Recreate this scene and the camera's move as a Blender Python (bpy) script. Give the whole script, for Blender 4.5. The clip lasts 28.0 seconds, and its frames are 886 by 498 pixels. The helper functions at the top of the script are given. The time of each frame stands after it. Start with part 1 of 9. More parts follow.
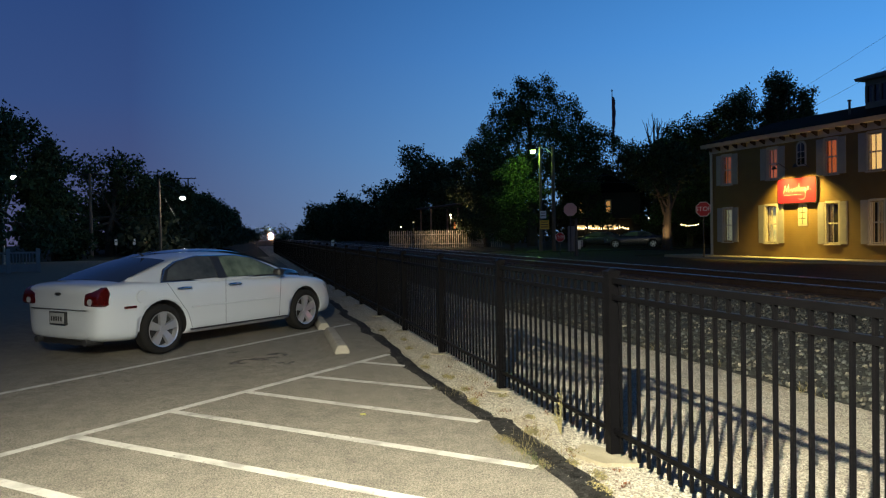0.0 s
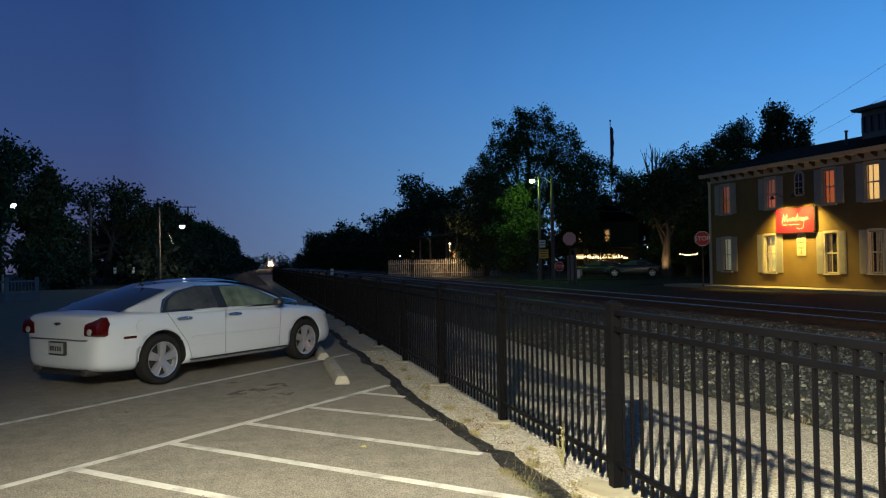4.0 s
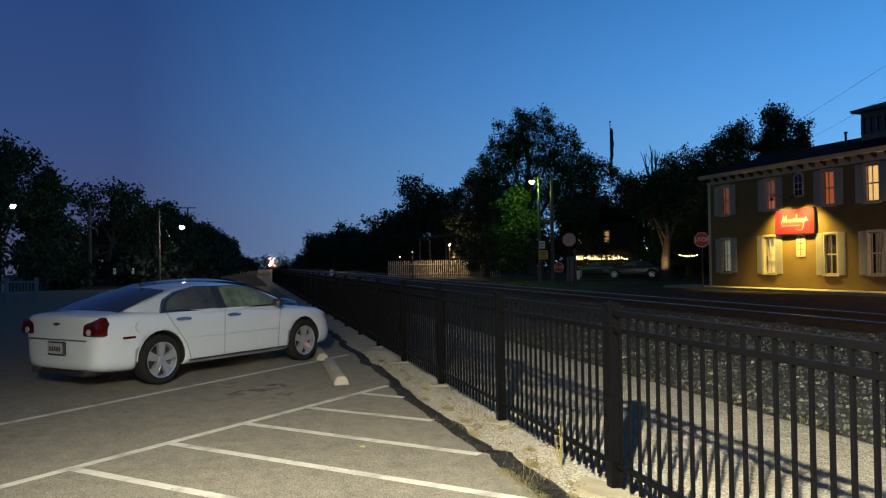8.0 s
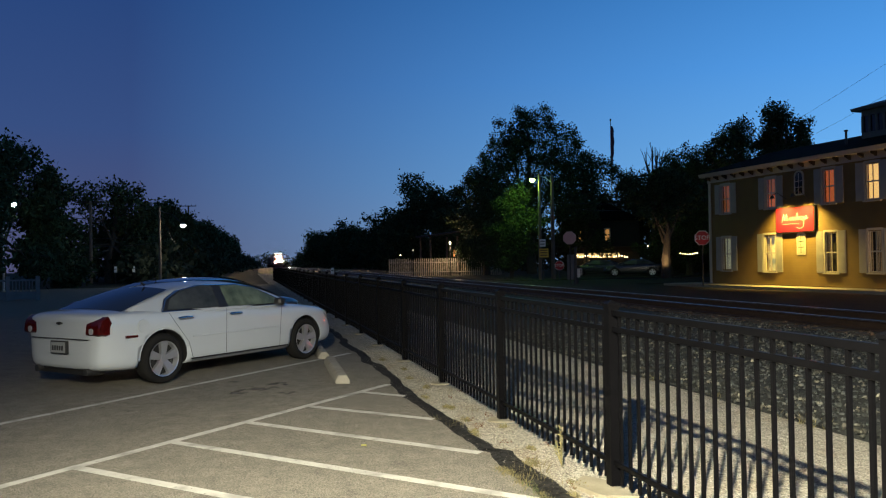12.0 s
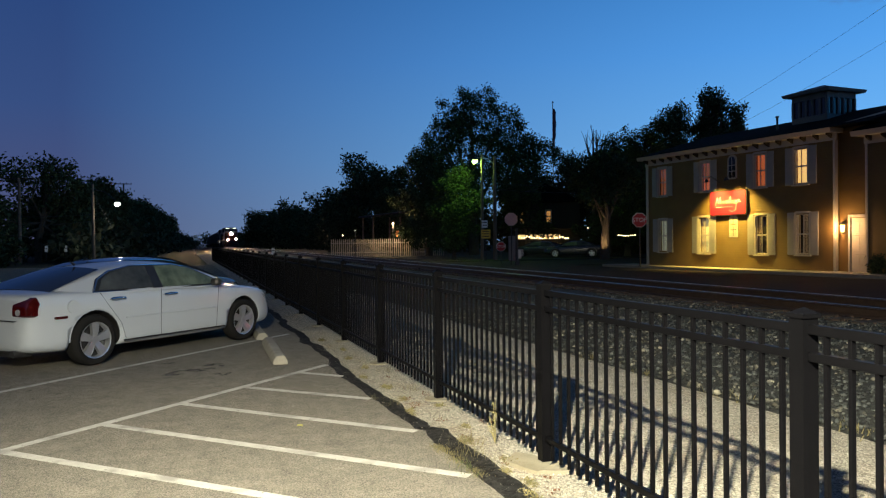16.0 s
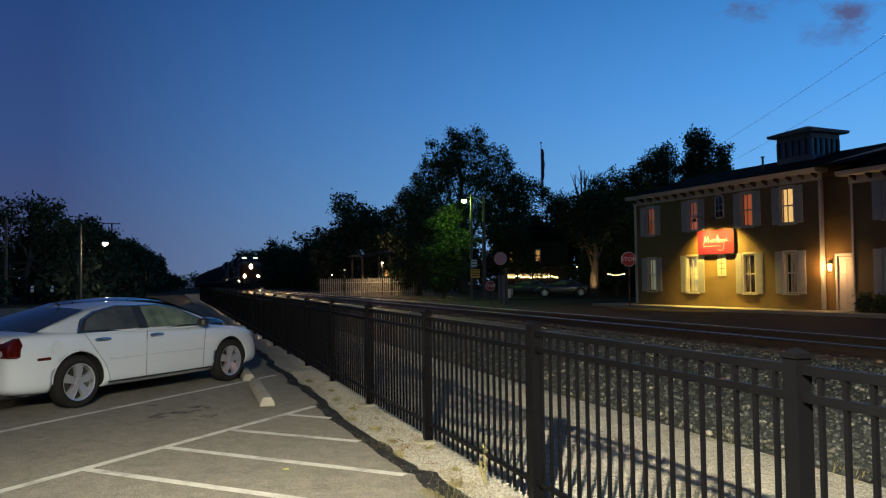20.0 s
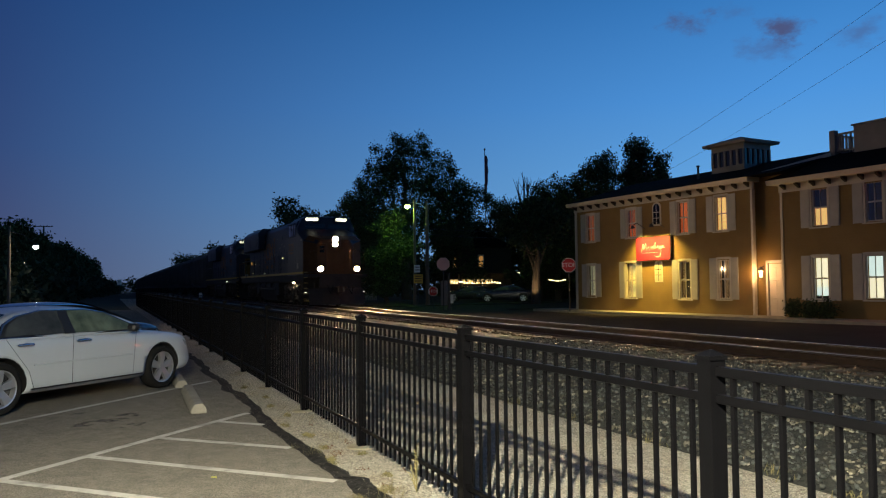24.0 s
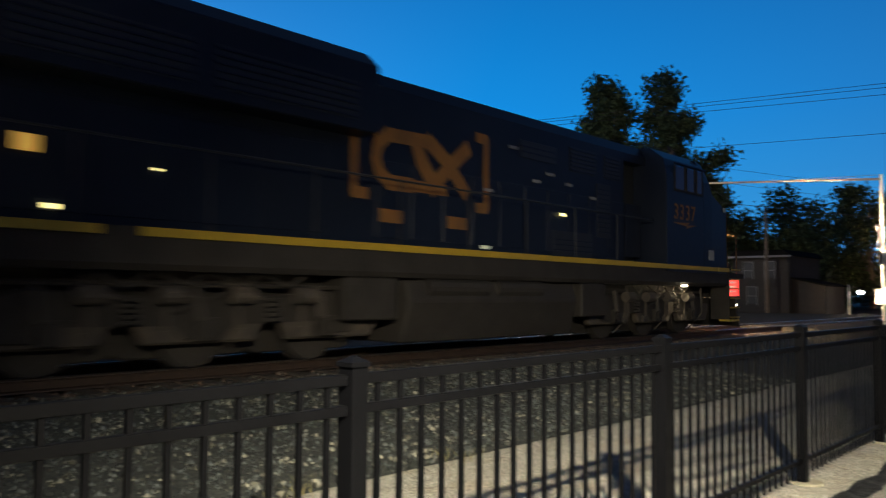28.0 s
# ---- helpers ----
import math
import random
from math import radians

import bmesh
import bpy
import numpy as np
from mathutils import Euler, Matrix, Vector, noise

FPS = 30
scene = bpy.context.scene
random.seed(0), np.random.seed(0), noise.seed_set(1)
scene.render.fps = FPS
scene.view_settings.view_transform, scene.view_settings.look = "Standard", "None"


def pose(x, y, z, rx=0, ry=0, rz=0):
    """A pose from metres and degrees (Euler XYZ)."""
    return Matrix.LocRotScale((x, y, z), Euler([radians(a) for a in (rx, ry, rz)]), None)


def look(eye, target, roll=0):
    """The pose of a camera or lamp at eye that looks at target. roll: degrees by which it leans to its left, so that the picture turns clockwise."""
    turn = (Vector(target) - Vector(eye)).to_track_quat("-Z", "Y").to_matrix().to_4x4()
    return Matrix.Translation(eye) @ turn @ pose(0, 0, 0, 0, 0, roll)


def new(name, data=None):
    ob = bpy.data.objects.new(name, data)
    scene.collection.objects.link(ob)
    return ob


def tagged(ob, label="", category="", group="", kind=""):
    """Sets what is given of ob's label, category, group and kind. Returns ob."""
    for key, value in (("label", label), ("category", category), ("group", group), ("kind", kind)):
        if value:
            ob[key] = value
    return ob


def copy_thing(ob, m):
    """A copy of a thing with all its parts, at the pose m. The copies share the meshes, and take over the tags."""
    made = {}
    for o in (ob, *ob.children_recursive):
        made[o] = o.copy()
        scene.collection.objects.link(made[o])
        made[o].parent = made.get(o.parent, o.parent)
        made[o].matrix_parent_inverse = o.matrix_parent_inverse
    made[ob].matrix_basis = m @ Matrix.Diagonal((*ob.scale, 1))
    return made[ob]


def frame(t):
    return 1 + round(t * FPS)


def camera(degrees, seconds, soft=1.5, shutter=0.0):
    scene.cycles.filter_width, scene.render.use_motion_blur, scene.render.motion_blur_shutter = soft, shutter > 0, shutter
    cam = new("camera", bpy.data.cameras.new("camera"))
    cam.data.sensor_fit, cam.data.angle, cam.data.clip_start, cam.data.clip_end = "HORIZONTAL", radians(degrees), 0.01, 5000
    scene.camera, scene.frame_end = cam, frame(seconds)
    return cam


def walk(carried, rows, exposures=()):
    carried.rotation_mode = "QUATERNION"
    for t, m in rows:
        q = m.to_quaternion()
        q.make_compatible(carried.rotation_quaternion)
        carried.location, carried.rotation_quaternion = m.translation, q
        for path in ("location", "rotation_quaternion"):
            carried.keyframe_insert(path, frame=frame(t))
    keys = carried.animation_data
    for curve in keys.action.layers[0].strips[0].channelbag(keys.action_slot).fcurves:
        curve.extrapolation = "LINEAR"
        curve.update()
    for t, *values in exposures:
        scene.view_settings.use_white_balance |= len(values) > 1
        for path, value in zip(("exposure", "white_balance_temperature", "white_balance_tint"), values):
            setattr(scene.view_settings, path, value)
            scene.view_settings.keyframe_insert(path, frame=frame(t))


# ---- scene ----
cam = camera(59.0, 28.0, 1.2, 0.55)
PATH = [
    (0, pose(-0.038, -0.090, 1.566, 88.80, 1.00, 75.90)),
    (0.5, pose(-0.033, -0.065, 1.565, 89.38, 0.97, 75.90)),
    (1, pose(-0.030, -0.043, 1.563, 89.85, 0.88, 75.90)),
    (1.5, pose(-0.029, -0.059, 1.565, 90.18, 0.88, 75.92)),
    (2, pose(-0.028, -0.098, 1.578, 90.32, 0.93, 75.86)),
    (2.5, pose(-0.030, -0.120, 1.589, 90.31, 0.91, 75.88)),
    (3, pose(-0.025, -0.122, 1.591, 90.51, 0.90, 75.86)),
    (3.5, pose(-0.031, -0.117, 1.588, 90.76, 0.91, 75.85)),
    (5.5, pose(-0.026, -0.110, 1.586, 91.01, 0.92, 75.80)),
    (6, pose(-0.025, -0.105, 1.585, 91.02, 0.89, 75.82)),
    (6.5, pose(-0.025, -0.099, 1.585, 91.01, 0.92, 75.81)),
    (7, pose(-0.022, -0.099, 1.585, 91.02, 0.90, 75.87)),
    (7.5, pose(-0.018, -0.103, 1.584, 91.01, 0.90, 75.87)),
    (8, pose(-0.019, -0.106, 1.582, 90.97, 0.87, 75.81)),
    (8.5, pose(-0.013, -0.113, 1.573, 91.02, 0.89, 75.84)),
    (9, pose(-0.004, -0.131, 1.564, 91.00, 0.87, 75.85)),
    (9.5, pose(-0.004, -0.143, 1.562, 90.88, 0.86, 75.77)),
    (10, pose(-0.005, -0.137, 1.574, 90.86, 0.88, 75.83)),
    (10.5, pose(-0.004, -0.134, 1.584, 90.82, 0.88, 75.78)),
    (11, pose(0.000, -0.129, 1.590, 90.81, 0.89, 75.79)),
    (11.5, pose(0.004, -0.123, 1.594, 90.88, 0.93, 75.81)),
    (13.5, pose(0.075, -0.102, 1.609, 89.66, 0.64, 75.34)),
    (14, pose(0.067, -0.089, 1.601, 88.79, 0.48, 74.50)),
    (14.5, pose(0.060, -0.082, 1.597, 88.48, 0.44, 73.63)),
    (15, pose(0.060, -0.080, 1.595, 88.58, 0.52, 72.86)),
    (15.5, pose(0.063, -0.080, 1.597, 88.86, 0.56, 72.21)),
    (16, pose(0.066, -0.075, 1.597, 89.35, 0.65, 71.70)),
    (16.5, pose(0.057, -0.066, 1.598, 90.02, 0.68, 71.33)),
    (17, pose(0.049, -0.060, 1.598, 90.73, 0.76, 71.05)),
    (17.5, pose(0.047, -0.062, 1.597, 91.32, 0.73, 70.92)),
    (18, pose(0.044, -0.070, 1.598, 91.70, 0.68, 70.93)),
    (18.5, pose(0.039, -0.071, 1.599, 91.94, 0.69, 70.95)),
    (19, pose(0.040, -0.069, 1.600, 91.99, 0.70, 70.93)),
    (19.5, pose(0.037, -0.063, 1.599, 92.02, 0.72, 70.95)),
    (20, pose(0.031, -0.061, 1.599, 92.22, 0.74, 70.93)),
    (20.5, pose(0.027, -0.062, 1.600, 92.51, 0.73, 70.95)),
    (22.5, pose(0.034, -0.041, 1.589, 92.64, 0.56, 68.25)),
    (23, pose(0.033, -0.017, 1.587, 92.61, 0.54, 67.60)),
    (23.5, pose(0.041, 0.010, 1.587, 92.64, 0.58, 67.16)),
    (24, pose(0.047, 0.034, 1.586, 92.58, 0.61, 66.86)),
    (24.5, pose(0.045, 0.062, 1.585, 92.53, 0.55, 66.66)),
    (25, pose(0.035, 0.107, 1.575, 92.16, 0.50, 66.38)),
    (25.1, pose(0.045, 0.110, 1.576, 92.16, 0.51, 65.88)),
    (25.2, pose(0.065, 0.115, 1.578, 92.17, 0.53, 65.00)),
    (25.3, pose(0.105, 0.125, 1.582, 92.23, 0.56, 63.22)),
    (25.4, pose(0.128, 0.112, 1.587, 92.32, 0.60, 60.82)),
    (25.7, pose(0.205, 0.110, 1.590, 93.32, 0.77, 46.98)),
    (26, pose(0.256, 0.233, 1.578, 94.65, 1.20, 27.89)),
    (26.2, pose(0.203, 0.206, 1.567, 95.38, 1.52, 14.19)),
    (26.3, pose(0.211, 0.198, 1.565, 95.60, 1.59, 7.52)),
    (26.4, pose(0.231, 0.191, 1.564, 95.61, 1.64, 0.82)),
    (26.5, pose(0.253, 0.178, 1.562, 95.46, 1.69, -5.49)),
    (26.7, pose(0.286, 0.140, 1.557, 95.07, 1.38, -16.82)),
    (26.8, pose(0.296, 0.127, 1.558, 94.84, 1.22, -21.28)),
    (27, pose(0.316, 0.113, 1.562, 94.36, 0.40, -28.71)),
    (27.2, pose(0.362, 0.124, 1.561, 94.07, -0.23, -34.04)),
    (27.4, pose(0.423, 0.157, 1.546, 94.03, -0.31, -38.56)),
    (27.5, pose(0.436, 0.160, 1.542, 93.92, -0.39, -40.53)),
    (27.7, pose(0.438, 0.146, 1.540, 93.54, -0.62, -43.80)),
    (28, pose(0.441, 0.112, 1.539, 93.20, -0.50, -47.54)),
]
walk(cam, PATH, ((0, 0.0), (18, 0.0), (23, -0.12), (24.2, -0.25), (25.2, -0.15), (26, 0.0), (26.8, 0.05), (28, 0.1)))

# ---- light ----
# Dusk: deep blue sky, brightest and clearest towards the west (+x), purple haze low in the east.
world = bpy.data.worlds.new("dusk_sky")
scene.world = world
world.use_nodes = True
wn, wl = world.node_tree.nodes, world.node_tree.links
wn.clear()
w_out = wn.new("ShaderNodeOutputWorld")
w_bg = wn.new("ShaderNodeBackground")
w_co = wn.new("ShaderNodeTexCoord")
w_sep = wn.new("ShaderNodeSeparateXYZ")
wl.new(w_co.outputs["Generated"], w_sep.inputs[0])


def ramp(nodes, stops):
    r = nodes.new("ShaderNodeValToRGB")
    r.color_ramp.elements[0].position, r.color_ramp.elements[0].color = stops[0][0], (*stops[0][1], 1)
    r.color_ramp.elements[1].position, r.color_ramp.elements[1].color = stops[-1][0], (*stops[-1][1], 1)
    for p, c in stops[1:-1]:
        e = r.color_ramp.elements.new(p)
        e.color = (*c, 1)
    return r


w_east = ramp(wn, [(0.0, (0.078, 0.082, 0.170)), (0.07, (0.062, 0.084, 0.200)), (0.16, (0.038, 0.078, 0.222)), (0.32, (0.020, 0.059, 0.200)), (0.55, (0.020, 0.034, 0.075)), (1.0, (0.022, 0.027, 0.045))])
w_west = ramp(wn, [(0.0, (0.27, 0.52, 0.84)), (0.10, (0.165, 0.47, 0.91)), (0.22, (0.088, 0.352, 0.85)), (0.40, (0.022, 0.178, 0.53)), (0.62, (0.022, 0.06, 0.15)), (1.0, (0.022, 0.030, 0.055))])
w_clear = ramp(wn, [(0.0, (0.08, 0.40, 0.72)), (0.10, (0.022, 0.335, 0.80)), (0.22, (0.004, 0.27, 0.76)), (0.40, (0.002, 0.17, 0.54)), (0.62, (0.012, 0.05, 0.14)), (1.0, (0.022, 0.030, 0.055))])
CLOUDS = (((-0.7185, 0.6250, 0.3060), 0.062, 0.85), ((-0.6835, 0.6606, 0.3120), 0.045, 0.30), ((-0.6523, 0.7020, 0.2850), 0.066, 0.90), ((-0.6680, 0.6940, 0.2690), 0.070, 0.45), ((-0.5995, 0.7553, 0.2670), 0.070, 0.45))
w_az = wn.new("ShaderNodeVectorMath")
w_az.operation = "DOT_PRODUCT"
w_az.inputs[1].default_value = (-0.15, 0.99, 0.0)
wl.new(w_co.outputs["Generated"], w_az.inputs[0])
w_az2 = wn.new("ShaderNodeVectorMath")
w_az2.operation = "DOT_PRODUCT"
w_az2.inputs[1].default_value = (0.38, 0.74, 0.0)
wl.new(w_co.outputs["Generated"], w_az2.inputs[0])
w_max = wn.new("ShaderNodeMath")
w_max.operation = "MAXIMUM"
wl.new(w_az.outputs["Value"], w_max.inputs[0])
wl.new(w_az2.outputs["Value"], w_max.inputs[1])
w_map = wn.new("ShaderNodeMapRange")
w_map.inputs[1].default_value, w_map.inputs[2].default_value = 0.02, 0.82
wl.new(w_max.outputs[0], w_map.inputs[0])
w_mix = wn.new("ShaderNodeMix")
w_mix.data_type = "RGBA"
wl.new(w_sep.outputs["Z"], w_east.inputs[0])
wl.new(w_sep.outputs["Z"], w_west.inputs[0])
wl.new(w_map.outputs[0], w_mix.inputs[0])
wl.new(w_east.outputs[0], w_mix.inputs[6])
wl.new(w_sep.outputs["Z"], w_clear.inputs[0])
# the clearest, least reddened blue lies in the west
w_cx = wn.new("ShaderNodeMapRange")
w_cx.inputs[1].default_value, w_cx.inputs[2].default_value = 0.05, 0.75
wl.new(w_sep.outputs["X"], w_cx.inputs[0])
w_mix2 = wn.new("ShaderNodeMix")
w_mix2.data_type = "RGBA"
wl.new(w_cx.outputs[0], w_mix2.inputs[0])
wl.new(w_west.outputs[0], w_mix2.inputs[6])
wl.new(w_clear.outputs[0], w_mix2.inputs[7])
wl.new(w_mix2.outputs[2], w_mix.inputs[7])
# soft purple wisps of cloud low in the north-west
w_str = wn.new("ShaderNodeMapping")
w_str.inputs["Scale"].default_value = (1.0, 1.0, 1.9)
w_noi = wn.new("ShaderNodeTexNoise")
w_noi.inputs["Scale"].default_value, w_noi.inputs["Detail"].default_value, w_noi.inputs["Roughness"].default_value = 30, 6, 0.62
wl.new(w_co.outputs["Generated"], w_str.inputs[0])
wl.new(w_str.outputs[0], w_noi.inputs["Vector"])
w_last = w_mix.outputs[2]
for place, size, amount in CLOUDS:
    w_d = wn.new("ShaderNodeVectorMath")
    w_d.operation = "DISTANCE"
    w_d.inputs[1].default_value = (place[0], place[1], place[2] * 1.9)
    wl.new(w_str.outputs[0], w_d.inputs[0])
    w_m = wn.new("ShaderNodeMapRange")
    w_m.inputs[1].default_value, w_m.inputs[2].default_value, w_m.inputs[3].default_value, w_m.inputs[4].default_value = 0.0, size, 0.42, -0.25
    w_m.clamp = False
    wl.new(w_d.outputs["Value"], w_m.inputs[0])
    w_a = wn.new("ShaderNodeMath")
    w_a.operation = "ADD"
    wl.new(w_m.outputs[0], w_a.inputs[0])
    wl.new(w_noi.outputs[0], w_a.inputs[1])
    w_r = wn.new("ShaderNodeMapRange")
    w_r.inputs[1].default_value, w_r.inputs[2].default_value, w_r.inputs[4].default_value = 0.55, 0.95, amount
    w_r.interpolation_type = "SMOOTHSTEP"
    wl.new(w_a.outputs[0], w_r.inputs[0])
    w_c = wn.new("ShaderNodeMix")
    w_c.data_type = "RGBA"
    w_c.inputs[7].default_value = (0.085, 0.095, 0.21, 1)
    wl.new(w_r.outputs[0], w_c.inputs[0])
    wl.new(w_last, w_c.inputs[6])
    w_last = w_c.outputs[2]
wl.new(w_last, w_bg.inputs[0])
wl.new(w_bg.outputs[0], w_out.inputs[0])
# the sky away from the afterglow is darker
w_dim = wn.new("ShaderNodeMapRange")
w_dim.inputs[1].default_value, w_dim.inputs[2].default_value, w_dim.inputs[3].default_value, w_dim.inputs[4].default_value = -0.9, -0.1, 0.75, 1.0
wl.new(w_az.outputs["Value"], w_dim.inputs[0])
wl.new(w_dim.outputs[0], w_bg.inputs[1])


def lamp(name, kind, place, watts, colour, size=0.1, target=None, angle=60, blend=0.6):
    d = bpy.data.lights.new(name, kind)
    d.energy, d.color = watts, colour
    if kind == "AREA":
        d.size = size
    else:
        d.shadow_soft_size = size
    if kind == "SPOT":
        d.spot_size, d.spot_blend = radians(angle), blend
    ob = new(name, d)
    ob.matrix_world = look(place, target) if target else pose(*place)
    return ob


LOT_LAMP = (0.5, -0.88, 3.61)
# one lamp split into two spots; the gap stands for a bystander's shadow
lamp("lot_light_a", "SPOT", (LOT_LAMP[0] - 0.08, LOT_LAMP[1], LOT_LAMP[2]), 11800, (0.98, 0.91, 0.69), 0.07, (-3.0, 0.95, 0.0), 104, 1.0)
lamp("lot_light_b", "SPOT", (LOT_LAMP[0] + 0.08, LOT_LAMP[1], LOT_LAMP[2]), 9000, (0.98, 0.91, 0.70), 0.07, (4.9, 0.5, 0.0), 117, 1.0)
lamp("street_light_green", "POINT", (-52.3, 19.6, 6.95), 420, (0.42, 1.0, 0.13), 0.15)
lamp("street_light_left", "POINT", (-65.8, -4.9, 4.35), 160, (1.0, 0.92, 0.72), 0.15)
lamp("wall_light_a", "SPOT", (-31.11, 23.40, 4.15), 1700, (1.0, 0.70, 0.13), 0.10, (-31.05, 23.95, 1.5), 120, 1.0)
lamp("wall_light_b", "SPOT", (-29.83, 23.51, 4.15), 1700, (1.0, 0.70, 0.13), 0.10, (-29.85, 24.05, 1.5), 120, 1.0)
lamp("door_lantern_light", "POINT", (-24.5, 24.45, 1.95), 105, (1.0, 0.58, 0.22), 0.08)
lamp("bar_sign_light", "POINT", (-14.5, 25.9, 2.6), 260, (1.0, 0.14, 0.08), 0.3)
for k in range(4):
    lamp("shop_wall_light", "SPOT", (8.6 + 2.05 * k, 26.35, 6.35), 430, (1.0, 0.66, 0.10), 0.05, (8.6 + 2.05 * k, 27.0, 4.6), 120, 0.9)
lamp("crossing_light", "POINT", (48.9, 33.7, 11.8), 5200, (1.0, 0.95, 0.85), 0.2)
lamp("station_light", "AREA", (-11.5, 44.0, 4.0), 18, (0.95, 1.0, 0.85), 5.0)
# added fill lamp that brightens the pale platform fence
lamp("platform_fence_fill", "POINT", (-71.2, 18.6, 3.1), 620, (1.0, 0.72, 0.42), 0.1)
lamp("garden_light", "SPOT", (-48.42, 27.7, 0.43), 260, (1.0, 0.68, 0.34), 0.05, (-49.4, 28.45, 2.6), 75, 1.0)


# ---- materials ----
def mat(name, c1, c2=None, rough=0.7, metal=0.0, scale=8.0, fine=90.0, bump=0.2, wear=None, coat=0.0, spec=0.5, grain=0.4, speck=None):
    """Base colour varied at a broad and a fine scale, with fine relief. wear: (colour, amount) of broad stains. grain: share of the fine scale. speck: (scale, amount) of single grains."""
    m = bpy.data.materials.new(name)
    m.use_nodes = True
    n, l = m.node_tree.nodes, m.node_tree.links
    b = n["Principled BSDF"]
    c2 = c2 or tuple(x * 0.75 for x in c1)
    co = n.new("ShaderNodeTexCoord")
    n1, n2 = n.new("ShaderNodeTexNoise"), n.new("ShaderNodeTexNoise")
    n1.inputs["Scale"].default_value, n2.inputs["Scale"].default_value = scale, fine
    n1.inputs["Detail"].default_value, n2.inputs["Detail"].default_value = 5, 3
    l.new(co.outputs["Object"], n1.inputs["Vector"])
    l.new(co.outputs["Object"], n2.inputs["Vector"])
    mx = n.new("ShaderNodeMix")
    mx.data_type = "RGBA"
    mx.inputs[6].default_value, mx.inputs[7].default_value = (*c1, 1), (*c2, 1)
    ad = n.new("ShaderNodeMath")
    ad.operation = "MULTIPLY_ADD"
    l.new(n1.outputs[0], ad.inputs[0])
    ad.inputs[1].default_value = 1 - grain
    sc = n.new("ShaderNodeMath")
    sc.operation = "MULTIPLY"
    sc.inputs[1].default_value = grain
    l.new(n2.outputs[0], sc.inputs[0])
    l.new(sc.outputs[0], ad.inputs[2])
    mr = n.new("ShaderNodeMapRange")
    mr.inputs[1].default_value, mr.inputs[2].default_value = 0.32, 0.68
    l.new(ad.outputs[0], mr.inputs[0])
    l.new(mr.outputs[0], mx.inputs[0])
    last = mx.outputs[2]
    if wear:
        n3 = n.new("ShaderNodeTexNoise")
        n3.inputs["Scale"].default_value, n3.inputs["Detail"].default_value = scale * 0.35, 8
        l.new(co.outputs["Object"], n3.inputs["Vector"])
        r3 = n.new("ShaderNodeMapRange")
        r3.inputs[1].default_value, r3.inputs[2].default_value, r3.inputs[4].default_value = 0.52, 0.66, wear[1]
        l.new(n3.outputs[0], r3.inputs[0])
        m3 = n.new("ShaderNodeMix")
        m3.data_type = "RGBA"
        m3.inputs[7].default_value = (*wear[0], 1)
        l.new(last, m3.inputs[6])
        l.new(r3.outputs[0], m3.inputs[0])
        last = m3.outputs[2]
    if speck:
        vo = n.new("ShaderNodeTexVoronoi")
        vo.inputs["Scale"].default_value = speck[0]
        l.new(co.outputs["Object"], vo.inputs["Vector"])
        sp = n.new("ShaderNodeSeparateColor")
        l.new(vo.outputs["Color"], sp.inputs[0])
        r4 = n.new("ShaderNodeMapRange")
        r4.inputs[3].default_value, r4.inputs[4].default_value = 1 - speck[1], 1 + speck[1]
        l.new(sp.outputs[0], r4.inputs[0])
        hs = n.new("ShaderNodeHueSaturation")
        l.new(r4.outputs[0], hs.inputs["Value"])
        l.new(last, hs.inputs["Color"])
        last = hs.outputs[0]
    l.new(last, b.inputs["Base Color"])
    b.inputs["Roughness"].default_value, b.inputs["Metallic"].default_value = rough, metal
    b.inputs["Coat Weight"].default_value = coat
    b.inputs["Specular IOR Level"].default_value = spec
    if bump:
        bp = n.new("ShaderNodeBump")
        bp.inputs["Strength"].default_value, bp.inputs["Distance"].default_value = bump, 0.01
        l.new(n2.outputs[0], bp.inputs["Height"])
        l.new(bp.outputs[0], b.inputs["Normal"])
    return m


def glow(name, colour, strength):
    m = bpy.data.materials.new(name)
    m.use_nodes = True
    b = m.node_tree.nodes["Principled BSDF"]
    b.inputs["Base Color"].default_value = (*colour, 1)
    b.inputs["Emission Color"].default_value = (*colour, 1)
    b.inputs["Emission Strength"].default_value = strength
    return m


def random_tone(m, amount=0.5, power=1.0):
    """Varies brightness from island to island of one mesh; a power above 1 leaves few bright ones among many dark."""
    n, l = m.node_tree.nodes, m.node_tree.links
    b = n["Principled BSDF"]
    src = b.inputs["Base Color"].links[0].from_socket
    g = n.new("ShaderNodeNewGeometry")
    hv = n.new("ShaderNodeHueSaturation")
    r = n.new("ShaderNodeMapRange")
    r.inputs[3].default_value, r.inputs[4].default_value = 1 - amount, 1 + amount * power
    pw = n.new("ShaderNodeMath")
    pw.operation = "POWER"
    pw.inputs[1].default_value = power
    l.new(g.outputs["Random Per Island"], pw.inputs[0])
    l.new(pw.outputs[0], r.inputs[0])
    l.new(r.outputs[0], hv.inputs["Value"])
    l.new(src, hv.inputs["Color"])
    l.new(hv.outputs[0], b.inputs["Base Color"])
    return m


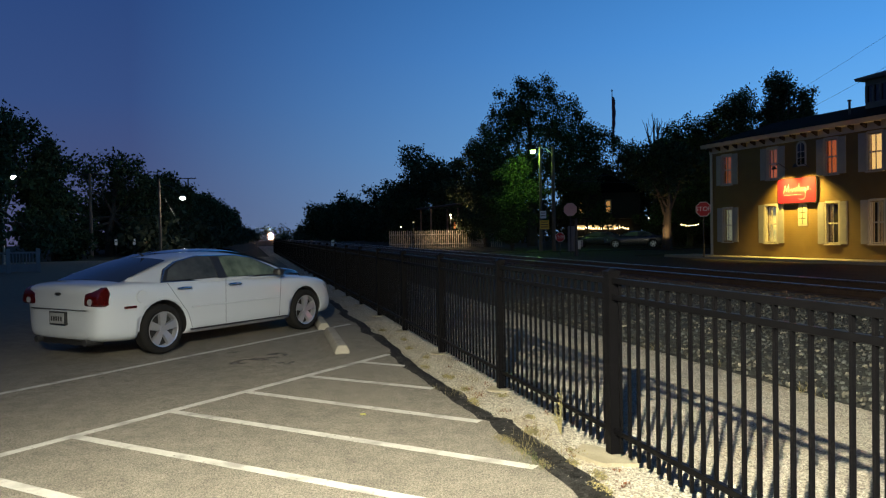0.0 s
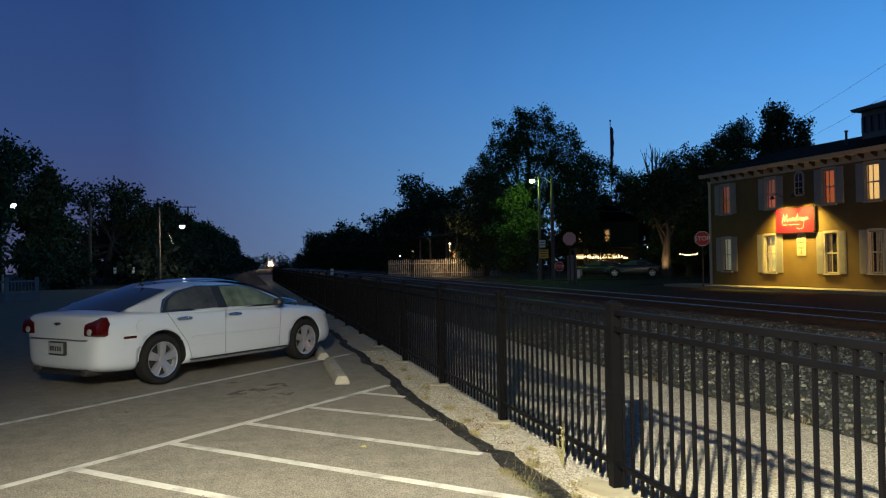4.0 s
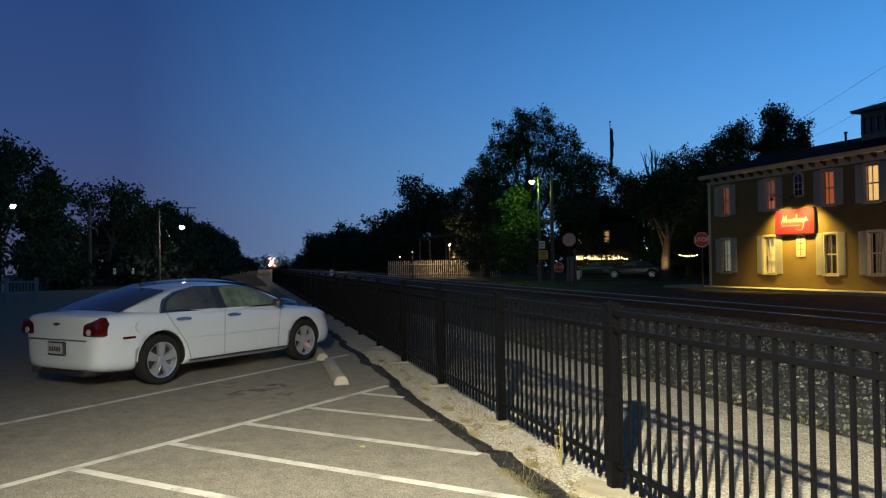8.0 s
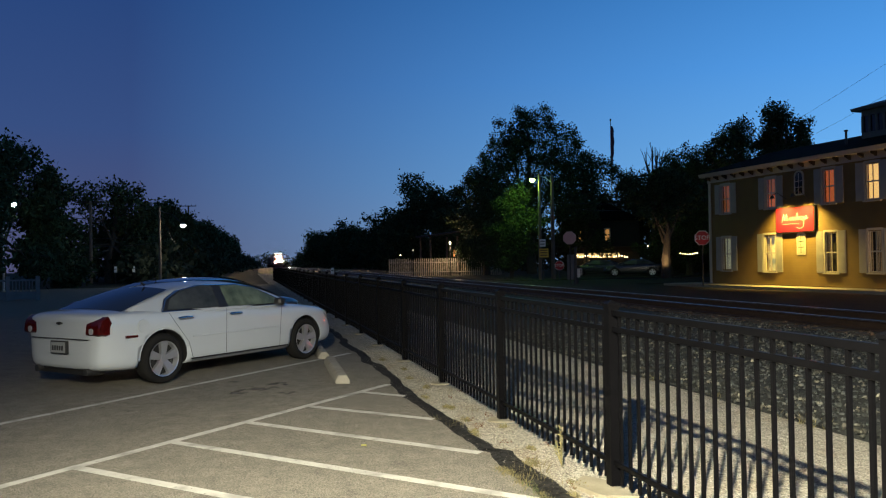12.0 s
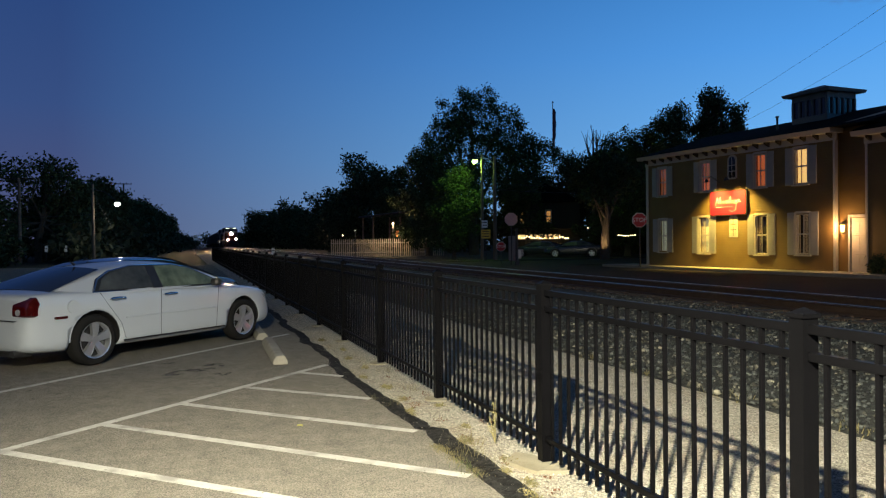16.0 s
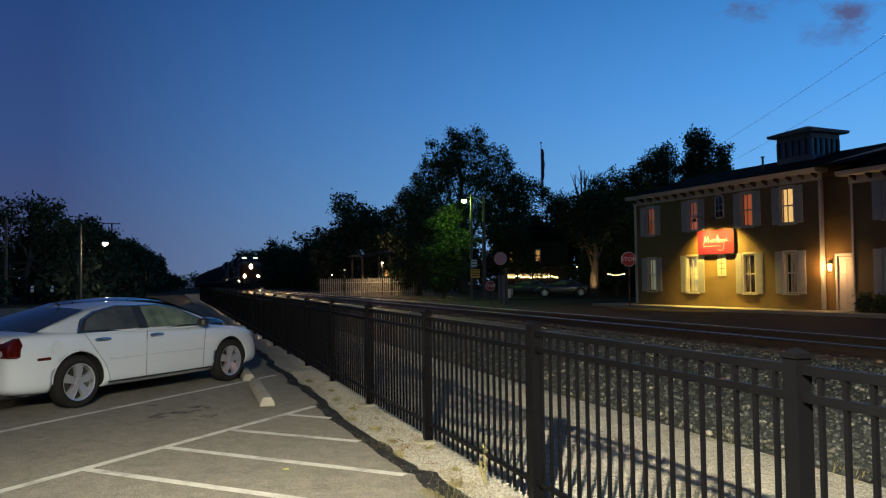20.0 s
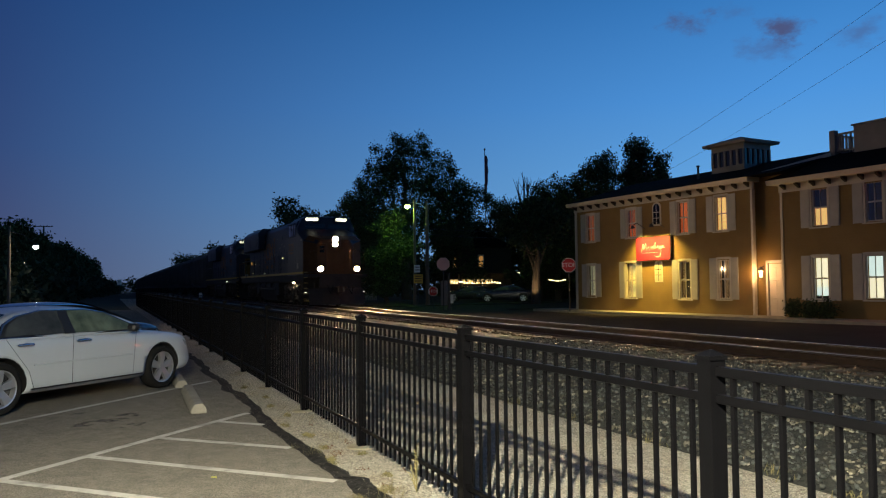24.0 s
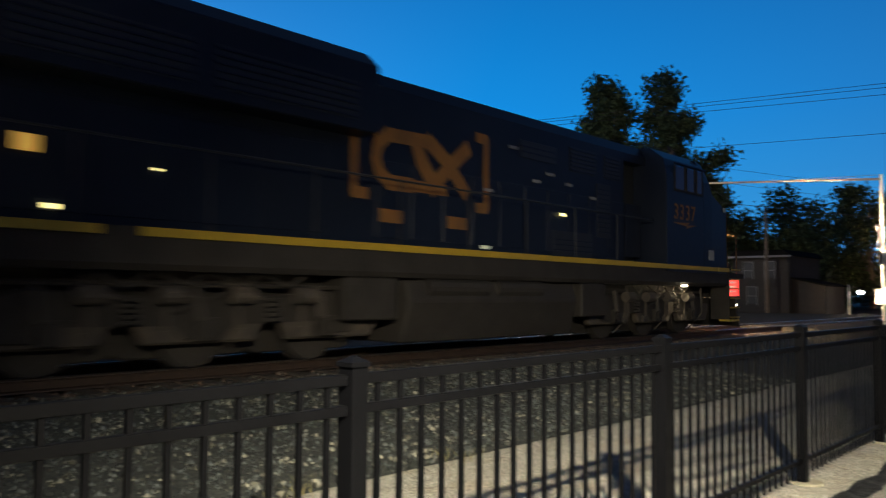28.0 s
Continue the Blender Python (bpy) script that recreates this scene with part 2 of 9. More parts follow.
M = {}
M["asphalt"] = mat("asphalt_old", (0.235, 0.217, 0.178), (0.125, 0.116, 0.098), 0.92, 0, 6.0, 95, 1.0, ((0.11, 0.10, 0.085), 0.3), spec=0.2, grain=0.55, speck=(125, 0.42))
M["street"] = mat("asphalt_street", (0.052, 0.049, 0.045), (0.036, 0.034, 0.032), 0.95, 0, 0.8, 150, 0.4, spec=0.05)
M["tar"] = mat("tar_patch", (0.010, 0.010, 0.010), (0.024, 0.023, 0.022), 0.75, 0, 14, 70, 1.0, ((0.10, 0.09, 0.075), 0.22), spec=0.12, speck=(22, 0.75))
M["paint"] = mat("road_paint", (0.62, 0.62, 0.57), (0.44, 0.43, 0.39), 0.8, 0, 9, 200, 0.3, ((0.16, 0.155, 0.14), 0.55))
M["oil"] = mat("oil_stain", (0.030, 0.026, 0.022), (0.06, 0.054, 0.048), 0.6, 0, 6, 90, 0.3)
def patchy(m, lo, hi, scale):
    """Lets the ground show through a stain where it has worn thin."""
    n, l = m.node_tree.nodes, m.node_tree.links
    co, no, mr = n.new("ShaderNodeTexCoord"), n.new("ShaderNodeTexNoise"), n.new("ShaderNodeMapRange")
    no.inputs["Scale"].default_value, no.inputs["Detail"].default_value = scale, 6
    mr.inputs[1].default_value, mr.inputs[2].default_value, mr.inputs[4].default_value = lo, hi, 0.85
    l.new(co.outputs["Object"], no.inputs["Vector"])
    l.new(no.outputs[0], mr.inputs[0])
    l.new(mr.outputs[0], n["Principled BSDF"].inputs["Alpha"])
    return m


patchy(M["oil"], 0.46, 0.62, 6.0)
patchy(M["paint"], 0.22, 0.36, 30.0)
M["gravel"] = mat("fine_gravel", (0.38, 0.355, 0.295), (0.212, 0.197, 0.162), 0.95, 0, 5.0, 75, 1.0, ((0.26, 0.21, 0.14), 0.4), spec=0.12, grain=0.75, speck=(75, 0.55))
M["pebble"] = random_tone(mat("pebble", (0.41, 0.385, 0.33), (0.26, 0.245, 0.21), 0.95, 0, 20, 90, 0.3, spec=0.08), 0.6)
M["ballast_bed"] = mat("ballast_bed", (0.060, 0.062, 0.054), (0.018, 0.019, 0.018), 0.95, 0, 12, 48, 1.0, spec=0.2)
M["ballast"] = random_tone(mat("ballast_stone", (0.064, 0.069, 0.064), (0.020, 0.023, 0.024), 0.85, 0, 14, 60, 0.4, ((0.24, 0.22, 0.16), 0.6), spec=0.3), 0.6, 2.2)
M["ballast_rust"] = random_tone(mat("ballast_rust", (0.115, 0.078, 0.055), (0.045, 0.033, 0.027), 0.88, 0, 9, 60, 0.4, ((0.16, 0.10, 0.06), 0.5), spec=0.2), 0.5, 1.8)
M["bed_rust"] = mat("rusty_bed", (0.085, 0.060, 0.044), (0.035, 0.027, 0.022), 0.95, 0, 9, 50, 1.0, spec=0.15)
M["soil"] = mat("ground_soil", (0.040, 0.040, 0.024), (0.022, 0.026, 0.014), 0.95, 0, 0.35, 18, 0.8, spec=0.2)
M["grass"] = random_tone(mat("grass", (0.075, 0.11, 0.03), (0.05, 0.075, 0.02), 0.8, 0, 2, 40, 0.2), 0.4)
M["dry"] = random_tone(mat("dry_weed", (0.20, 0.175, 0.075), (0.13, 0.11, 0.05), 0.9, 0, 9, 40, 0.2), 0.4)
M["rail"] = mat("rail_steel", (0.10, 0.065, 0.045), (0.06, 0.04, 0.03), 0.48, 0.7, 6, 50, 0.3)
M["railtop"] = mat("rail_polished", (0.58, 0.56, 0.54), (0.44, 0.42, 0.41), 0.30, 1.0, 3, 60, 0.03)
M["tie"] = mat("timber_tie", (0.050, 0.036, 0.026), (0.028, 0.021, 0.016), 0.9, 0, 5, 60, 0.7)
M["litter"] = mat("leaf_litter", (0.16, 0.075, 0.035), (0.10, 0.05, 0.03), 0.9, 0, 20, 90, 0.1, spec=0.1)
M["footing"] = mat("footing_concrete", (0.30, 0.272, 0.20), (0.20, 0.18, 0.13), 0.92, 0, 6, 90, 0.6, ((0.22, 0.19, 0.13), 0.5), spec=0.15)
M["concrete"] = mat("concrete", (0.29, 0.272, 0.23), (0.185, 0.172, 0.145), 0.9, 0, 5, 90, 0.5, ((0.22, 0.20, 0.17), 0.5))
M["fence"] = mat("fence_black", (0.0022, 0.0022, 0.0027), (0.0032, 0.0032, 0.0039), 0.36, 0.0, 6, 120, 0.03, spec=0.045)
M["car_white"] = mat("car_paint_white", (0.465, 0.50, 0.535), (0.44, 0.475, 0.51), 0.3, 0, 1.2, 200, 0.0, ((0.43, 0.45, 0.46), 0.2), coat=0.8)
M["car_dark"] = mat("car_paint_dark", (0.012, 0.015, 0.026), (0.016, 0.02, 0.03), 0.25, 0.1, 1.2, 200, 0.0, coat=0.8)
M["car_trim"] = mat("black_trim", (0.014, 0.014, 0.015), (0.02, 0.02, 0.02), 0.5, 0, 6, 80, 0.05)
M["glass"] = mat("dark_glass", (0.010, 0.012, 0.014), (0.014, 0.016, 0.018), 0.06, 0, 2, 20, 0.0, spec=0.6)
# opaque panes: the lit cabin behind the glass is put into their colour
M["pane_lit_front"] = mat("pane_lit_dash", (0.15, 0.18, 0.115), (0.045, 0.062, 0.04), 0.08, 0, 4, 7, 0.0, spec=0.6)
M["pane_lit_rear"] = mat("pane_lit_seats", (0.075, 0.082, 0.078), (0.016, 0.018, 0.02), 0.08, 0, 2.2, 5, 0.0, spec=0.6)
M["rubber"] = mat("tyre_rubber", (0.010, 0.010, 0.010), (0.017, 0.0165, 0.016), 0.95, 0, 8, 90, 0.3, spec=0.15)
M["alloy"] = mat("alloy_rim", (0.60, 0.62, 0.66), (0.50, 0.52, 0.56), 0.30, 0.78, 6, 90, 0.03)
M["chrome"] = mat("chrome", (0.78, 0.78, 0.79), (0.7, 0.7, 0.71), 0.12, 1.0, 6, 90, 0.0)
M["red_lens"] = mat("red_lens", (0.075, 0.004, 0.004), (0.035, 0.002, 0.002), 0.12, 0, 9, 60, 0.0, coat=0.6)
M["clear_lens"] = mat("clear_lens", (0.45, 0.47, 0.5), (0.3, 0.31, 0.33), 0.1, 0.3, 9, 60, 0.0)
M["plate"] = mat("plate_face", (0.30, 0.31, 0.31), (0.22, 0.23, 0.23), 0.5, 0, 9, 60, 0.0)
M["siding"] = mat("ochre_siding", (0.215, 0.134, 0.036), (0.17, 0.104, 0.029), 0.75, 0, 1.5, 40, 0.15, ((0.25, 0.16, 0.06), 0.35))
M["trim"] = mat("white_trim", (0.50, 0.455, 0.395), (0.42, 0.38, 0.325), 0.6, 0, 2, 50, 0.1)
M["shutter"] = mat("shutter_paint", (0.36, 0.345, 0.33), (0.30, 0.285, 0.27), 0.6, 0, 3, 60, 0.1)
M["roof"] = random_tone(mat("roof_shingle", (0.012, 0.011, 0.0105), (0.007, 0.0065, 0.0065), 0.98, 0, 3, 40, 0.4, spec=0.03), 0.3)
M["brick"] = mat("brick_wall", (0.30, 0.16, 0.11), (0.22, 0.12, 0.085), 0.85, 0, 2, 30, 0.4)
M["cream"] = mat("cream_brick", (0.40, 0.34, 0.20), (0.32, 0.265, 0.15), 0.85, 0, 2, 30, 0.3)
M["stucco"] = mat("grey_stucco", (0.20, 0.19, 0.185), (0.15, 0.142, 0.14), 0.9, 0, 1.2, 40, 0.4, ((0.11, 0.105, 0.10), 0.5), spec=0.2)
M["brick_dark"] = mat("brown_boards", (0.105, 0.062, 0.045), (0.07, 0.042, 0.032), 0.9, 0, 2, 40, 0.4, spec=0.2)
M["pinkish"] = mat("rose_stucco", (0.46, 0.36, 0.33), (0.38, 0.29, 0.27), 0.85, 0, 1.2, 30, 0.2)
M["cupola"] = mat("cupola_paint", (0.20, 0.195, 0.195), (0.14, 0.137, 0.137), 0.75, 0, 2.0, 40, 0.15)
M["greyside"] = mat("grey_siding", (0.40, 0.39, 0.40), (0.33, 0.32, 0.33), 0.8, 0, 1.2, 30, 0.15)
M["darkwood"] = mat("dark_timber", (0.035, 0.028, 0.022), (0.022, 0.018, 0.015), 0.85, 0, 4, 50, 0.3)
# bogie grime, lighter and warmer than the underframe with lamplight in the colour
M["grime_lit_brown"] = mat("grimy_lit_brown_steel", (0.066, 0.051, 0.039), (0.033, 0.027, 0.023), 0.8, 0, 5, 60, 0.3, ((0.09, 0.066, 0.044), 0.5))
M["picket"] = mat("pale_timber", (0.42, 0.36, 0.28), (0.30, 0.25, 0.19), 0.8, 0, 3, 60, 0.3)
M["wood_pole"] = mat("pole_timber", (0.16, 0.12, 0.085), (0.10, 0.075, 0.055), 0.9, 0, 3, 60, 0.5)
M["steel"] = mat("galvanised_steel", (0.42, 0.43, 0.44), (0.32, 0.33, 0.34), 0.45, 0.7, 4, 60, 0.1)
M["darksteel"] = mat("dark_steel", (0.05, 0.05, 0.052), (0.035, 0.035, 0.036), 0.5, 0.4, 4, 60, 0.1)
M["sign_red"] = mat("sign_red", (0.42, 0.015, 0.02), (0.36, 0.012, 0.016), 0.5, 0, 3, 60, 0.02)
M["sign_white"] = mat("sign_white", (0.72, 0.72, 0.70), (0.64, 0.64, 0.62), 0.5, 0, 3, 60, 0.02)
M["sign_yellow"] = mat("sign_yellow", (0.70, 0.42, 0.03), (0.62, 0.36, 0.02), 0.5, 0, 3, 60, 0.02)
M["sign_back"] = mat("sign_back", (0.52, 0.33, 0.32), (0.46, 0.29, 0.28), 0.5, 0.2, 3, 60, 0.02)
M["flag"] = mat("flag_cloth", (0.06, 0.05, 0.08), (0.16, 0.05, 0.06), 0.9, 0, 3, 60, 0.1)
M["loco_blue"] = mat("loco_dark_blue", (0.0120, 0.0160, 0.0285), (0.0090, 0.0125, 0.0225), 0.42, 0, 1.1, 60, 0.05, ((0.010, 0.012, 0.018), 0.5), spec=0.22)
M["loco_yellow"] = mat("loco_yellow", (0.44, 0.29, 0.018), (0.35, 0.22, 0.015), 0.5, 0, 1.5, 60, 0.05, ((0.22, 0.15, 0.04), 0.5))
M["loco_frame"] = mat("loco_underframe", (0.043, 0.037, 0.032), (0.022, 0.019, 0.0175), 0.7, 0.1, 2, 40, 0.4, ((0.030, 0.024, 0.019), 0.5), spec=0.2)
M["loco_rust"] = mat("loco_ochre", (0.090, 0.040, 0.010), (0.062, 0.027, 0.007), 0.55, 0, 2, 40, 0.1, ((0.05, 0.026, 0.014), 0.6), spec=0.2)
M["emblem"] = mat("emblem_faded", (0.27, 0.125, 0.036), (0.19, 0.088, 0.03), 0.6, 0, 2, 40, 0.1, ((0.10, 0.06, 0.035), 0.5), spec=0.2)
M["leaf_yellow"] = mat("leaf_yellow", (0.42, 0.40, 0.05), (0.30, 0.27, 0.04), 0.6, 0, 30, 90, 0.1)
M["hopper_dark"] = mat("hopper_dirty_grey", (0.105, 0.10, 0.092), (0.075, 0.071, 0.065), 0.85, 0, 0.8, 30, 0.1, ((0.07, 0.055, 0.045), 0.5), spec=0.15)
M["hopper"] = mat("hopper_grey", (0.30, 0.29, 0.27), (0.23, 0.22, 0.20), 0.7, 0, 0.8, 30, 0.1, ((0.13, 0.10, 0.08), 0.5))
M["bark"] = mat("bark", (0.10, 0.075, 0.05), (0.05, 0.04, 0.028), 0.95, 0, 3, 30, 0.9)
M["leaf"] = random_tone(mat("leaves", (0.062, 0.080, 0.036), (0.040, 0.054, 0.025), 0.8, 0, 1, 20, 0.0, spec=0.1), 0.5)
M["leaf_far"] = random_tone(mat("leaves_far", (0.060, 0.068, 0.040), (0.042, 0.048, 0.028), 0.9, 0, 0.4, 10, 0.0, spec=0.05), 0.5)
M["g_head"] = glow("headlamp_glow", (1.0, 0.68, 0.36), 5500)
M["g_beam"] = glow("headlamp_filament", (1.0, 0.68, 0.36), 900000)
M["g_ditch"] = glow("ditch_lamp_glow", (1.0, 0.66, 0.33), 2600)
M["g_board"] = glow("number_board_glow", (1.0, 0.95, 0.68), 2.6)
M["g_bogie"] = glow("bogie_lamp_glow", (1.0, 0.84, 0.54), 420)
M["g_hood"] = glow("hood_lamp_glow", (1.0, 0.86, 0.34), 2.6)
M["g_hoodbox"] = glow("lamp_box_glow", (1.0, 0.55, 0.10), 0.35)
M["g_step"] = glow("step_lamp_glow", (1.0, 0.90, 0.66), 9)
# room glows: mostly flat panels that emit in place of lit rooms
M["g_warm"] = glow("room_warm", (1.0, 0.50, 0.14), 0.45)
M["g_red"] = glow("room_red", (0.9, 0.22, 0.07), 0.32)
M["g_dim"] = glow("room_dim", (0.55, 0.17, 0.06), 0.20)
M["g_yellow"] = glow("room_yellow", (1.0, 0.62, 0.20), 0.85)
M["g_white"] = glow("room_white", (1.0, 0.95, 0.66), 1.05)
M["g_cool"] = glow("room_cool", (0.80, 0.98, 0.92), 0.95)
M["g_pale"] = glow("room_pale", (0.75, 0.78, 0.55), 0.16)
M["g_lamp"] = glow("lamp_lens", (1.0, 0.93, 0.75), 120)
M["g_green"] = glow("lamp_lens_green", (0.70, 1.0, 0.34), 7)
M["g_blue"] = glow("lamp_lens_blue", (0.72, 1.0, 0.98), 45)
M["g_lantern"] = glow("lantern_glass", (1.0, 0.72, 0.32), 4.5)
M["g_bar"] = glow("red_sign_glow", (1.0, 0.06, 0.05), 1.6)
M["g_barw"] = glow("sign_letter_glow", (1.0, 0.72, 0.34), 3.0)
M["g_redlamp"] = glow("red_flasher", (1.0, 0.03, 0.05), 3.5)
M["g_neon"] = glow("neon_sign", (0.35, 0.75, 1.0), 1.6)
M["g_pink"] = glow("neon_pink", (1.0, 0.25, 0.35), 1.6)
M["g_string"] = glow("string_bulb", (1.0, 0.72, 0.34), 10)
M["g_fluo"] = glow("tube_light", (1.0, 0.96, 0.68), 4.0)
M["g_signred"] = glow("sign_face_red", (0.34, 0.006, 0.020), 0.26)
M["g_curtain"] = glow("glowing_curtain", (0.60, 0.44, 0.26), 0.085)
M["g_swash"] = glow("sign_swash", (0.7, 0.64, 0.60), 0.05)
M["g_porch"] = glow("porch_glow", (1.0, 0.70, 0.32), 0.5)


# ---- building blocks ----
def cube(bm, a, b, m=None):
    """A box between two corners, turned by m if given."""
    v = [Vector((x, y, z)) for x in (a[0], b[0]) for y in (a[1], b[1]) for z in (a[2], b[2])]
    if m:
        v = [m @ p for p in v]
    v = [bm.verts.new(p) for p in v]
    for f in ((0, 1, 3, 2), (4, 6, 7, 5), (0, 4, 5, 1), (2, 3, 7, 6), (0, 2, 6, 4), (1, 5, 7, 3)):
        bm.faces.new([v[i] for i in f])


def rod(bm, p, q, r, r2=None, n=8, caps=True):
    """A tapered round bar from p to q."""
    p, q = Vector(p), Vector(q)
    r2 = r if r2 is None else r2
    d = (q - p).normalized()
    s = d.orthogonal().normalized()
    t = d.cross(s)
    a = [bm.verts.new(p + (s * math.cos(k * math.tau / n) + t * math.sin(k * math.tau / n)) * r) for k in range(n)]
    b = [bm.verts.new(q + (s * math.cos(k * math.tau / n) + t * math.sin(k * math.tau / n)) * r2) for k in range(n)]
    for k in range(n):
        bm.faces.new((a[k], a[(k + 1) % n], b[(k + 1) % n], b[k]))
    if caps:
        bm.faces.new(a[::-1])
        bm.faces.new(b)


def prism(bm, outline, axis, lo, hi):
    """An outline of pairs, drawn along an axis: x gives (y, z), y gives (x, z), z gives (x, y)."""
    def put(u, v, w):
        return {"x": (w, u, v), "y": (u, w, v), "z": (u, v, w)}[axis]
    a = [bm.verts.new(put(u, v, lo)) for u, v in outline]
    b = [bm.verts.new(put(u, v, hi)) for u, v in outline]
    k = len(outline)
    for i in range(k):
        bm.faces.new((a[i], a[(i + 1) % k], b[(i + 1) % k], b[i]))
    bm.faces.new(a[::-1])
    bm.faces.new(b)


def loft(bm, rings, cap=True):
    rows = [[bm.verts.new(p) for p in r] for r in rings]
    k = len(rows[0])
    for a, b in zip(rows, rows[1:]):
        for i in range(k):
            bm.faces.new((a[i], a[(i + 1) % k], b[(i + 1) % k], b[i]))
    if cap:
        bm.faces.new(rows[0][::-1])
        bm.faces.new(rows[-1])


def mesh(bm, smooth=False, bevel=0.0):
    if bevel:
        bmesh.ops.bevel(bm, geom=bm.edges[:], offset=bevel, segments=1, affect="EDGES", clamp_overlap=True)
    bmesh.ops.recalc_face_normals(bm, faces=bm.faces)
    me = bpy.data.meshes.new("m")
    if smooth:
        for f in bm.faces:
            f.smooth = True
    bm.to_mesh(me)
    bm.free()
    return me


def part(name, bm, material, parent=None, label="", smooth=False, bevel=0.0, at=None):
    me = mesh(bm, smooth, bevel)
    me.materials.append(M[material])
    ob = new(name, me)
    if parent:
        ob.parent = parent
    if at is not None:
        ob.matrix_local = at
    if label:
        tagged(ob, label)
    return ob


def boxpart(name, a, b, material, parent=None, label="", bevel=0.0, at=None):
    bm = bmesh.new()
    cube(bm, a, b)
    return part(name, bm, material, parent, label, False, bevel, at)


def thing(name, label, category, m=None, group="", kind=""):
    ob = new(name)
    ob.empty_display_size = 0.2
    if m is not None:
        ob.matrix_world = m
    return tagged(ob, label, category, group, kind)


def raw(name, verts, faces, material, parent=None, label="", category="", kind=""):
    me = bpy.data.meshes.new(name)
    me.from_pydata(verts, [], faces)
    me.materials.append(M[material])
    ob = new(name, me)
    if parent:
        ob.parent = parent
    return tagged(ob, label, category, "", kind)


def wobble(x, s=1.0):
    return noise.noise(Vector((x * s, 3.7, 1.3)))


def text_part(name, words, size, material, parent, at, depth=0.004):
    cu = bpy.data.curves.new(name, "FONT")
    cu.body, cu.size, cu.extrude, cu.align_x, cu.align_y = words, size, depth, "CENTER", "CENTER"
    tmp = bpy.data.objects.new(name, cu)
    me = bpy.data.meshes.new_from_object(tmp)
    bpy.data.objects.remove(tmp)
    me.materials.clear()
    me.materials.append(M[material])
    ob = new(name, me)
    ob.parent = parent
    ob.matrix_local = at
    return ob


UP = pose(0, 0, 0, 90)          # turns flat (x, y) work upright, facing -y

# ---- ground ----
TRACK_Y, RAIL_Z = 10.62, 0.5


def track_y(x):
    return TRACK_Y + (0.0001 * (x + 285) ** 2 if x < -285 else 0.0)


def track_z(x):
    return RAIL_Z - (0.000016 * (x + 120) ** 2 if x < -120 else 0.0)


def bed(y):
    """Height of the ground across the line, from the car park over the ballast to the street."""
    pts = ((-4, -0.02), (4.75, -0.012), (5.2, 0.03), (8.5, 0.27), (12.7, 0.27), (14.2, 0.10), (15.0, 0.06))
    if y <= pts[0][0]:
        return pts[0][1]
    for (a, za), (b, zb) in zip(pts, pts[1:]):
        if y <= b:
            return za + (zb - za) * (y - a) / (b - a)
    return pts[-1][1]


def strip(name, xs, ys, height, material, label, category, shift=False):
    vs, fs = [], []
    for x in xs:
        for y in ys:
            o = track_y(x) - TRACK_Y if shift else 0
            vs.append((x, y + o, height(x, y)))
    k = len(ys)
    for i in range(len(xs) - 1):
        for j in range(k - 1):
            fs.append((i * k + j, (i + 1) * k + j, (i + 1) * k + j + 1, i * k + j + 1))
    return raw(name, vs, fs, material, None, label, category, "structure")


far_x = [-2500, -1200, -800, -640, -560, -500, -450, -400, -350, -300, -250, -200, -160, -120, -60, -20, 0, 30, 80, 200, 600, 2500]
strip("ground", far_x, [-2500, -800, -200, -60, -20, -6, 4.75, 5.2, 8.5, 10.6, 12.7, 14.2, 15, 30, 60, 200, 800, 2500],
      lambda x, y: bed(y) - 0.03 + (track_z(x) - RAIL_Z), "soil", "dark soil and rough grass reaching to the horizon", "ground")
# ballast bed along the line
strip("ballast_bed", [-560, -500, -450, -400, -350, -300, -250, -200, -150, -100, -60, -30, 0, 27, 60, 200], [4.9, 5.3, 6.5, 8.5, 9.6, 11.6, 12.7, 14.2],
      lambda x, y: bed(y) + (0.02 if 5 < y < 14 else -0.02) + (track_z(x) - RAIL_Z), "ballast_bed", "dark crushed stone ballast bed under the track", "ballast", True)
strip("track_bed", [-200, -150, -100, -60, -30, 0, 28], [9.4, 11.0, 12.7, 14.2, 14.62],
      lambda x, y: bed(y) + 0.026 + (track_z(x) - RAIL_Z), "bed_rust", "rust-brown stone bed between rails and street", "ballast", True)
strip("gravel_path", [-120, -60, -30, -20, -14, -8, -2, 4, 10, 20, 27], [1.55, 2.3, 3.4, 4.4, 5.05],
      lambda x, y: -0.004 + 0.004 * wobble(x + y * 3, 0.7), "gravel", "pale fine gravel path behind the fence", "path")


def edge_y(x):
    """The ragged rim of the car park's asphalt."""
    return 1.85 + 0.10 * wobble(x, 0.55) + 0.07 * wobble(x + 40, 1.6) + 0.02 * wobble(x, 5.0) + (0.12 if x > -6.2 else 0)


xs = [-60, -40, -30] + [-24 + 0.2 * k for k in range(176)] + [14, 20, 27]
verts, faces = [], []
for x in xs:
    e = edge_y(x)
    for y in (-60, -20, -8, -4, -2, 0, e - 0.35, e):
        verts.append((x, y, 0.0))
    verts.append((x, e + 0.01, -0.03))
for i in range(len(xs) - 1):
    for j in range(8):
        faces.append((i * 9 + j, (i + 1) * 9 + j, (i + 1) * 9 + j + 1, i * 9 + j + 1))
raw("parking_lot", verts, faces, "asphalt", None, "worn grey asphalt car park with a ragged rim", "car park", "structure")

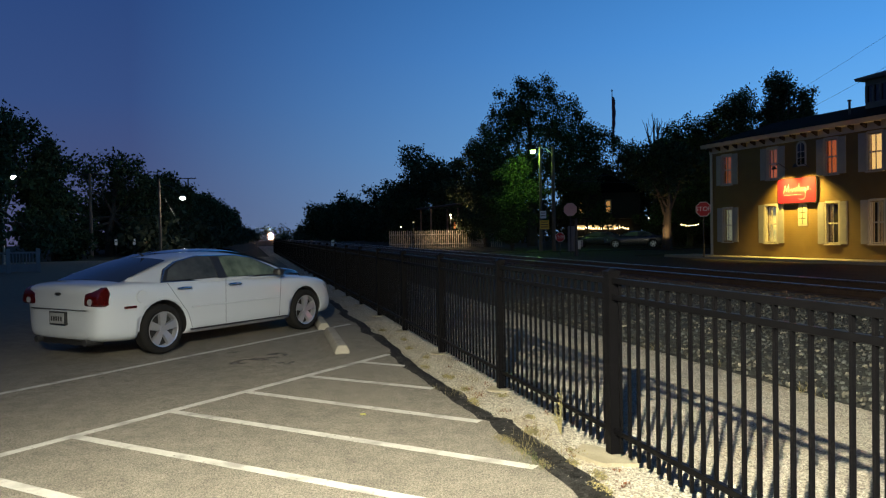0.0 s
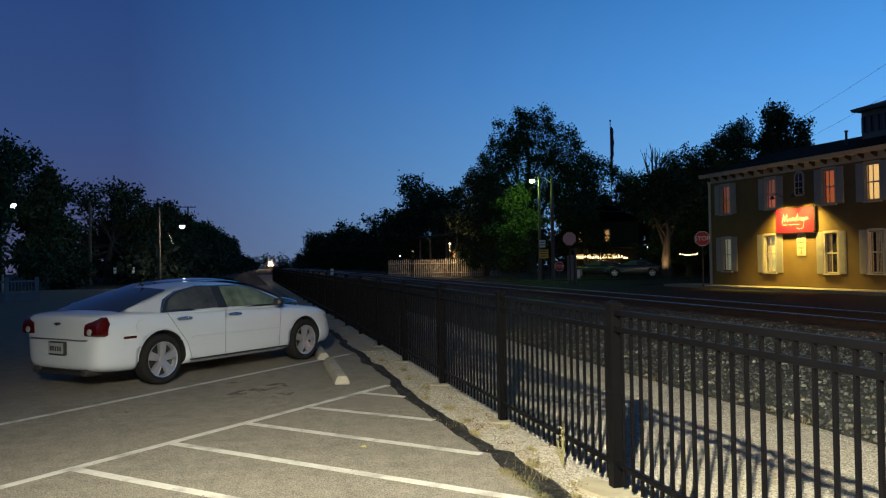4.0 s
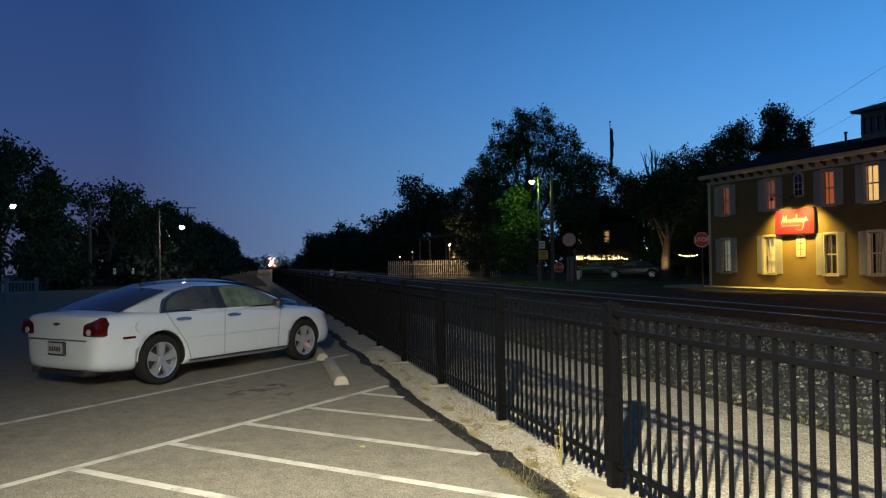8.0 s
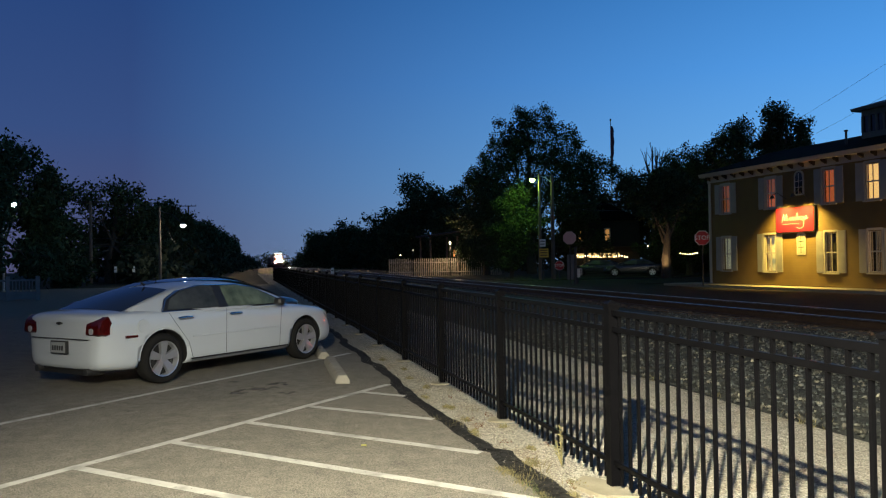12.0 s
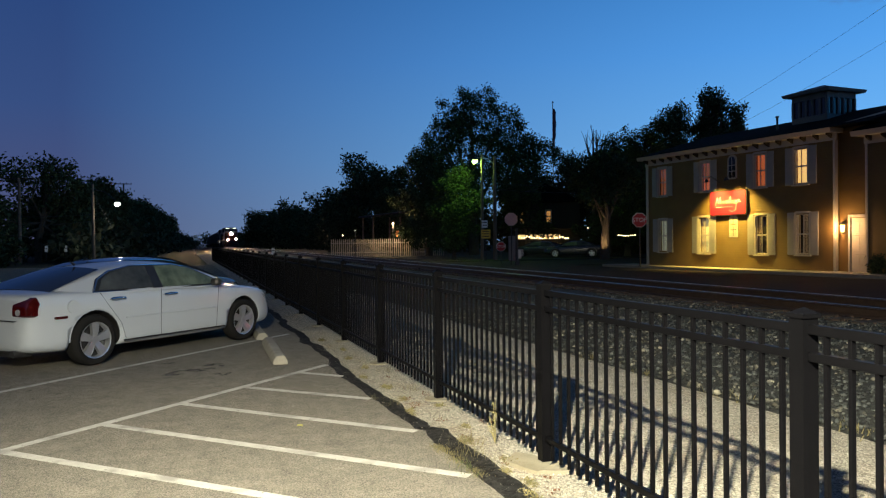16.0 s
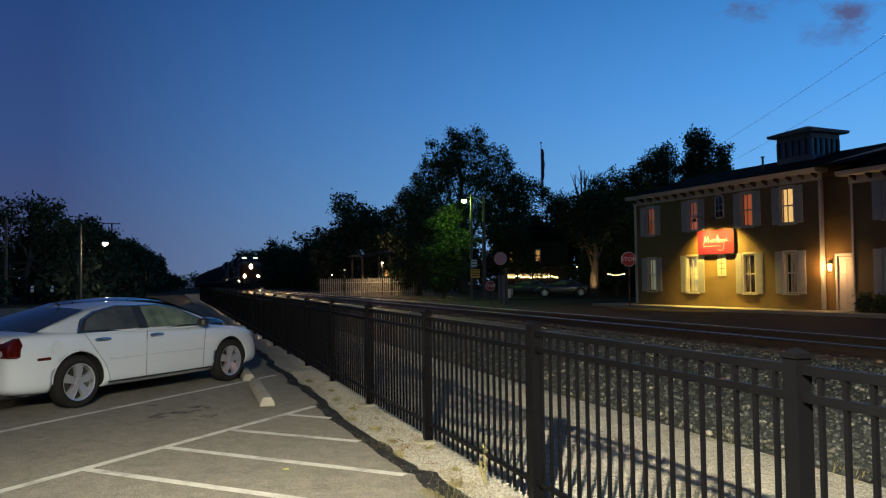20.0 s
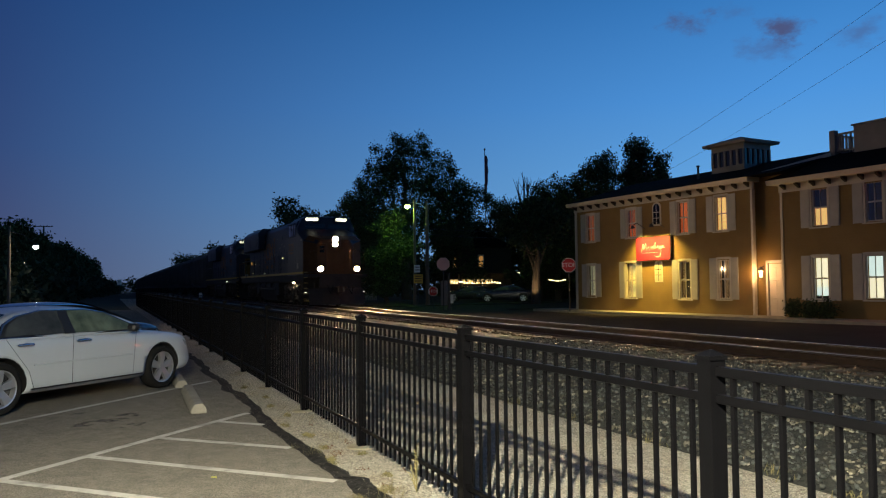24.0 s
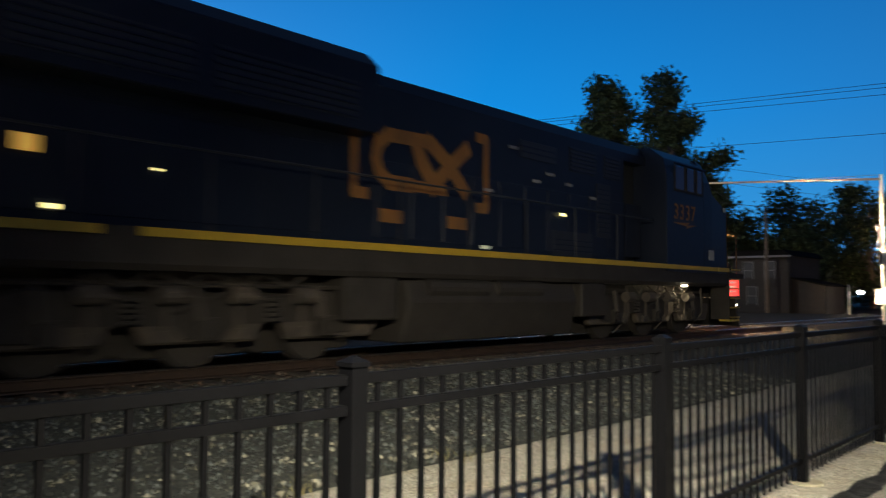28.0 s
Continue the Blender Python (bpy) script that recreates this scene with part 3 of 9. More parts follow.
# tar seam along the rim
verts, faces = [], []
txs = [-24 + 0.1 * k for k in range(370)]
for x in txs:
    e = edge_y(x)
    w = 0.135 + 0.04 * wobble(x + 9, 1.1) + 0.018 * wobble(x, 6) + 0.012 * wobble(x, 17)
    if x > -6.3:
        w += 0.05
    for f, z in ((-w, 0.002), (-w * 0.6, 0.014), (-0.02, 0.012), (0.035 + 0.02 * wobble(x + 3, 4), -0.006)):
        verts.append((x, e + f, z + 0.004 * wobble(x * 5 + f * 30)))
for i in range(len(txs) - 1):
    for j in range(3):
        faces.append((i * 4 + j, (i + 1) * 4 + j, (i + 1) * 4 + j + 1, i * 4 + j + 1))
raw("tar_seam", verts, faces, "tar", None, "cracked black tar seam along the asphalt rim", "tar seam", "structure")


def paint_line(p, q, w=0.10, z=0.004):
    p, q = Vector((*p, 0)), Vector((*q, 0))
    d = (q - p).normalized()
    s = Vector((-d.y, d.x, 0)) * w / 2
    n = max(4, int((q - p).length / 0.15))
    vs, fs = [], []
    for k in range(n + 1):
        c = p.lerp(q, k / n)
        j = 0.006 * wobble(k * 0.9 + p.x * 3)
        vs += [c - s * (1 + j * 8) + Vector((0, 0, z)), c + s * (1 - j * 8) + Vector((0, 0, z))]
    for k in range(n):
        fs.append((2 * k, 2 * k + 2, 2 * k + 3, 2 * k + 1))
    ob = raw("painted_line", vs, fs, "paint", None, "worn white painted parking line on asphalt", "road marking", "structure")
    return ob


line_z = 0.003
for p, q in (((-5.2, -2.93), (-10.02, 1.66)), ((-6.76, -1.47), (-3.6, 1.78)), ((-7.46, -0.81), (-4.88, 1.73)), ((-8.15, -0.17), (-6.19, 1.74)), ((-8.82, 0.49), (-7.64, 1.69)),
             ((-9.55, 1.19), (-9.04, 1.69)), ((-6.05, -2.12), (-2.4, 1.62)), ((-7.6, -3.6), (-13.57, 1.61))):
    paint_line(p, q, 0.10, line_z)
    line_z += 0.0012
for cx, cy, a, b, s in ((-10.3, 0.05, 0.55, 0.16, 1), (-9.75, 0.3, 0.2, 0.08, 5), (-10.9, -0.35, 0.16, 0.07, 8), (-9.1, -1.35, 0.11, 0.05, 3), (-9.5, -1.75, 0.12, 0.05, 4)):
    vs = [(cx, cy, 0.003)]
    for k in range(28):
        t = k * math.tau / 28
        r = 1 + 0.45 * noise.noise(Vector((math.cos(t) * 1.6 + s, math.sin(t) * 1.6, s)))
        u, v = a * r * math.cos(t), b * r * math.sin(t)
        vs.append((cx - 0.72 * u + 0.69 * v, cy + 0.69 * u + 0.72 * v, 0.003))
    raw("oil_stain", vs, [(0, 1 + k, 1 + (k + 1) % 28) for k in range(28)], "oil", None, "dark oil stain on the asphalt", "stain", "structure")

# ---- track ----
def stones(name, count, x0, x1, y0, y1, lo, hi, base, material, label, seed, fine=False):
    rng = np.random.default_rng(seed)
    phi = (1 + 5 ** 0.5) / 2
    ico = np.array([(-1, phi, 0), (1, phi, 0), (-1, -phi, 0), (1, -phi, 0), (0, -1, phi), (0, 1, phi), (0, -1, -phi), (0, 1, -phi), (phi, 0, -1), (phi, 0, 1), (-phi, 0, -1), (-phi, 0, 1)]) / 1.9
    tri = np.array([(0, 11, 5), (0, 5, 1), (0, 1, 7), (0, 7, 10), (0, 10, 11), (1, 5, 9), (5, 11, 4), (11, 10, 2), (10, 7, 6), (7, 1, 8), (3, 9, 4), (3, 4, 2), (3, 2, 6), (3, 6, 8), (3, 8, 9), (4, 9, 5), (2, 4, 11), (6, 2, 10), (8, 6, 7), (9, 8, 1)])
    c = np.stack([rng.uniform(x0, x1, count), rng.uniform(y0, y1, count), np.zeros(count)], 1)
    size = lo + (hi - lo) * rng.random(count) ** 2
    if fine:
        ico = np.array([(1, 0, 0), (-1, 0, 0), (0, 1, 0), (0, -1, 0), (0, 0, 1), (0, 0, -1)], float)
        tri = np.array([(0, 2, 4), (2, 1, 4), (1, 3, 4), (3, 0, 4), (2, 0, 5), (1, 2, 5), (3, 1, 5), (0, 3, 5)])
    n = len(ico)
    v = ico[None] * (1 + 0.30 * rng.standard_normal((count, n, 1))) * size[:, None, None] * rng.uniform(0.6, 1.25, (count, 1, 3))
    a = rng.uniform(0, math.tau, count)
    ca, sa = np.cos(a)[:, None], np.sin(a)[:, None]
    v = np.stack([v[:, :, 0] * ca - v[:, :, 1] * sa, v[:, :, 0] * sa + v[:, :, 1] * ca, v[:, :, 2]], 2)
    c[:, 2] = np.array([base(y) for y in c[:, 1]]) + size * 0.25
    v = (v + c[:, None]).reshape(-1, 3)
    f = (tri[None] + n * np.arange(count)[:, None, None]).reshape(-1, 3)
    me = bpy.data.meshes.new(name)
    me.vertices.add(len(v))
    me.vertices.foreach_set("co", v.ravel())
    me.loops.add(f.size)
    me.loops.foreach_set("vertex_index", f.ravel())
    me.polygons.add(len(f))
    me.polygons.foreach_set("loop_start", np.arange(0, f.size, 3))
    me.update()
    me.validate()
    me.materials.append(M[material])
    return tagged(new(name, me), label, "gravel", "", "stuff")


stones("ballast_stones", 40000, -16, 15, 4.95, 9.75, 0.012, 0.030, lambda y: bed(y) + 0.02, "ballast", "crushed grey and tan ballast stones", 3)
stones("ballast_stones_far", 12000, -60, 27, 9.3, 14.2, 0.025, 0.06, lambda y: bed(y) + 0.02, "ballast_rust", "rust-brown crushed stones round the track", 4)
stones("pebbles", 120000, -14, 7, 1.88, 4.9, 0.0025, 0.0055, lambda y: 0.0, "pebble", "fine pale pebbles on the gravel path", 5, True)

for side in (-0.72, 0.72):
    prof = ((-0.07, -0.17), (0.07, -0.17), (0.06, -0.15), (0.012, -0.135), (0.012, -0.045), (0.036, -0.035), (0.036, -0.006), (-0.036, -0.006), (-0.036, -0.035), (-0.012, -0.045), (-0.012, -0.135), (-0.06, -0.15))
    rail = thing("rail", "rust-brown steel rail with a polished head", "rail", None, "rails of the track", "structure")
    xr = [-560 + 20 * k for k in range(28)] + [0, 30, 60, 120, 200]
    bm = bmesh.new()
    loft(bm, [[(x, track_y(x) + side + u, track_z(x) + v) for u, v in prof] for x in xr])
    part("rail_body", bm, "rail", rail)
    bm = bmesh.new()
    loft(bm, [[(x, track_y(x) + side + u, track_z(x) + v) for u, v in ((-0.0365, -0.022), (0.0365, -0.022), (0.0355, -0.009), (0.029, -0.001), (0.015, 0.001), (-0.015, 0.001), (-0.029, -0.001), (-0.0355, -0.009))] for x in xr])
    part("rail_head", bm, "railtop", rail, "polished steel running surface", True)
track_ties = thing("railway_ties", "dark timber ties bedded in ballast", "railway tie", None, "", "structure")
bm = bmesh.new()
cube(bm, (-0.115, -1.3, -0.14), (0.115, 1.3, 0.0))
tie_mesh = mesh(bm, False, 0.01)
tie_mesh.materials.append(M["tie"])
for k in range(200):
    x = -62 + 0.52 * k
    o = new("tie", tie_mesh)
    o.parent = track_ties
    o.matrix_local = pose(x + 0.02 * wobble(x, 7), TRACK_Y + 0.03 * wobble(x, 3), RAIL_Z - 0.175, 0, 0, 1.2 * wobble(x, 2))

# ---- fence along the path ----
FENCE_Y, POST_X, STEP = 2.34, -4.98, 2.455
fence = thing("fence", "black steel picket fence with square capped posts", "fence", None, "", "structure")


def shared(bm, material, bevel=0.0):
    me = mesh(bm, False, bevel)
    me.materials.append(M[material])
    return me


def piece(name, me, parent, m):
    o = new(name, me)
    o.parent = parent
    o.matrix_local = m
    return o


bm = bmesh.new()
cube(bm, (-0.039, -0.039, -0.05), (0.039, 0.039, 1.27))
cube(bm, (-0.046, -0.046, 1.262), (0.046, 0.046, 1.28))
loft(bm, [[(-0.044, -0.044, 1.28), (0.044, -0.044, 1.28), (0.044, 0.044, 1.28), (-0.044, 0.044, 1.28)], [(-0.006, -0.006, 1.303), (0.006, -0.006, 1.303), (0.006, 0.006, 1.303), (-0.006, 0.006, 1.303)]])
post_me = shared(bm, "fence")
bm = bmesh.new()
cube(bm, (-0.0095, -0.0095, 0.055), (0.0095, 0.0095, 1.225))
picket_me = shared(bm, "fence")
rail_mes = []
for z0, z1 in ((1.195, 1.235), (1.085, 1.122), (0.165, 0.202)):
    bm = bmesh.new()
    cube(bm, (0.039, -0.017, z0), (STEP - 0.039, 0.017, z1))
    rail_mes.append(shared(bm, "fence", 0.003))
bm = bmesh.new()
rod(bm, (0, 0, -0.05), (0, 0, 0.012), 0.15, 0.13, 12)
foot_me = shared(bm, "footing")
bm = bmesh.new()
prism(bm, [((0.25 + 0.05 * math.sin(3 * a) + 0.02 * math.sin(7 * a)) * math.cos(a), (0.17 + 0.04 * math.cos(2 * a)) * math.sin(a)) for a in [math.tau * k / 18 for k in range(18)]], "z", -0.05, 0.024)
pad_me = shared(bm, "footing")
for k in range(-28, 18):
    x = POST_X + STEP * k
    far = k < -8 or k > 8
    piece("post", post_me, fence, pose(x, FENCE_Y, 0, 0, 0, 0.6 * wobble(k, 3)))
    for rail_me in rail_mes:
        piece("rail", rail_me, fence, pose(x, FENCE_Y, 0.006 * wobble(k, 5)))
    if not far:
        piece("footing", pad_me if k == 0 else foot_me, fence, pose(x + 0.02, FENCE_Y - (0.10 if k == 0 else 0.02), 0.0, 0, 0, 70 * wobble(k, 9)))
    if -6 <= k <= 8:
        for j in range(1, 20):
            piece("picket", picket_me, fence, pose(x + 0.12275 * j, FENCE_Y + 0.002 * wobble(j + k * 20, 3), 0.004 * wobble(j * 3 + k)))
bm = bmesh.new()
for k in list(range(-28, -6)) + list(range(9, 18)):
    for j in range(1, 20):
        x = POST_X + STEP * k + 0.12275 * j
        cube(bm, (x - 0.0095, FENCE_Y - 0.0095, 0.055), (x + 0.0095, FENCE_Y + 0.0095, 1.225))
far_p = part("far_pickets", bm, "fence", fence)
tagged(far_p, kind="stuff")

# unseen lamp post of the car park, beside the camera; its paired heads are added
lp = thing("lamp_post", "unseen dark steel car park lamp post with two added floodlights", "street lamp", pose(LOT_LAMP[0], LOT_LAMP[1] - 0.02, 0))
bm = bmesh.new()
rod(bm, (0, -0.25, 0), (0, -0.25, 0.35), 0.09, 0.07, 12)
rod(bm, (0, -0.25, 0.35), (0, -0.25, 4.0), 0.05, 0.04, 12)
rod(bm, (0, -0.25, 3.98), (0, 0.1, 3.98), 0.03, 0.03, 8)
part("pole", bm, "darksteel", lp)
bm = bmesh.new()
for s in (-1, 1):
    bm = bmesh.new()
    rod(bm, (s * 0.02, 0.02, 3.86), (s * 0.20, 0.04, 3.78), 0.05, 0.15, 14, False)
    part("floodlight", bm, "darksteel", lp)
bm = bmesh.new()
rod(bm, (-0.12, 0.02, 3.93), (0.12, 0.02, 3.93), 0.03, 0.03, 8)
part("bracket", bm, "darksteel", lp)

# wheel stops
def wheel_stop(x, y, turn):
    bm = bmesh.new()
    prism(bm, ((-0.10, 0), (0.10, 0), (0.095, 0.05), (0.055, 0.12), (-0.055, 0.12), (-0.095, 0.05)), "x", -1.05, 1.05)
    ob = part("wheel_stop", bm, "concrete", None, "", False, 0.012)
    ob.matrix_world = pose(x, y, 0.0, 0, 0, turn)
    return tagged(ob, "weathered pale concrete wheel stop on asphalt", "wheel stop", "wheel stops of the car park")


wheel_stop(-11.3, 1.12, 178.5)
wheel_stop(-14.0, 1.12, 179.5)
wheel_stop(-16.9, 1.15, 180)


# ---- parked cars ----
def wheel_parts(car, x, y, side):
    w = part("wheel", bmesh.new(), "rubber", car)
    w.matrix_local = pose(x, y, 0.335)
    bm = bmesh.new()
    prof = [(0.237, -0.10), (0.30, -0.11), (0.328, -0.085), (0.335, -0.04), (0.335, 0.04), (0.328, 0.085), (0.30, 0.11), (0.237, 0.10)]
    n = 36
    loft(bm, [[(r * math.cos(k * math.tau / n), v, r * math.sin(k * math.tau / n)) for r, v in prof] for k in range(n)], cap=False)
    bm.verts.ensure_lookup_table()
    p = len(prof)
    for i in range(p):
        bm.faces.new([bm.verts[(n - 1) * p + i], bm.verts[(n - 1) * p + (i + 1) % p], bm.verts[(i + 1) % p], bm.verts[i]])
    part("tyre", bm, "rubber", w, "", True)
    bm = bmesh.new()
    o = side
    for k in range(5):
        a = k * math.tau / 5 + 0.3
        d = Vector((math.cos(a), 0, math.sin(a)))
        q = Vector((-math.sin(a), 0, math.cos(a)))
        y1, y2 = Vector((0, 0.082 * o, 0)), Vector((0, 0.098 * o, 0))
        vs = [d * 0.03 - q * 0.034 + y1, d * 0.12 - q * 0.047 + y2, d * 0.228 - q * 0.060 + y2, d * 0.228 + q * 0.060 + y2, d * 0.12 + q * 0.047 + y2, d * 0.03 + q * 0.034 + y1]
        A = [bm.verts.new(v) for v in vs]
        B = [bm.verts.new(v * 0.99 - Vector((0, 0.05 * o, 0))) for v in vs]
        bm.faces.new(A)
        for i in range(6):
            bm.faces.new((A[i], A[(i + 1) % 6], B[(i + 1) % 6], B[i]))
    rod(bm, (0, 0.03 * o, 0), (0, 0.095 * o, 0), 0.055, 0.045, 12)
    loft(bm, [[(r * math.cos(k * math.tau / 36), v * o, r * math.sin(k * math.tau / 36)) for k in range(36)] for r, v in ((0.239, 0.02), (0.239, 0.106), (0.226, 0.100), (0.218, 0.02))], cap=False)
    part("rim", bm, "alloy", w, "five-spoke polished alloy rim")
    bm = bmesh.new()
    rod(bm, (0, 0.0, 0), (0, 0.02 * o, 0), 0.225, 0.225, 24)
    part("brake_disc", bm, "car_trim", w)
    return w


def saloon(m, paint, label):
    """A four-door saloon 4.87 m long. x forward from the middle, y to its left."""
    car = thing("car", label, "car", m)
    # stations along the length: half width at sill, belt, and heights
    st = [(-2.33, 0.62, 0.66, 0.32, 0.90), (-2.28, 0.75, 0.79, 0.25, 0.965), (-2.10, 0.83, 0.85, 0.22, 0.995), (-1.75, 0.875, 0.885, 0.21, 1.005), (-1.2, 0.89, 0.90, 0.20, 0.985),
          (-0.6, 0.893, 0.905, 0.19, 0.965), (0.0, 0.893, 0.905, 0.19, 0.95), (0.6, 0.893, 0.90, 0.19, 0.935), (1.0, 0.89, 0.89, 0.19, 0.93), (1.5, 0.885, 0.87, 0.20, 0.90), (1.90, 0.865, 0.835, 0.21, 0.86), (2.16, 0.80, 0.76, 0.22, 0.80), (2.31, 0.68, 0.64, 0.26, 0.71), (2.36, 0.52, 0.50, 0.32, 0.64)]
    rings = []
    for x, ws, wb, z0, z1 in st:
        mid = z0 + (z1 - z0) * 0.45
        half = [(0.0, z0), (ws * 0.82, z0), (ws * 0.955, z0 + 0.05), (ws, z0 + 0.14), (ws * 1.005, mid), (wb * 0.995, z0 + (z1 - z0) * 0.72), (wb * 0.965, z1 - 0.055), (wb * 0.90, z1 - 0.012), (wb * 0.6, z1 + 0.008), (0.0, z1 + 0.018)]
        rings.append([(x, -u, v) for u, v in half] + [(x, u, v) for u, v in half[-2:0:-1]])
    bm = bmesh.new()
    loft(bm, rings)
    bmesh.ops.recalc_face_normals(bm, faces=bm.faces)
    body = part("body", bm, paint, car, "", True)
    sub = body.modifiers.new("round", "SUBSURF")
    sub.levels = sub.render_levels = 2
    # wheel arches cut through the flanks
    cutter_me = bmesh.new()
    for x in (-1.40, 1.452):
        for s in (-1, 1):
            rod(cutter_me, (x, s * 0.66, 0.345), (x, s * 1.2, 0.345), 0.385, 0.385, 32)
    cm = mesh(cutter_me)
    for poly in cm.polygons:
        poly.material_index = 0
    cm.materials.append(M["car_trim"])
    tmp = bpy.data.objects.new("arch_cutter", cm)
    scene.collection.objects.link(tmp)
    tmp.parent = car
    tmp.matrix_local = Matrix.Identity(4)
    bo = body.modifiers.new("arches", "BOOLEAN")
    bo.object, bo.operation, bo.solver, bo.material_mode = tmp, "DIFFERENCE", "EXACT", "TRANSFER"
    bpy.context.view_layer.update()
    dg = bpy.context.evaluated_depsgraph_get()
    done = bpy.data.meshes.new_from_object(body.evaluated_get(dg))
    body.modifiers.clear()
    body.data = done
    bpy.data.objects.remove(tmp)
    # cabin
    cab = [(-1.98, 0.70, 0.981, 0.66), (-1.45, 0.75, 1.157, 0.60), (-1.0, 0.765, 1.282, 0.56), (-0.5, 0.77, 1.336, 0.555), (0.05, 0.765, 1.341, 0.56), (0.45, 0.755, 1.298, 0.57), (0.85, 0.75, 1.157, 0.63), (1.28, 0.72, 0.950, 0.70)]
    rings = []
    for x, wb, zt, wt in cab:
        base = 0.93
        wb2 = wb + 0.095
        half = [(0.0, base - 0.05), (wb2, base - 0.05), (wb2, base + 0.02), (wt + (wb2 - wt) * 0.42, base + (zt - base) * 0.58), (wt + 0.06, zt - (zt - base) * 0.17), (wt - 0.02, zt - (zt - base) * 0.04), (0.0, zt + 0.012)]
        rings.append([(x, -u, v) for u, v in half] + [(x, u, v) for u, v in half[-2:0:-1]])
    bm = bmesh.new()
    loft(bm, rings)
    roof = part("roof", bm, paint, car, "", True)
    sub = roof.modifiers.new("round", "SUBSURF")
    sub.levels = sub.render_levels = 2

    def pane(name, outline, material, lab="", out=0.004):
        """outline: points (x, z) of a side window; laid on the cabin's flank on both sides."""
        for s in (-1, 1):
            bm = bmesh.new()
            vs = []
            for x, z in outline:
                k = max(0, min(len(cab) - 2, sum(1 for c in cab[1:] if c[0] < x)))
                a, b = cab[k], cab[k + 1]
                f = max(0.0, min(1.0, (x - a[0]) / (b[0] - a[0])))
                wb2 = a[1] + (b[1] - a[1]) * f + 0.095
                wt = a[3] + (b[3] - a[3]) * f
                zt = a[2] + (b[2] - a[2]) * f
                g = max(0.0, min(1.0, (z - 0.93) / (zt - 0.93)))
                w = wb2 + (wt + 0.05 - wb2) * (g ** 1.15)
                vs.append(bm.verts.new((x, s * (w + out), z)))
            bm.faces.new(vs)
            ext = bmesh.ops.extrude_face_region(bm, geom=bm.faces[:])
            for v in ext["geom"]:
                if isinstance(v, bmesh.types.BMVert):
                    v.co.y -= s * 0.03
            part(name, bm, material, car, lab)
    rear = [(-1.30, 0.989), (-0.36, 0.973), (-0.36, 1.267), (-0.62, 1.278), (-0.98, 1.212), (-1.18, 1.125)]
    front = [(-0.27, 0.973), (0.95, 0.965), (0.80, 1.055), (0.42, 1.220), (0.12, 1.270), (-0.27, 1.273)]
    rim_ = [(-1.37, 0.975), (1.02, 0.953), (0.83, 1.055), (0.435, 1.234), (0.11, 1.284), (-0.61, 1.290), (-1.00, 1.222), (-1.225, 1.125)]
    pane("window_chrome", [(-1.400, 0.957), (1.045, 0.936), (0.84, 1.06), (0.44, 1.241), (0.11, 1.293), (-0.615, 1.299), (-1.012, 1.229), (-1.243, 1.131)], "chrome", "thin chrome window surround", 0.014)
    pane("window_trim", rim_, "car_trim", "", 0.019)
    pane("window_pillar", [(-0.40, 0.966), (-0.23, 0.966), (-0.235, 1.280), (-0.39, 1.282)], "car_trim", "", 0.027)
    for nm, o in (("rear_window_pane", rear), ("front_window_pane", front)):
        for s in (-1, 1):
            bm = bmesh.new()
            vs = []
            for x, z in o:
                k = max(0, min(len(cab) - 2, sum(1 for c in cab[1:] if c[0] < x)))
                a, b = cab[k], cab[k + 1]
                f = max(0.0, min(1.0, (x - a[0]) / (b[0] - a[0])))
                wb2 = a[1] + (b[1] - a[1]) * f + 0.095
                wt = a[3] + (b[3] - a[3]) * f
                zt = a[2] + (b[2] - a[2]) * f
                g = max(0.0, min(1.0, (z - 0.93) / (zt - 0.93)))
                vs.append(bm.verts.new((x, s * (wb2 + (wt + 0.05 - wb2) * (g ** 1.15) + 0.023), z)))
            bm.faces.new(vs)
            part(nm, bm, "pane_lit_front" if nm[0] == "f" else "pane_lit_rear", car, "side window with the lit cabin painted into its colour")
    # screens, laid just above the cabin's ends
    for nm, rows in (("rear_screen", ((-1.93, 0.68, 1.008), (-1.62, 0.655, 1.114), (-1.26, 0.60, 1.223), (-1.08, 0.56, 1.270))), ("windscreen", ((0.36, 0.55, 1.325), (0.62, 0.60, 1.255), (0.92, 0.66, 1.138), (1.22, 0.71, 0.997)))):
        bm = bmesh.new()
        prev = None
        for x, w, z in rows:
            line = [bm.verts.new((x, w * u, z + 0.012 - 0.03 * u * u)) for u in (-1, -0.5, 0, 0.5, 1)]
            if prev:
                for i in range(4):
                    bm.faces.new((prev[i], prev[i + 1], line[i + 1], line[i]))
            prev = line
        part(nm, bm, "glass", car, "dark tinted glass screen", True)
    for x, sx in ((-1.40, 1), (1.452, 1)):
        for s in (-1, 1):
            wheel_parts(car, x, s * 0.785, s)
            bm = bmesh.new()
            ring = []
            for k in range(13):
                t = math.pi * k / 12
                for r in (0.385, 0.405):
                    ring.append((x + r * math.cos(t), s * 0.886, 0.345 + r * math.sin(t)))
            vs = [bm.verts.new(p) for p in ring]
            for k in range(12):
                bm.faces.new((vs[2 * k], vs[2 * k + 1], vs[2 * k + 3], vs[2 * k + 2]))
            part("arch_lip", bm, paint, car)
    # lamps, plate, badge, bumper, handles, mirrors, seams
    for s in (-1, 1):
        bm = bmesh.new()
        prism(bm, ((-2.335, 0.715), (-2.20, 0.70), (-2.07, 0.715), (-2.13, 0.80), (-2.165, 0.945), (-2.20, 0.955), (-2.30, 0.90), (-2.33, 0.82)), "y", s * 0.53 if s > 0 else -0.81, 0.81 if s > 0 else -0.53)
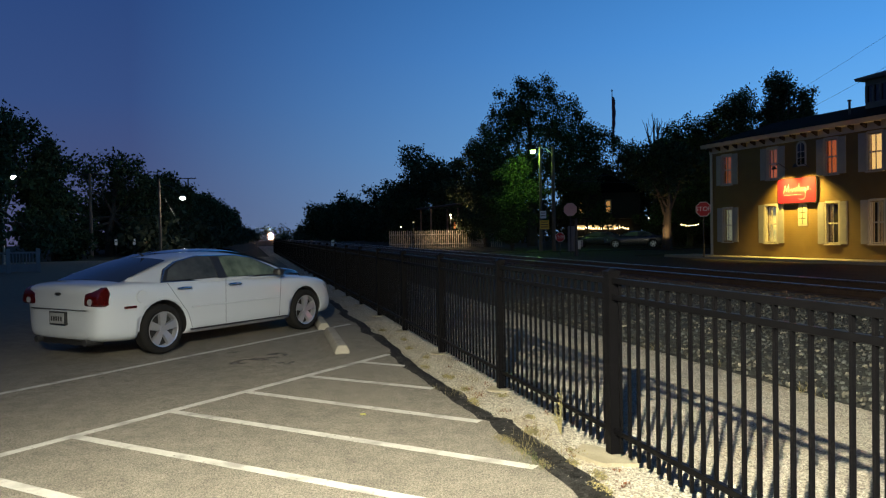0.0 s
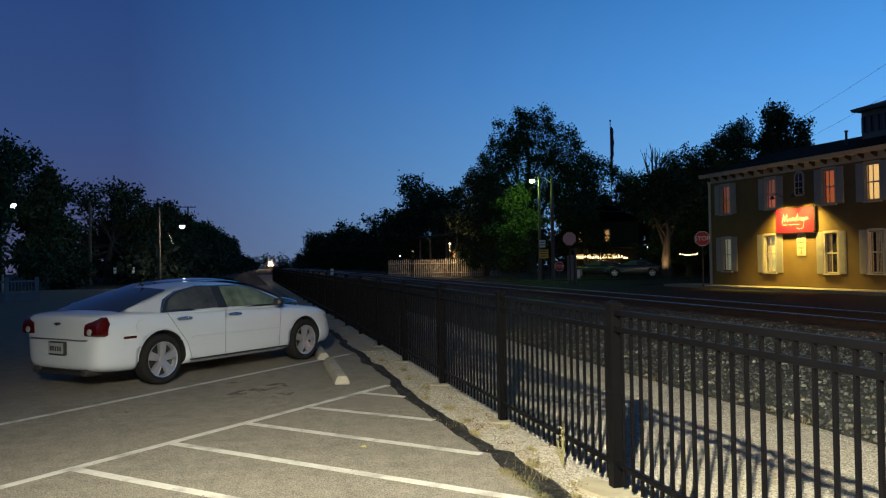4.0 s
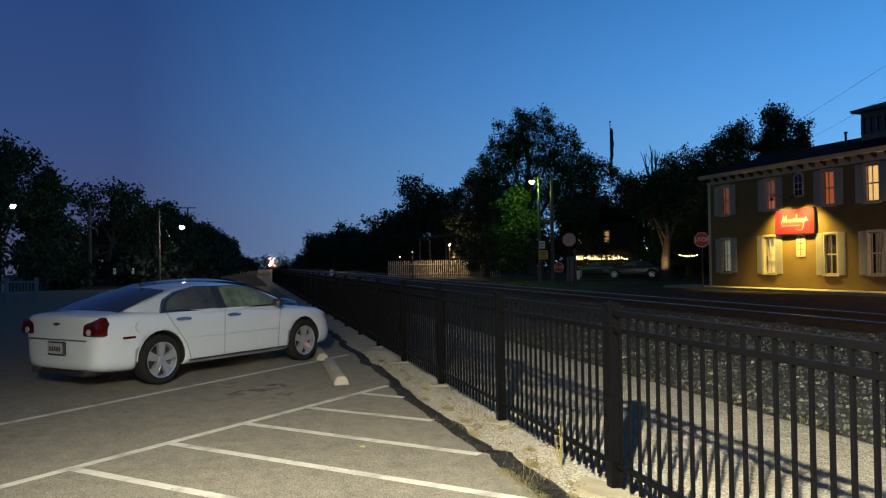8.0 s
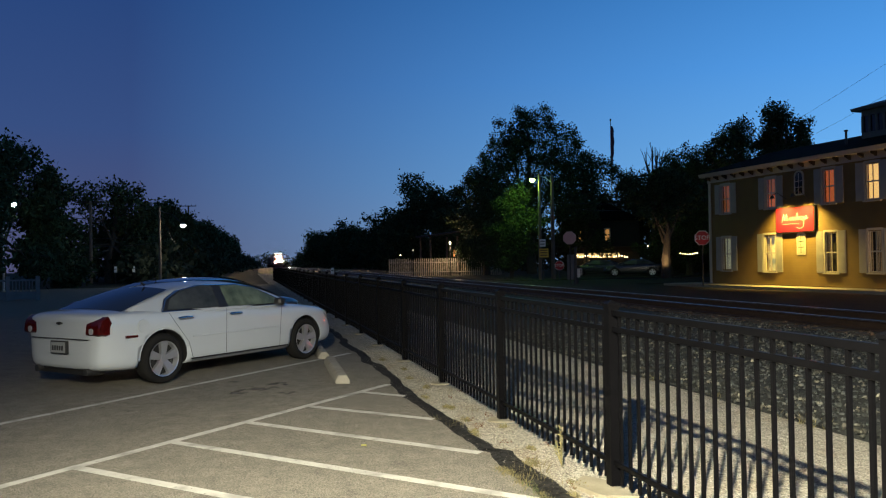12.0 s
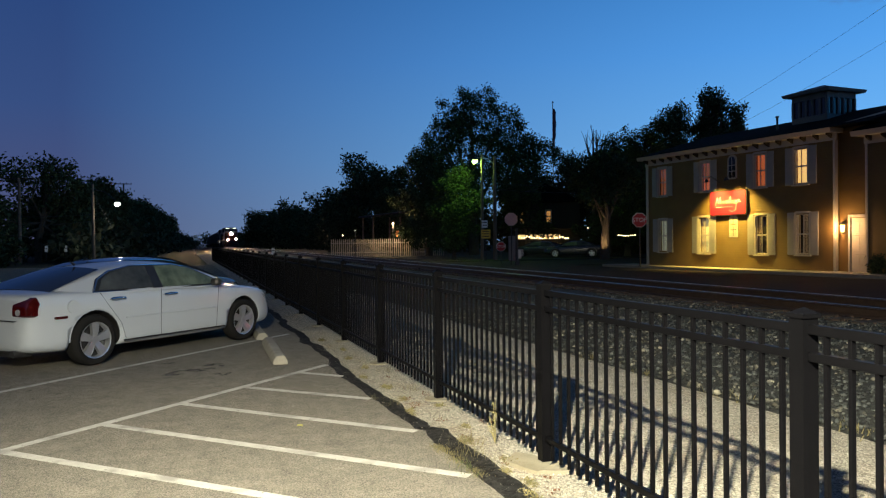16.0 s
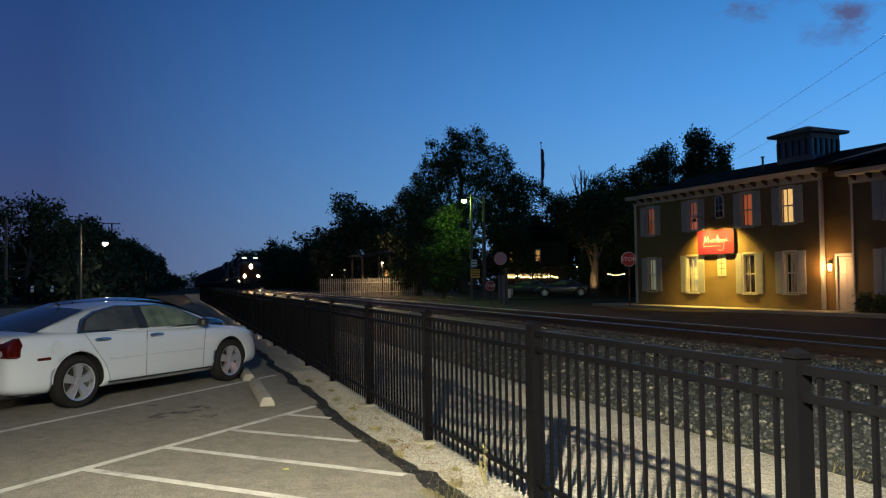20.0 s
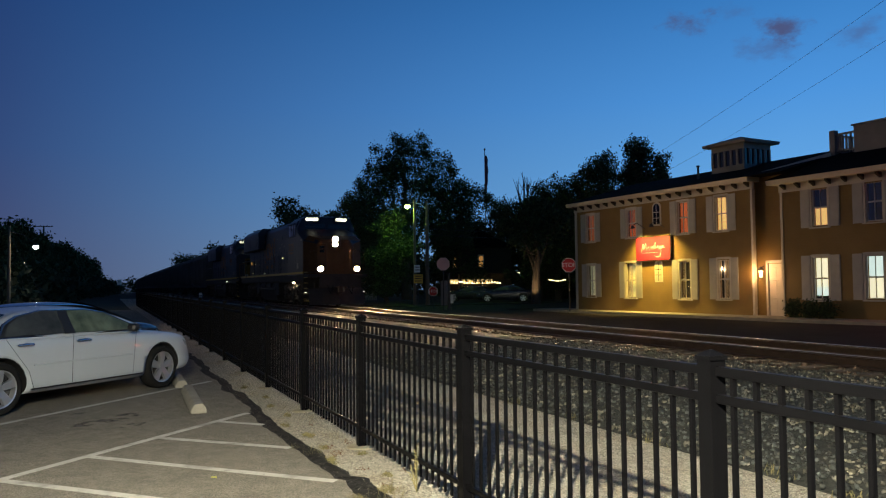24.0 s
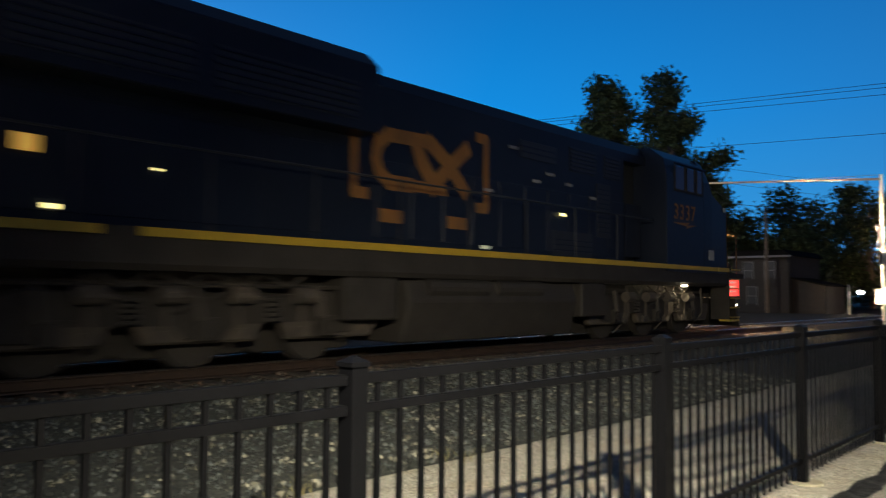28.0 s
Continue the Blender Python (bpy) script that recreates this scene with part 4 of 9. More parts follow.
        tl = part("tail_lamp", bm, "red_lens", car, "dark red tail lamp cluster", False, 0.02)
        bm = bmesh.new()
        rod(bm, (-2.31, s * 0.66, 0.765), (-2.342, s * 0.66, 0.765), 0.046, 0.040, 14)
        part("reverse_lens", bm, "clear_lens", tl)
        boxpart("side_marker", (-1.98, s * 0.868 - 0.012, 0.657), (-1.80, s * 0.868 + 0.020, 0.69), "red_lens", car, "small red side marker", 0.006)
        bm = bmesh.new()
        prism(bm, ((1.86, 0.66), (2.12, 0.60), (2.15, 0.67), (2.04, 0.745), (1.82, 0.795)), "y", s * 0.58 if s > 0 else -0.775, 0.775 if s > 0 else -0.58)
        part("headlamp", bm, "clear_lens", car, "", False, 0.02)
        for x in (-1.06, -0.13):
            bm = bmesh.new()
            y = s * 0.925
            loft(bm, [[(x + u, y + r * 0.9 * math.cos(k * math.tau / 10), 0.862 + h + r * math.sin(k * math.tau / 10)) for k in range(10)] for u, r, h in ((-0.125, 0.010, -0.002), (-0.11, 0.019, 0.0), (0.0, 0.022, 0.004), (0.11, 0.019, 0.0), (0.125, 0.010, -0.002))])
            for u in (-0.1, 0.1):
                rod(bm, (x + u, s * 0.89, 0.862), (x + u, y, 0.862), 0.014, 0.014, 8)
            part("door_handle", bm, "chrome", car, "chrome door handle", True)
        bm = bmesh.new()
        cube(bm, (0.66, s * 0.90, 0.94), (0.80, s * 1.05, 1.05))
        part("mirror", bm, "car_trim", car, "", False, 0.03)
        for x0, z0, x1, z1 in ((-0.315, 0.30, -0.30, 0.95), (0.80, 0.30, 0.86, 0.93), (-1.00, 0.52, -1.34, 0.95), (-0.93, 0.30, -1.00, 0.52)):
            bm = bmesh.new()
            y = s * 0.9045
            vs = [bm.verts.new(p) for p in ((x0, y, z0), (x0 + 0.008, y, z0), (x1 + 0.008, y, z1), (x1, y, z1))]
            bm.faces.new(vs)
            part("door_seam", bm, "car_trim", car)
        if s > 0:
            boxpart("rear_valance", (-2.29, -0.46, 0.24), (-2.2, 0.46, 0.30), "car_trim", car, "black lower bumper", 0.03)
            boxpart("boot_seam", (-2.352, -0.60, 0.655), (-2.2, 0.60, 0.662), "car_trim", car)
        boxpart("side_moulding", (-0.92, s * 0.900 - 0.012, 0.585), (0.80, s * 0.900 + 0.008, 0.602), paint, car, "", 0.003)
        boxpart("sill_strip", (-0.95, s * 0.893 - 0.012, 0.275), (1.0, s * 0.893 + 0.010, 0.292), "car_trim", car)
    for s in (-1, 1):
        bm = bmesh.new()
        rod(bm, (-1.72, s * 0.868, 0.80), (-1.72, s * 0.884, 0.80), 0.085, 0.083, 20)
        if s < 0:
            part("fuel_flap", bm, paint, car)
        else:
            bm.free()
    boxpart("plate_frame", (-2.362, -0.18, 0.46), (-2.32, 0.16, 0.63), "car_trim", car, "", 0.004)
    boxpart("number_plate", (-2.368, -0.16, 0.475), (-2.361, 0.14, 0.615), "plate", car, "plain number plate in a dark frame", 0.002)
    for k in range(5):
        boxpart("plate_bar", (-2.371, -0.12 + 0.05 * k, 0.51), (-2.3685, -0.09 + 0.05 * k, 0.57), "car_trim", car)
    bm = bmesh.new()
    cube(bm, (-2.352, -0.045, 0.848), (-2.31, 0.045, 0.866))
    cube(bm, (-2.352, -0.018, 0.84), (-2.31, 0.018, 0.874))
    part("badge", bm, "darksteel", car, "small dark badge")
    bm = bmesh.new()
    prism(bm, ((-0.52, 0.19), (0.52, 0.19), (0.55, 0.25), (0.46, 0.30), (-0.46, 0.30), (-0.55, 0.25)), "x", -2.25, -2.05)
    part("rear_diffuser", bm, "car_trim", car, "black lower bumper", False, 0.01)
    for s in (-1, 1):
        bm = bmesh.new()
        rod(bm, (-2.15, s * 0.52, 0.245), (-2.33, s * 0.52, 0.245), 0.042, 0.045, 12)
        part("exhaust", bm, "darksteel", car)
    bm = bmesh.new()
    rod(bm, (-1.02, 0, 1.31), (-1.10, 0, 1.36), 0.02, 0.006, 6)
    part("aerial", bm, "car_trim", car)
    bm = bmesh.new()
    cube(bm, (2.26, -0.42, 0.44), (2.365, 0.42, 0.54))
    part("grille", bm, "car_trim", car, "", False, 0.02)
    return car


CAR_TURN = 134.6
fx, fy = math.cos(radians(CAR_TURN)), math.sin(radians(CAR_TURN))
rx_, ry_ = fy, -fx                      # to the car's right
mid = (-12.21 - 0.05 * fx, -0.22 - 0.05 * fy)
saloon(pose(mid[0] - 0.80 * rx_ - 0.0 * fx, mid[1] - 0.80 * ry_, 0, 0, 0, CAR_TURN), "car_white", "white four-door saloon parked nose to the fence")
saloon(pose(mid[0] - 3.55 * rx_ + 2.4 * fx, mid[1] - 3.55 * ry_ + 2.4 * fy, 0.0, 0, 0, CAR_TURN), "car_dark", "dark blue saloon parked beyond a white car")


# ---- train ----
rolling = []                            # driven wheels that turn as the train runs


def bogie(loco, x0, wheels, r, half=2.05):
    bg = part("bogie", bmesh.new(), "loco_frame", loco)
    bg.matrix_local = pose(x0, 0, 0)
    for s in (-1, 1):
        bm = bmesh.new()
        prism(bm, ((-half, 0.62), (-half + 0.2, 0.42), (-half + 0.75, 0.40), (-half + 0.95, 0.62), (-0.45, 0.60), (-0.3, 0.40), (0.3, 0.40), (0.45, 0.60), (half - 0.95, 0.62), (half - 0.75, 0.40), (half - 0.2, 0.42), (half, 0.62), (half, 0.92), (half - 0.5, 1.05), (0.7, 0.95), (-0.7, 0.95), (-half + 0.5, 1.05), (-half, 0.92)), "y", s * 0.98, s * 1.14)
        part("side_frame", bm, "loco_frame", bg, "", False, 0.02)
        for x in wheels:
            bm = bmesh.new()
            cube(bm, (x - 0.17, s * 1.05, r - 0.14), (x + 0.17, s * 1.24, r + 0.15))
            rod(bm, (x, s * 1.2, r), (x, s * 1.28, r), 0.11, 0.10, 12)
            part("axle_box", bm, "loco_frame", bg)
        for x in (wheels[0] + 0.95, wheels[-1] - 0.95):
            bm = bmesh.new()
            for k in range(5):
                rod(bm, (x, s * 1.20, 0.62 + 0.07 * k), (x, s * 1.20, 0.66 + 0.07 * k), 0.10, 0.10, 10)
            part("spring", bm, "loco_frame", bg)
        bm = bmesh.new()
        rod(bm, (-half + 0.2, s * 1.17, 1.12), (half - 0.3, s * 1.17, 1.10), 0.035, 0.035, 6)
        rod(bm, (-0.5, s * 1.22, 0.75), (0.4, s * 1.22, 1.05), 0.03, 0.03, 6)
        part("brake_pipe", bm, "loco_frame", bg)
        if r > 0.5:
            for x in (-2.2, 0.0, 2.2):
                bm = bmesh.new()
                prism(bm, ((x - 0.95, 0.58), (x - 0.80, 0.34), (x + 0.80, 0.34), (x + 0.95, 0.58), (x + 0.95, 0.80), (x - 0.95, 0.80)), "y", s * 0.94, s * 1.10)
                part("frame_casting", bm, "grime_lit_brown", bg, "grimy cast frame, brown warmed as if lit", False, 0.03)
            for x in (wheels[0] + 0.45, wheels[1] - 0.55, wheels[1] + 0.50, wheels[-1] - 0.42):
                bm = bmesh.new()
                rod(bm, (x - 0.20, s * 1.27, 0.98), (x + 0.14, s * 1.27, 0.98), 0.12, 0.12, 12)
                rod(bm, (x + 0.14, s * 1.27, 0.98), (x + 0.30, s * 1.27, 0.94), 0.03, 0.025, 6)
                part("brake_cylinder", bm, "grime_lit_brown", bg, "grimy brake cylinder, brown warmed as if lit")
                bm = bmesh.new()
                cube(bm, (x - 0.03, s * 1.14, 0.44), (x + 0.03, s * 1.18, 0.95))
                cube(bm, (x - 0.10, s * 1.02, 0.38), (x + 0.10, s * 1.16, 0.52))
                part("brake_hanger", bm, "grime_lit_brown", bg)
            for x in wheels:
                bm = bmesh.new()
                rod(bm, (x + 0.36, s * 1.25, 1.22), (x + 0.50, s * 1.22, 0.55), 0.025, 0.025, 6)
                rod(bm, (x + 0.50, s * 1.22, 0.55), (x + 0.42, s * 0.86, 0.12), 0.022, 0.018, 6)
                part("sand_pipe", bm, "grime_lit_brown", bg)
                bm = bmesh.new()
                rod(bm, (x - 0.12, s * 1.26, r + 0.12), (x - 0.20, s * 1.24, 1.12), 0.055, 0.045, 8)
                part("damper", bm, "grime_lit_brown", bg)
            for k in range(4):
                bm = bmesh.new()
                rod(bm, (-1.5 + 0.8 * k, s * 1.30, 1.24), (-1.2 + 0.8 * k, s * 1.33, 1.06 + 0.05 * (k % 2)), 0.018, 0.018, 6)
                rod(bm, (-1.2 + 0.8 * k, s * 1.33, 1.06 + 0.05 * (k % 2)), (-0.9 + 0.8 * k, s * 1.30, 1.25), 0.018, 0.018, 6)
                part("air_line", bm, "grime_lit_brown", bg)
    if r > 0.5:
        for x in wheels:
            bm = bmesh.new()
            prism(bm, ((x - 1.02, 0.20), (x - 0.85, 0.12), (x + 0.85, 0.12), (x + 1.02, 0.20), (x + 1.02, 0.98), (x - 1.02, 0.98)), "y", -0.60, 0.60)
            part("traction_motor", bm, "loco_frame", bg, "", False, 0.03)
    for x in wheels:
        bm = bmesh.new()
        for s in (-1, 1):
            rod(bm, (x, s * 0.69, r), (x, s * 0.82, r), r, r * 0.99, 28)
            rod(bm, (x, s * 0.66, r), (x, s * 0.69, r), r + 0.028, r + 0.028, 28)
        rod(bm, (x, -0.7, r), (x, 0.7, r), 0.09, 0.09, 8)
        ws = part("wheelset", bm, "loco_frame", bg, "worn steel wheels", False)
        ws.data.transform(Matrix.Translation((-x, 0, -r)))
        ws.matrix_local = pose(x, 0, r)
        if r > 0.5:
            rolling.append((ws, x, r))


def locomotive(lead, label):
    """Six-axle diesel, 22.3 m. x forward, 0 at the front end of the yellow sill stripe, z from the rail head."""
    lo = thing("locomotive", label, "locomotive")
    # frame, sill and yellow stripe
    bm = bmesh.new()
    prism(bm, ((-1.45, 1.28), (1.45, 1.28), (1.5, 1.36), (1.5, 1.60), (-1.5, 1.60), (-1.5, 1.36)), "x", -20.0, 0.0)
    part("underframe", bm, "loco_frame", lo, "grimy dark grey frame")
    for s in (-1, 1):
        for a, b in ((-20.0, -17.8), (-17.3, -0.75), (-0.7, 0.0)):
            boxpart("sill_stripe", (a, s * 1.50, 1.69), (b, s * 1.545, 1.80), "loco_yellow", lo, "yellow sill stripe")
    bm = bmesh.new()
    cube(bm, (-20.0, -1.5, 1.60), (0.0, 1.5, 1.80))
    part("deck", bm, "loco_frame", lo)
    boxpart("centre_sill", (-19.4, -0.85, 0.62), (-0.3, 0.85, 1.30), "loco_frame", lo)
    # long hood in sections
    bm = bmesh.new()
    prism(bm, ((-0.95, 1.8), (0.95, 1.8), (0.95, 4.50), (0.78, 4.75), (-0.78, 4.75), (-0.95, 4.50)), "x", -19.6, -4.85)
    part("long_hood", bm, "loco_blue", lo, "dark blue engine hood")
    bm = bmesh.new()
    prism(bm, ((-1.42, 3.55), (1.42, 3.55), (1.42, 4.62), (1.1, 4.91), (-1.1, 4.91), (-1.42, 4.62)), "x", -19.4, -13.35)
    part("radiator_wing", bm, "loco_blue", lo, "wide flared radiator housing", False, 0.02)
    # narrower block between hood and cab; its black colour carries the recess shade
    bm = bmesh.new()
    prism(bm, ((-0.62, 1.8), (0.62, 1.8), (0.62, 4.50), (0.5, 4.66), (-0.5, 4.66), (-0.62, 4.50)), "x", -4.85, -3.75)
    part("equipment_recess", bm, "car_trim", lo, "recess between hood and cab, shade in its black colour", False, 0.02)
    bm = bmesh.new()
    prism(bm, ((-0.95, 4.30), (0.95, 4.30), (0.95, 4.50), (0.78, 4.75), (-0.78, 4.75), (-0.95, 4.50)), "x", -4.86, -3.74)
    part("recess_roof", bm, "loco_blue", lo)
    for s in (-1, 1):
        for a, b, c, d in ((-5.75, -5.0, 3.75, 4.3), (-7.2, -6.1, 3.75, 4.3), (-18.9, -16.6, 3.7, 4.3), (-16.3, -13.8, 3.7, 4.3)):
            y = 0.95 if a > -10 else 1.42
            g = boxpart("grille_panel", (a, s * y, c), (b, s * (y + 0.012), d), "car_trim", lo, "black louvred grille")
            bm = bmesh.new()
            for k in range(6):
                z = c + (d - c) * (k + 0.5) / 6
                cube(bm, (a + 0.03, s * y, z - 0.02), (b - 0.03, s * (y + 0.03), z + 0.01))
            tagged(part("louvre", bm, "loco_blue", g), kind="stuff")
        for k in range(11):
            x = -13.0 + 0.82 * k if k < 11 else 0
            if x < -4.6:
                boxpart("hood_door", (x + 0.02, s * 0.95, 1.95), (x + 0.78, s * 0.965, 3.25), "loco_blue", lo, "", 0.008)
        for k in range(4):
            boxpart("hood_door", (-18.9 + 1.25 * k, s * 0.95, 1.95), (-17.75 + 1.25 * k, s * 0.965, 3.35), "loco_blue", lo, "", 0.008)
        # small pale data plates
        for x, z in ((-9.4, 3.95), (-8.6, 3.35), (-8.1, 3.55), (-7.4, 3.4), (-6.4, 3.2), (-10.2, 3.0)):
            boxpart("data_plate", (x, s * 0.968, z), (x + 0.26, s * 0.98, z + 0.06), "hopper", lo)
        # walkway handrail
        bm = bmesh.new()
        for k in range(9):
            x = -19.8 + 1.72 * k
            rod(bm, (x, s * 1.46, 1.80), (x, s * 1.46, 2.85), 0.016, 0.016, 6)
        rod(bm, (-19.8, s * 1.46, 2.85), (-4.3, s * 1.46, 2.85), 0.018, 0.018, 6)
        part("handrail", bm, "darksteel", lo)
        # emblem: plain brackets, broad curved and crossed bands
        y0 = s * 0.971
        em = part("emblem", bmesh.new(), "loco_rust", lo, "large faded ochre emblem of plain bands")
        f = -1 if s < 0 else 1

        def band(bm, pts, w):
            for (x1, z1), (x2, z2) in zip(pts, pts[1:]):
                d = Vector((x2 - x1, 0, z2 - z1)).normalized()
                n_ = Vector((-d.z, 0, d.x)) * w / 2
                a_, b_ = Vector((x1, 0, z1)) - d * w * 0.25, Vector((x2, 0, z2)) + d * w * 0.25
                vs = [bm.verts.new((p.x, y0, p.z)) for p in (a_ - n_, b_ - n_, b_ + n_, a_ + n_)]
                vt = [bm.verts.new((p.x, y0 + s * 0.006, p.z)) for p in (a_ - n_, b_ - n_, b_ + n_, a_ + n_)]
                bm.faces.new(vs[::-1])
                bm.faces.new(vt)
                for i in range(4):
                    bm.faces.new((vs[i], vs[(i + 1) % 4], vt[(i + 1) % 4], vt[i]))
        X = -11.75
        for pts, w in (([(X - 1.25, 3.38), (X - 1.55, 3.2), (X - 1.62, 2.9), (X - 1.5, 2.65), (X - 1.2, 2.5), (X - 0.5, 2.5)], 0.26),
                       ([(X - 1.25, 3.38), (X + 0.1, 3.40)], 0.24), ([(X - 0.35, 3.35), (X - 0.15, 3.0), (X + 0.3, 2.55)], 0.34),
                       ([(X + 0.1, 3.40), (X + 0.7, 3.1), (X + 1.45, 2.52)], 0.30), ([(X + 1.5, 3.42), (X + 0.8, 2.95), (X + 0.2, 2.50)], 0.30), ([(X - 0.6, 2.5), (X + 0.7, 2.5)], 0.2)):
            bm = bmesh.new()
            band(bm, [(X + (x - X) * 0.86, 2.45 + (z - 2.5) * 0.82) for x, z in pts], w * 0.9)
            part("emblem_band", bm, "emblem", em)
        for u, v in ((-1.95, 1), (1.95, -1)):
            bm = bmesh.new()
            band(bm, [(X + u + 0.3 * v, 3.44), (X + u, 3.44), (X + u, 2.24), (X + u + 0.3 * v, 2.24)], 0.17)
            part("emblem_bracket", bm, "emblem", em)
            bm = bmesh.new()
            band(bm, [(X + u * 0.5 - 0.25, 1.94), (X + u * 0.5 + 0.25, 1.94)], 0.2)
            part("emblem_bar", bm, "emblem", em)
        em.matrix_local = Matrix.Translation((X * 0.14 - 0.06, 0, 0.15)) @ Matrix.Diagonal((0.86, 1, 1.12, 1))
        # dark louvred panels on the hood face; black colour stands for recess shade
        for nm, x0, x1, z0, z1 in (("hood_grille", -9.05, -7.75, 3.82, 4.18), ("hood_door", -6.1, -5.5, 2.35, 3.60), ("hood_door", -7.9, -6.3, 1.86, 2.40)):
            pn = boxpart(nm, (x0, s * 0.966, z0), (x1, s * 0.976, z1), "car_trim", lo, "black louvred panel, shaded like a recess by colour", 0.004)
            for k in range(1, int((z1 - z0) / 0.11)):
                boxpart("louvre", (x0 + 0.05, s * 0.975, z0 + 0.11 * k), (x1 - 0.05, s * 0.985, z0 + 0.11 * k + 0.03), "loco_blue", pn)
    # cab and nose
    bm = bmesh.new()
    prism(bm, ((-1.53, 1.62), (1.53, 1.62), (1.53, 4.05), (1.44, 4.46), (1.05, 4.76), (-1.05, 4.76), (-1.44, 4.46), (-1.53, 4.05)), "x", -3.75, -1.6)
    part("cab", bm, "loco_blue", lo, "dark blue wide cab", False, 0.02)
    rings = []
    for x, zt, w, wt in ((-1.6, 4.76, 1.53, 1.05), (-1.24, 4.70, 1.53, 1.05), (-1.10, 4.04, 1.53, 1.15), (-0.05, 3.64, 1.50, 1.0), (0.40, 3.48, 0.98, 0.8), (0.50, 3.40, 0.92, 0.74)):
        rings.append([(x, -w, 1.64), (x, w, 1.64), (x, w, min(4.05, zt - 0.25)), (x, wt + (w - wt) * 0.5, zt - 0.1), (x, wt * 0.9, zt), (x, -wt * 0.9, zt), (x, -wt - (w - wt) * 0.5, zt - 0.1), (x, -w, min(4.05, zt - 0.25))])
    bm = bmesh.new()
    loft(bm, rings)
    part("nose", bm, "loco_blue", lo, "blunt sloping nose")
    bm = bmesh.new()
    rings = [[(x, -w, 1.66), (x, w, 1.66), (x, w, z - 0.3), (x, w * 0.8, z), (x, -w * 0.8, z), (x, -w, z - 0.3)] for x, w, z in ((-0.04, 1.515, 3.645), (0.40, 1.0, 3.49), (0.525, 0.93, 3.41))]
    loft(bm, rings)
    part("nose_front", bm, "loco_rust" if lead else "loco_blue", lo, "ochre nose front" if lead else "")
    bm = bmesh.new()
    cube(bm, (0.50, -0.95, 1.80), (0.545, -0.42, 3.22))
    door = part("nose_door", bm, "loco_rust", lo, "ochre nose door with an oval window", False, 0.02)
    boxpart("door_window", (0.542, -0.80, 2.75), (0.552, -0.56, 3.08), "glass", door, "", 0.004)
    for s in (-1, 1):
        for a, b, zl in ((-3.3, -2.75, 3.72), (-2.65, -2.18, 3.72), (-2.05, -1.7, 3.72)):
            w = boxpart("cab_window", (a, s * 1.515, zl), (b, s * 1.538, 4.32), "glass", lo, "dark cab side window", 0.01)
            bm = bmesh.new()
            for c in (a, b):
                cube(bm, (c - 0.02, s * 1.52, zl - 0.03), (c + 0.02, s * 1.55, 4.34))
            cube(bm, (a - 0.02, s * 1.52, zl - 0.05), (b + 0.02, s * 1.555, zl))
            part("window_frame", bm, "loco_frame", w)
        boxpart("sun_visor", (-3.4, s * 1.53, 4.35), (-1.65, s * 1.62, 4.38), "loco_blue", lo)
        boxpart("kick_plate", (-1.33, s * 1.532, 1.98), (-1.0, s * 1.545, 2.25), "hopper", lo, "small pale grey panel")
        boxpart("light_patch", (-0.38, s * 1.532, 3.36), (-0.2, s * 1.545, 3.48), "hopper", lo)
        m = pose(-2.75, s * 1.537, 3.13, 90, 0, 0 if s < 0 else 180)
        for k, ch in enumerate("3337" if lead else "8641"):
            text_part("number_digit", ch, 0.56, "emblem", lo, m @ pose((k - 1.5) * 0.325, 0, 0))
        bm = bmesh.new()
        yy = s * 1.536
        for pts in (((-3.45, 2.86), (-2.5, 2.9), (-2.62, 2.83), (-2.05, 2.86), (-2.72, 2.74), (-2.6, 2.8)),):
            a_ = [bm.verts.new((x, yy, z)) for x, z in pts]
            b_ = [bm.verts.new((x, yy + s * 0.006, z)) for x, z in pts]
            bm.faces.new(a_)
            bm.faces.new(b_)
            for i in range(len(pts)):
                bm.faces.new((a_[i], a_[(i + 1) % len(pts)], b_[(i + 1) % len(pts)], b_[i]))
        part("bolt_mark", bm, "emblem", lo, "ochre lightning streak")
        # windscreen
        bm = bmesh.new()
        vs = [bm.verts.new(p) for p in ((-1.225, s * 0.10, 4.42), (-1.225, s * 1.02, 4.40), (-1.14, s * 1.16, 4.08), (-1.14, s * 0.10, 4.10))]
        bm.faces.new(vs if s > 0 else vs[::-1])
        for v in bm.verts:
            v.co += Vector((0.04, 0, 0.0))
        part("windscreen", bm, "glass", lo, "dark cab windscreen")
        # number boards on the brow
        bm = bmesh.new()
        m4 = Matrix.Translation((-1.17, s * 0.78, 4.57)) @ Euler((0, radians(8), radians(16 * s))).to_matrix().to_4x4()
        cube(bm, (-0.10, -0.38, -0.14), (0.04, 0.38, 0.14), m4)
        nb = part("number_board", bm, "loco_blue", lo, "lit number board on the brow", False, 0.015)
        bm = bmesh.new()
        cube(bm, (0.035, -0.31, -0.075), (0.052, 0.31, 0.075), m4)
        part("board_glass", bm, "g_board" if lead else "g_white", nb)
        text_part("board_number", "3337" if lead else "8641", 0.15, "car_trim", nb, m4 @ pose(0.054, 0, 0, 90, 0, 90), 0.002)
    # roof details
    bm = bmesh.new()
    rod(bm, (-2.0, -0.4, 4.76), (-2.0, -0.4, 4.90), 0.015, 0.015, 6)
    rod(bm, (-1.75, -0.4, 4.76), (-1.75, -0.4, 4.90), 0.015, 0.015, 6)
    rod(bm, (-2.0, -0.4, 4.90), (-1.7, -0.4, 4.92), 0.02, 0.02, 6)
    rod(bm, (-3.1, 0.1, 4.66), (-3.1, 0.1, 4.95), 0.01, 0.006, 6)
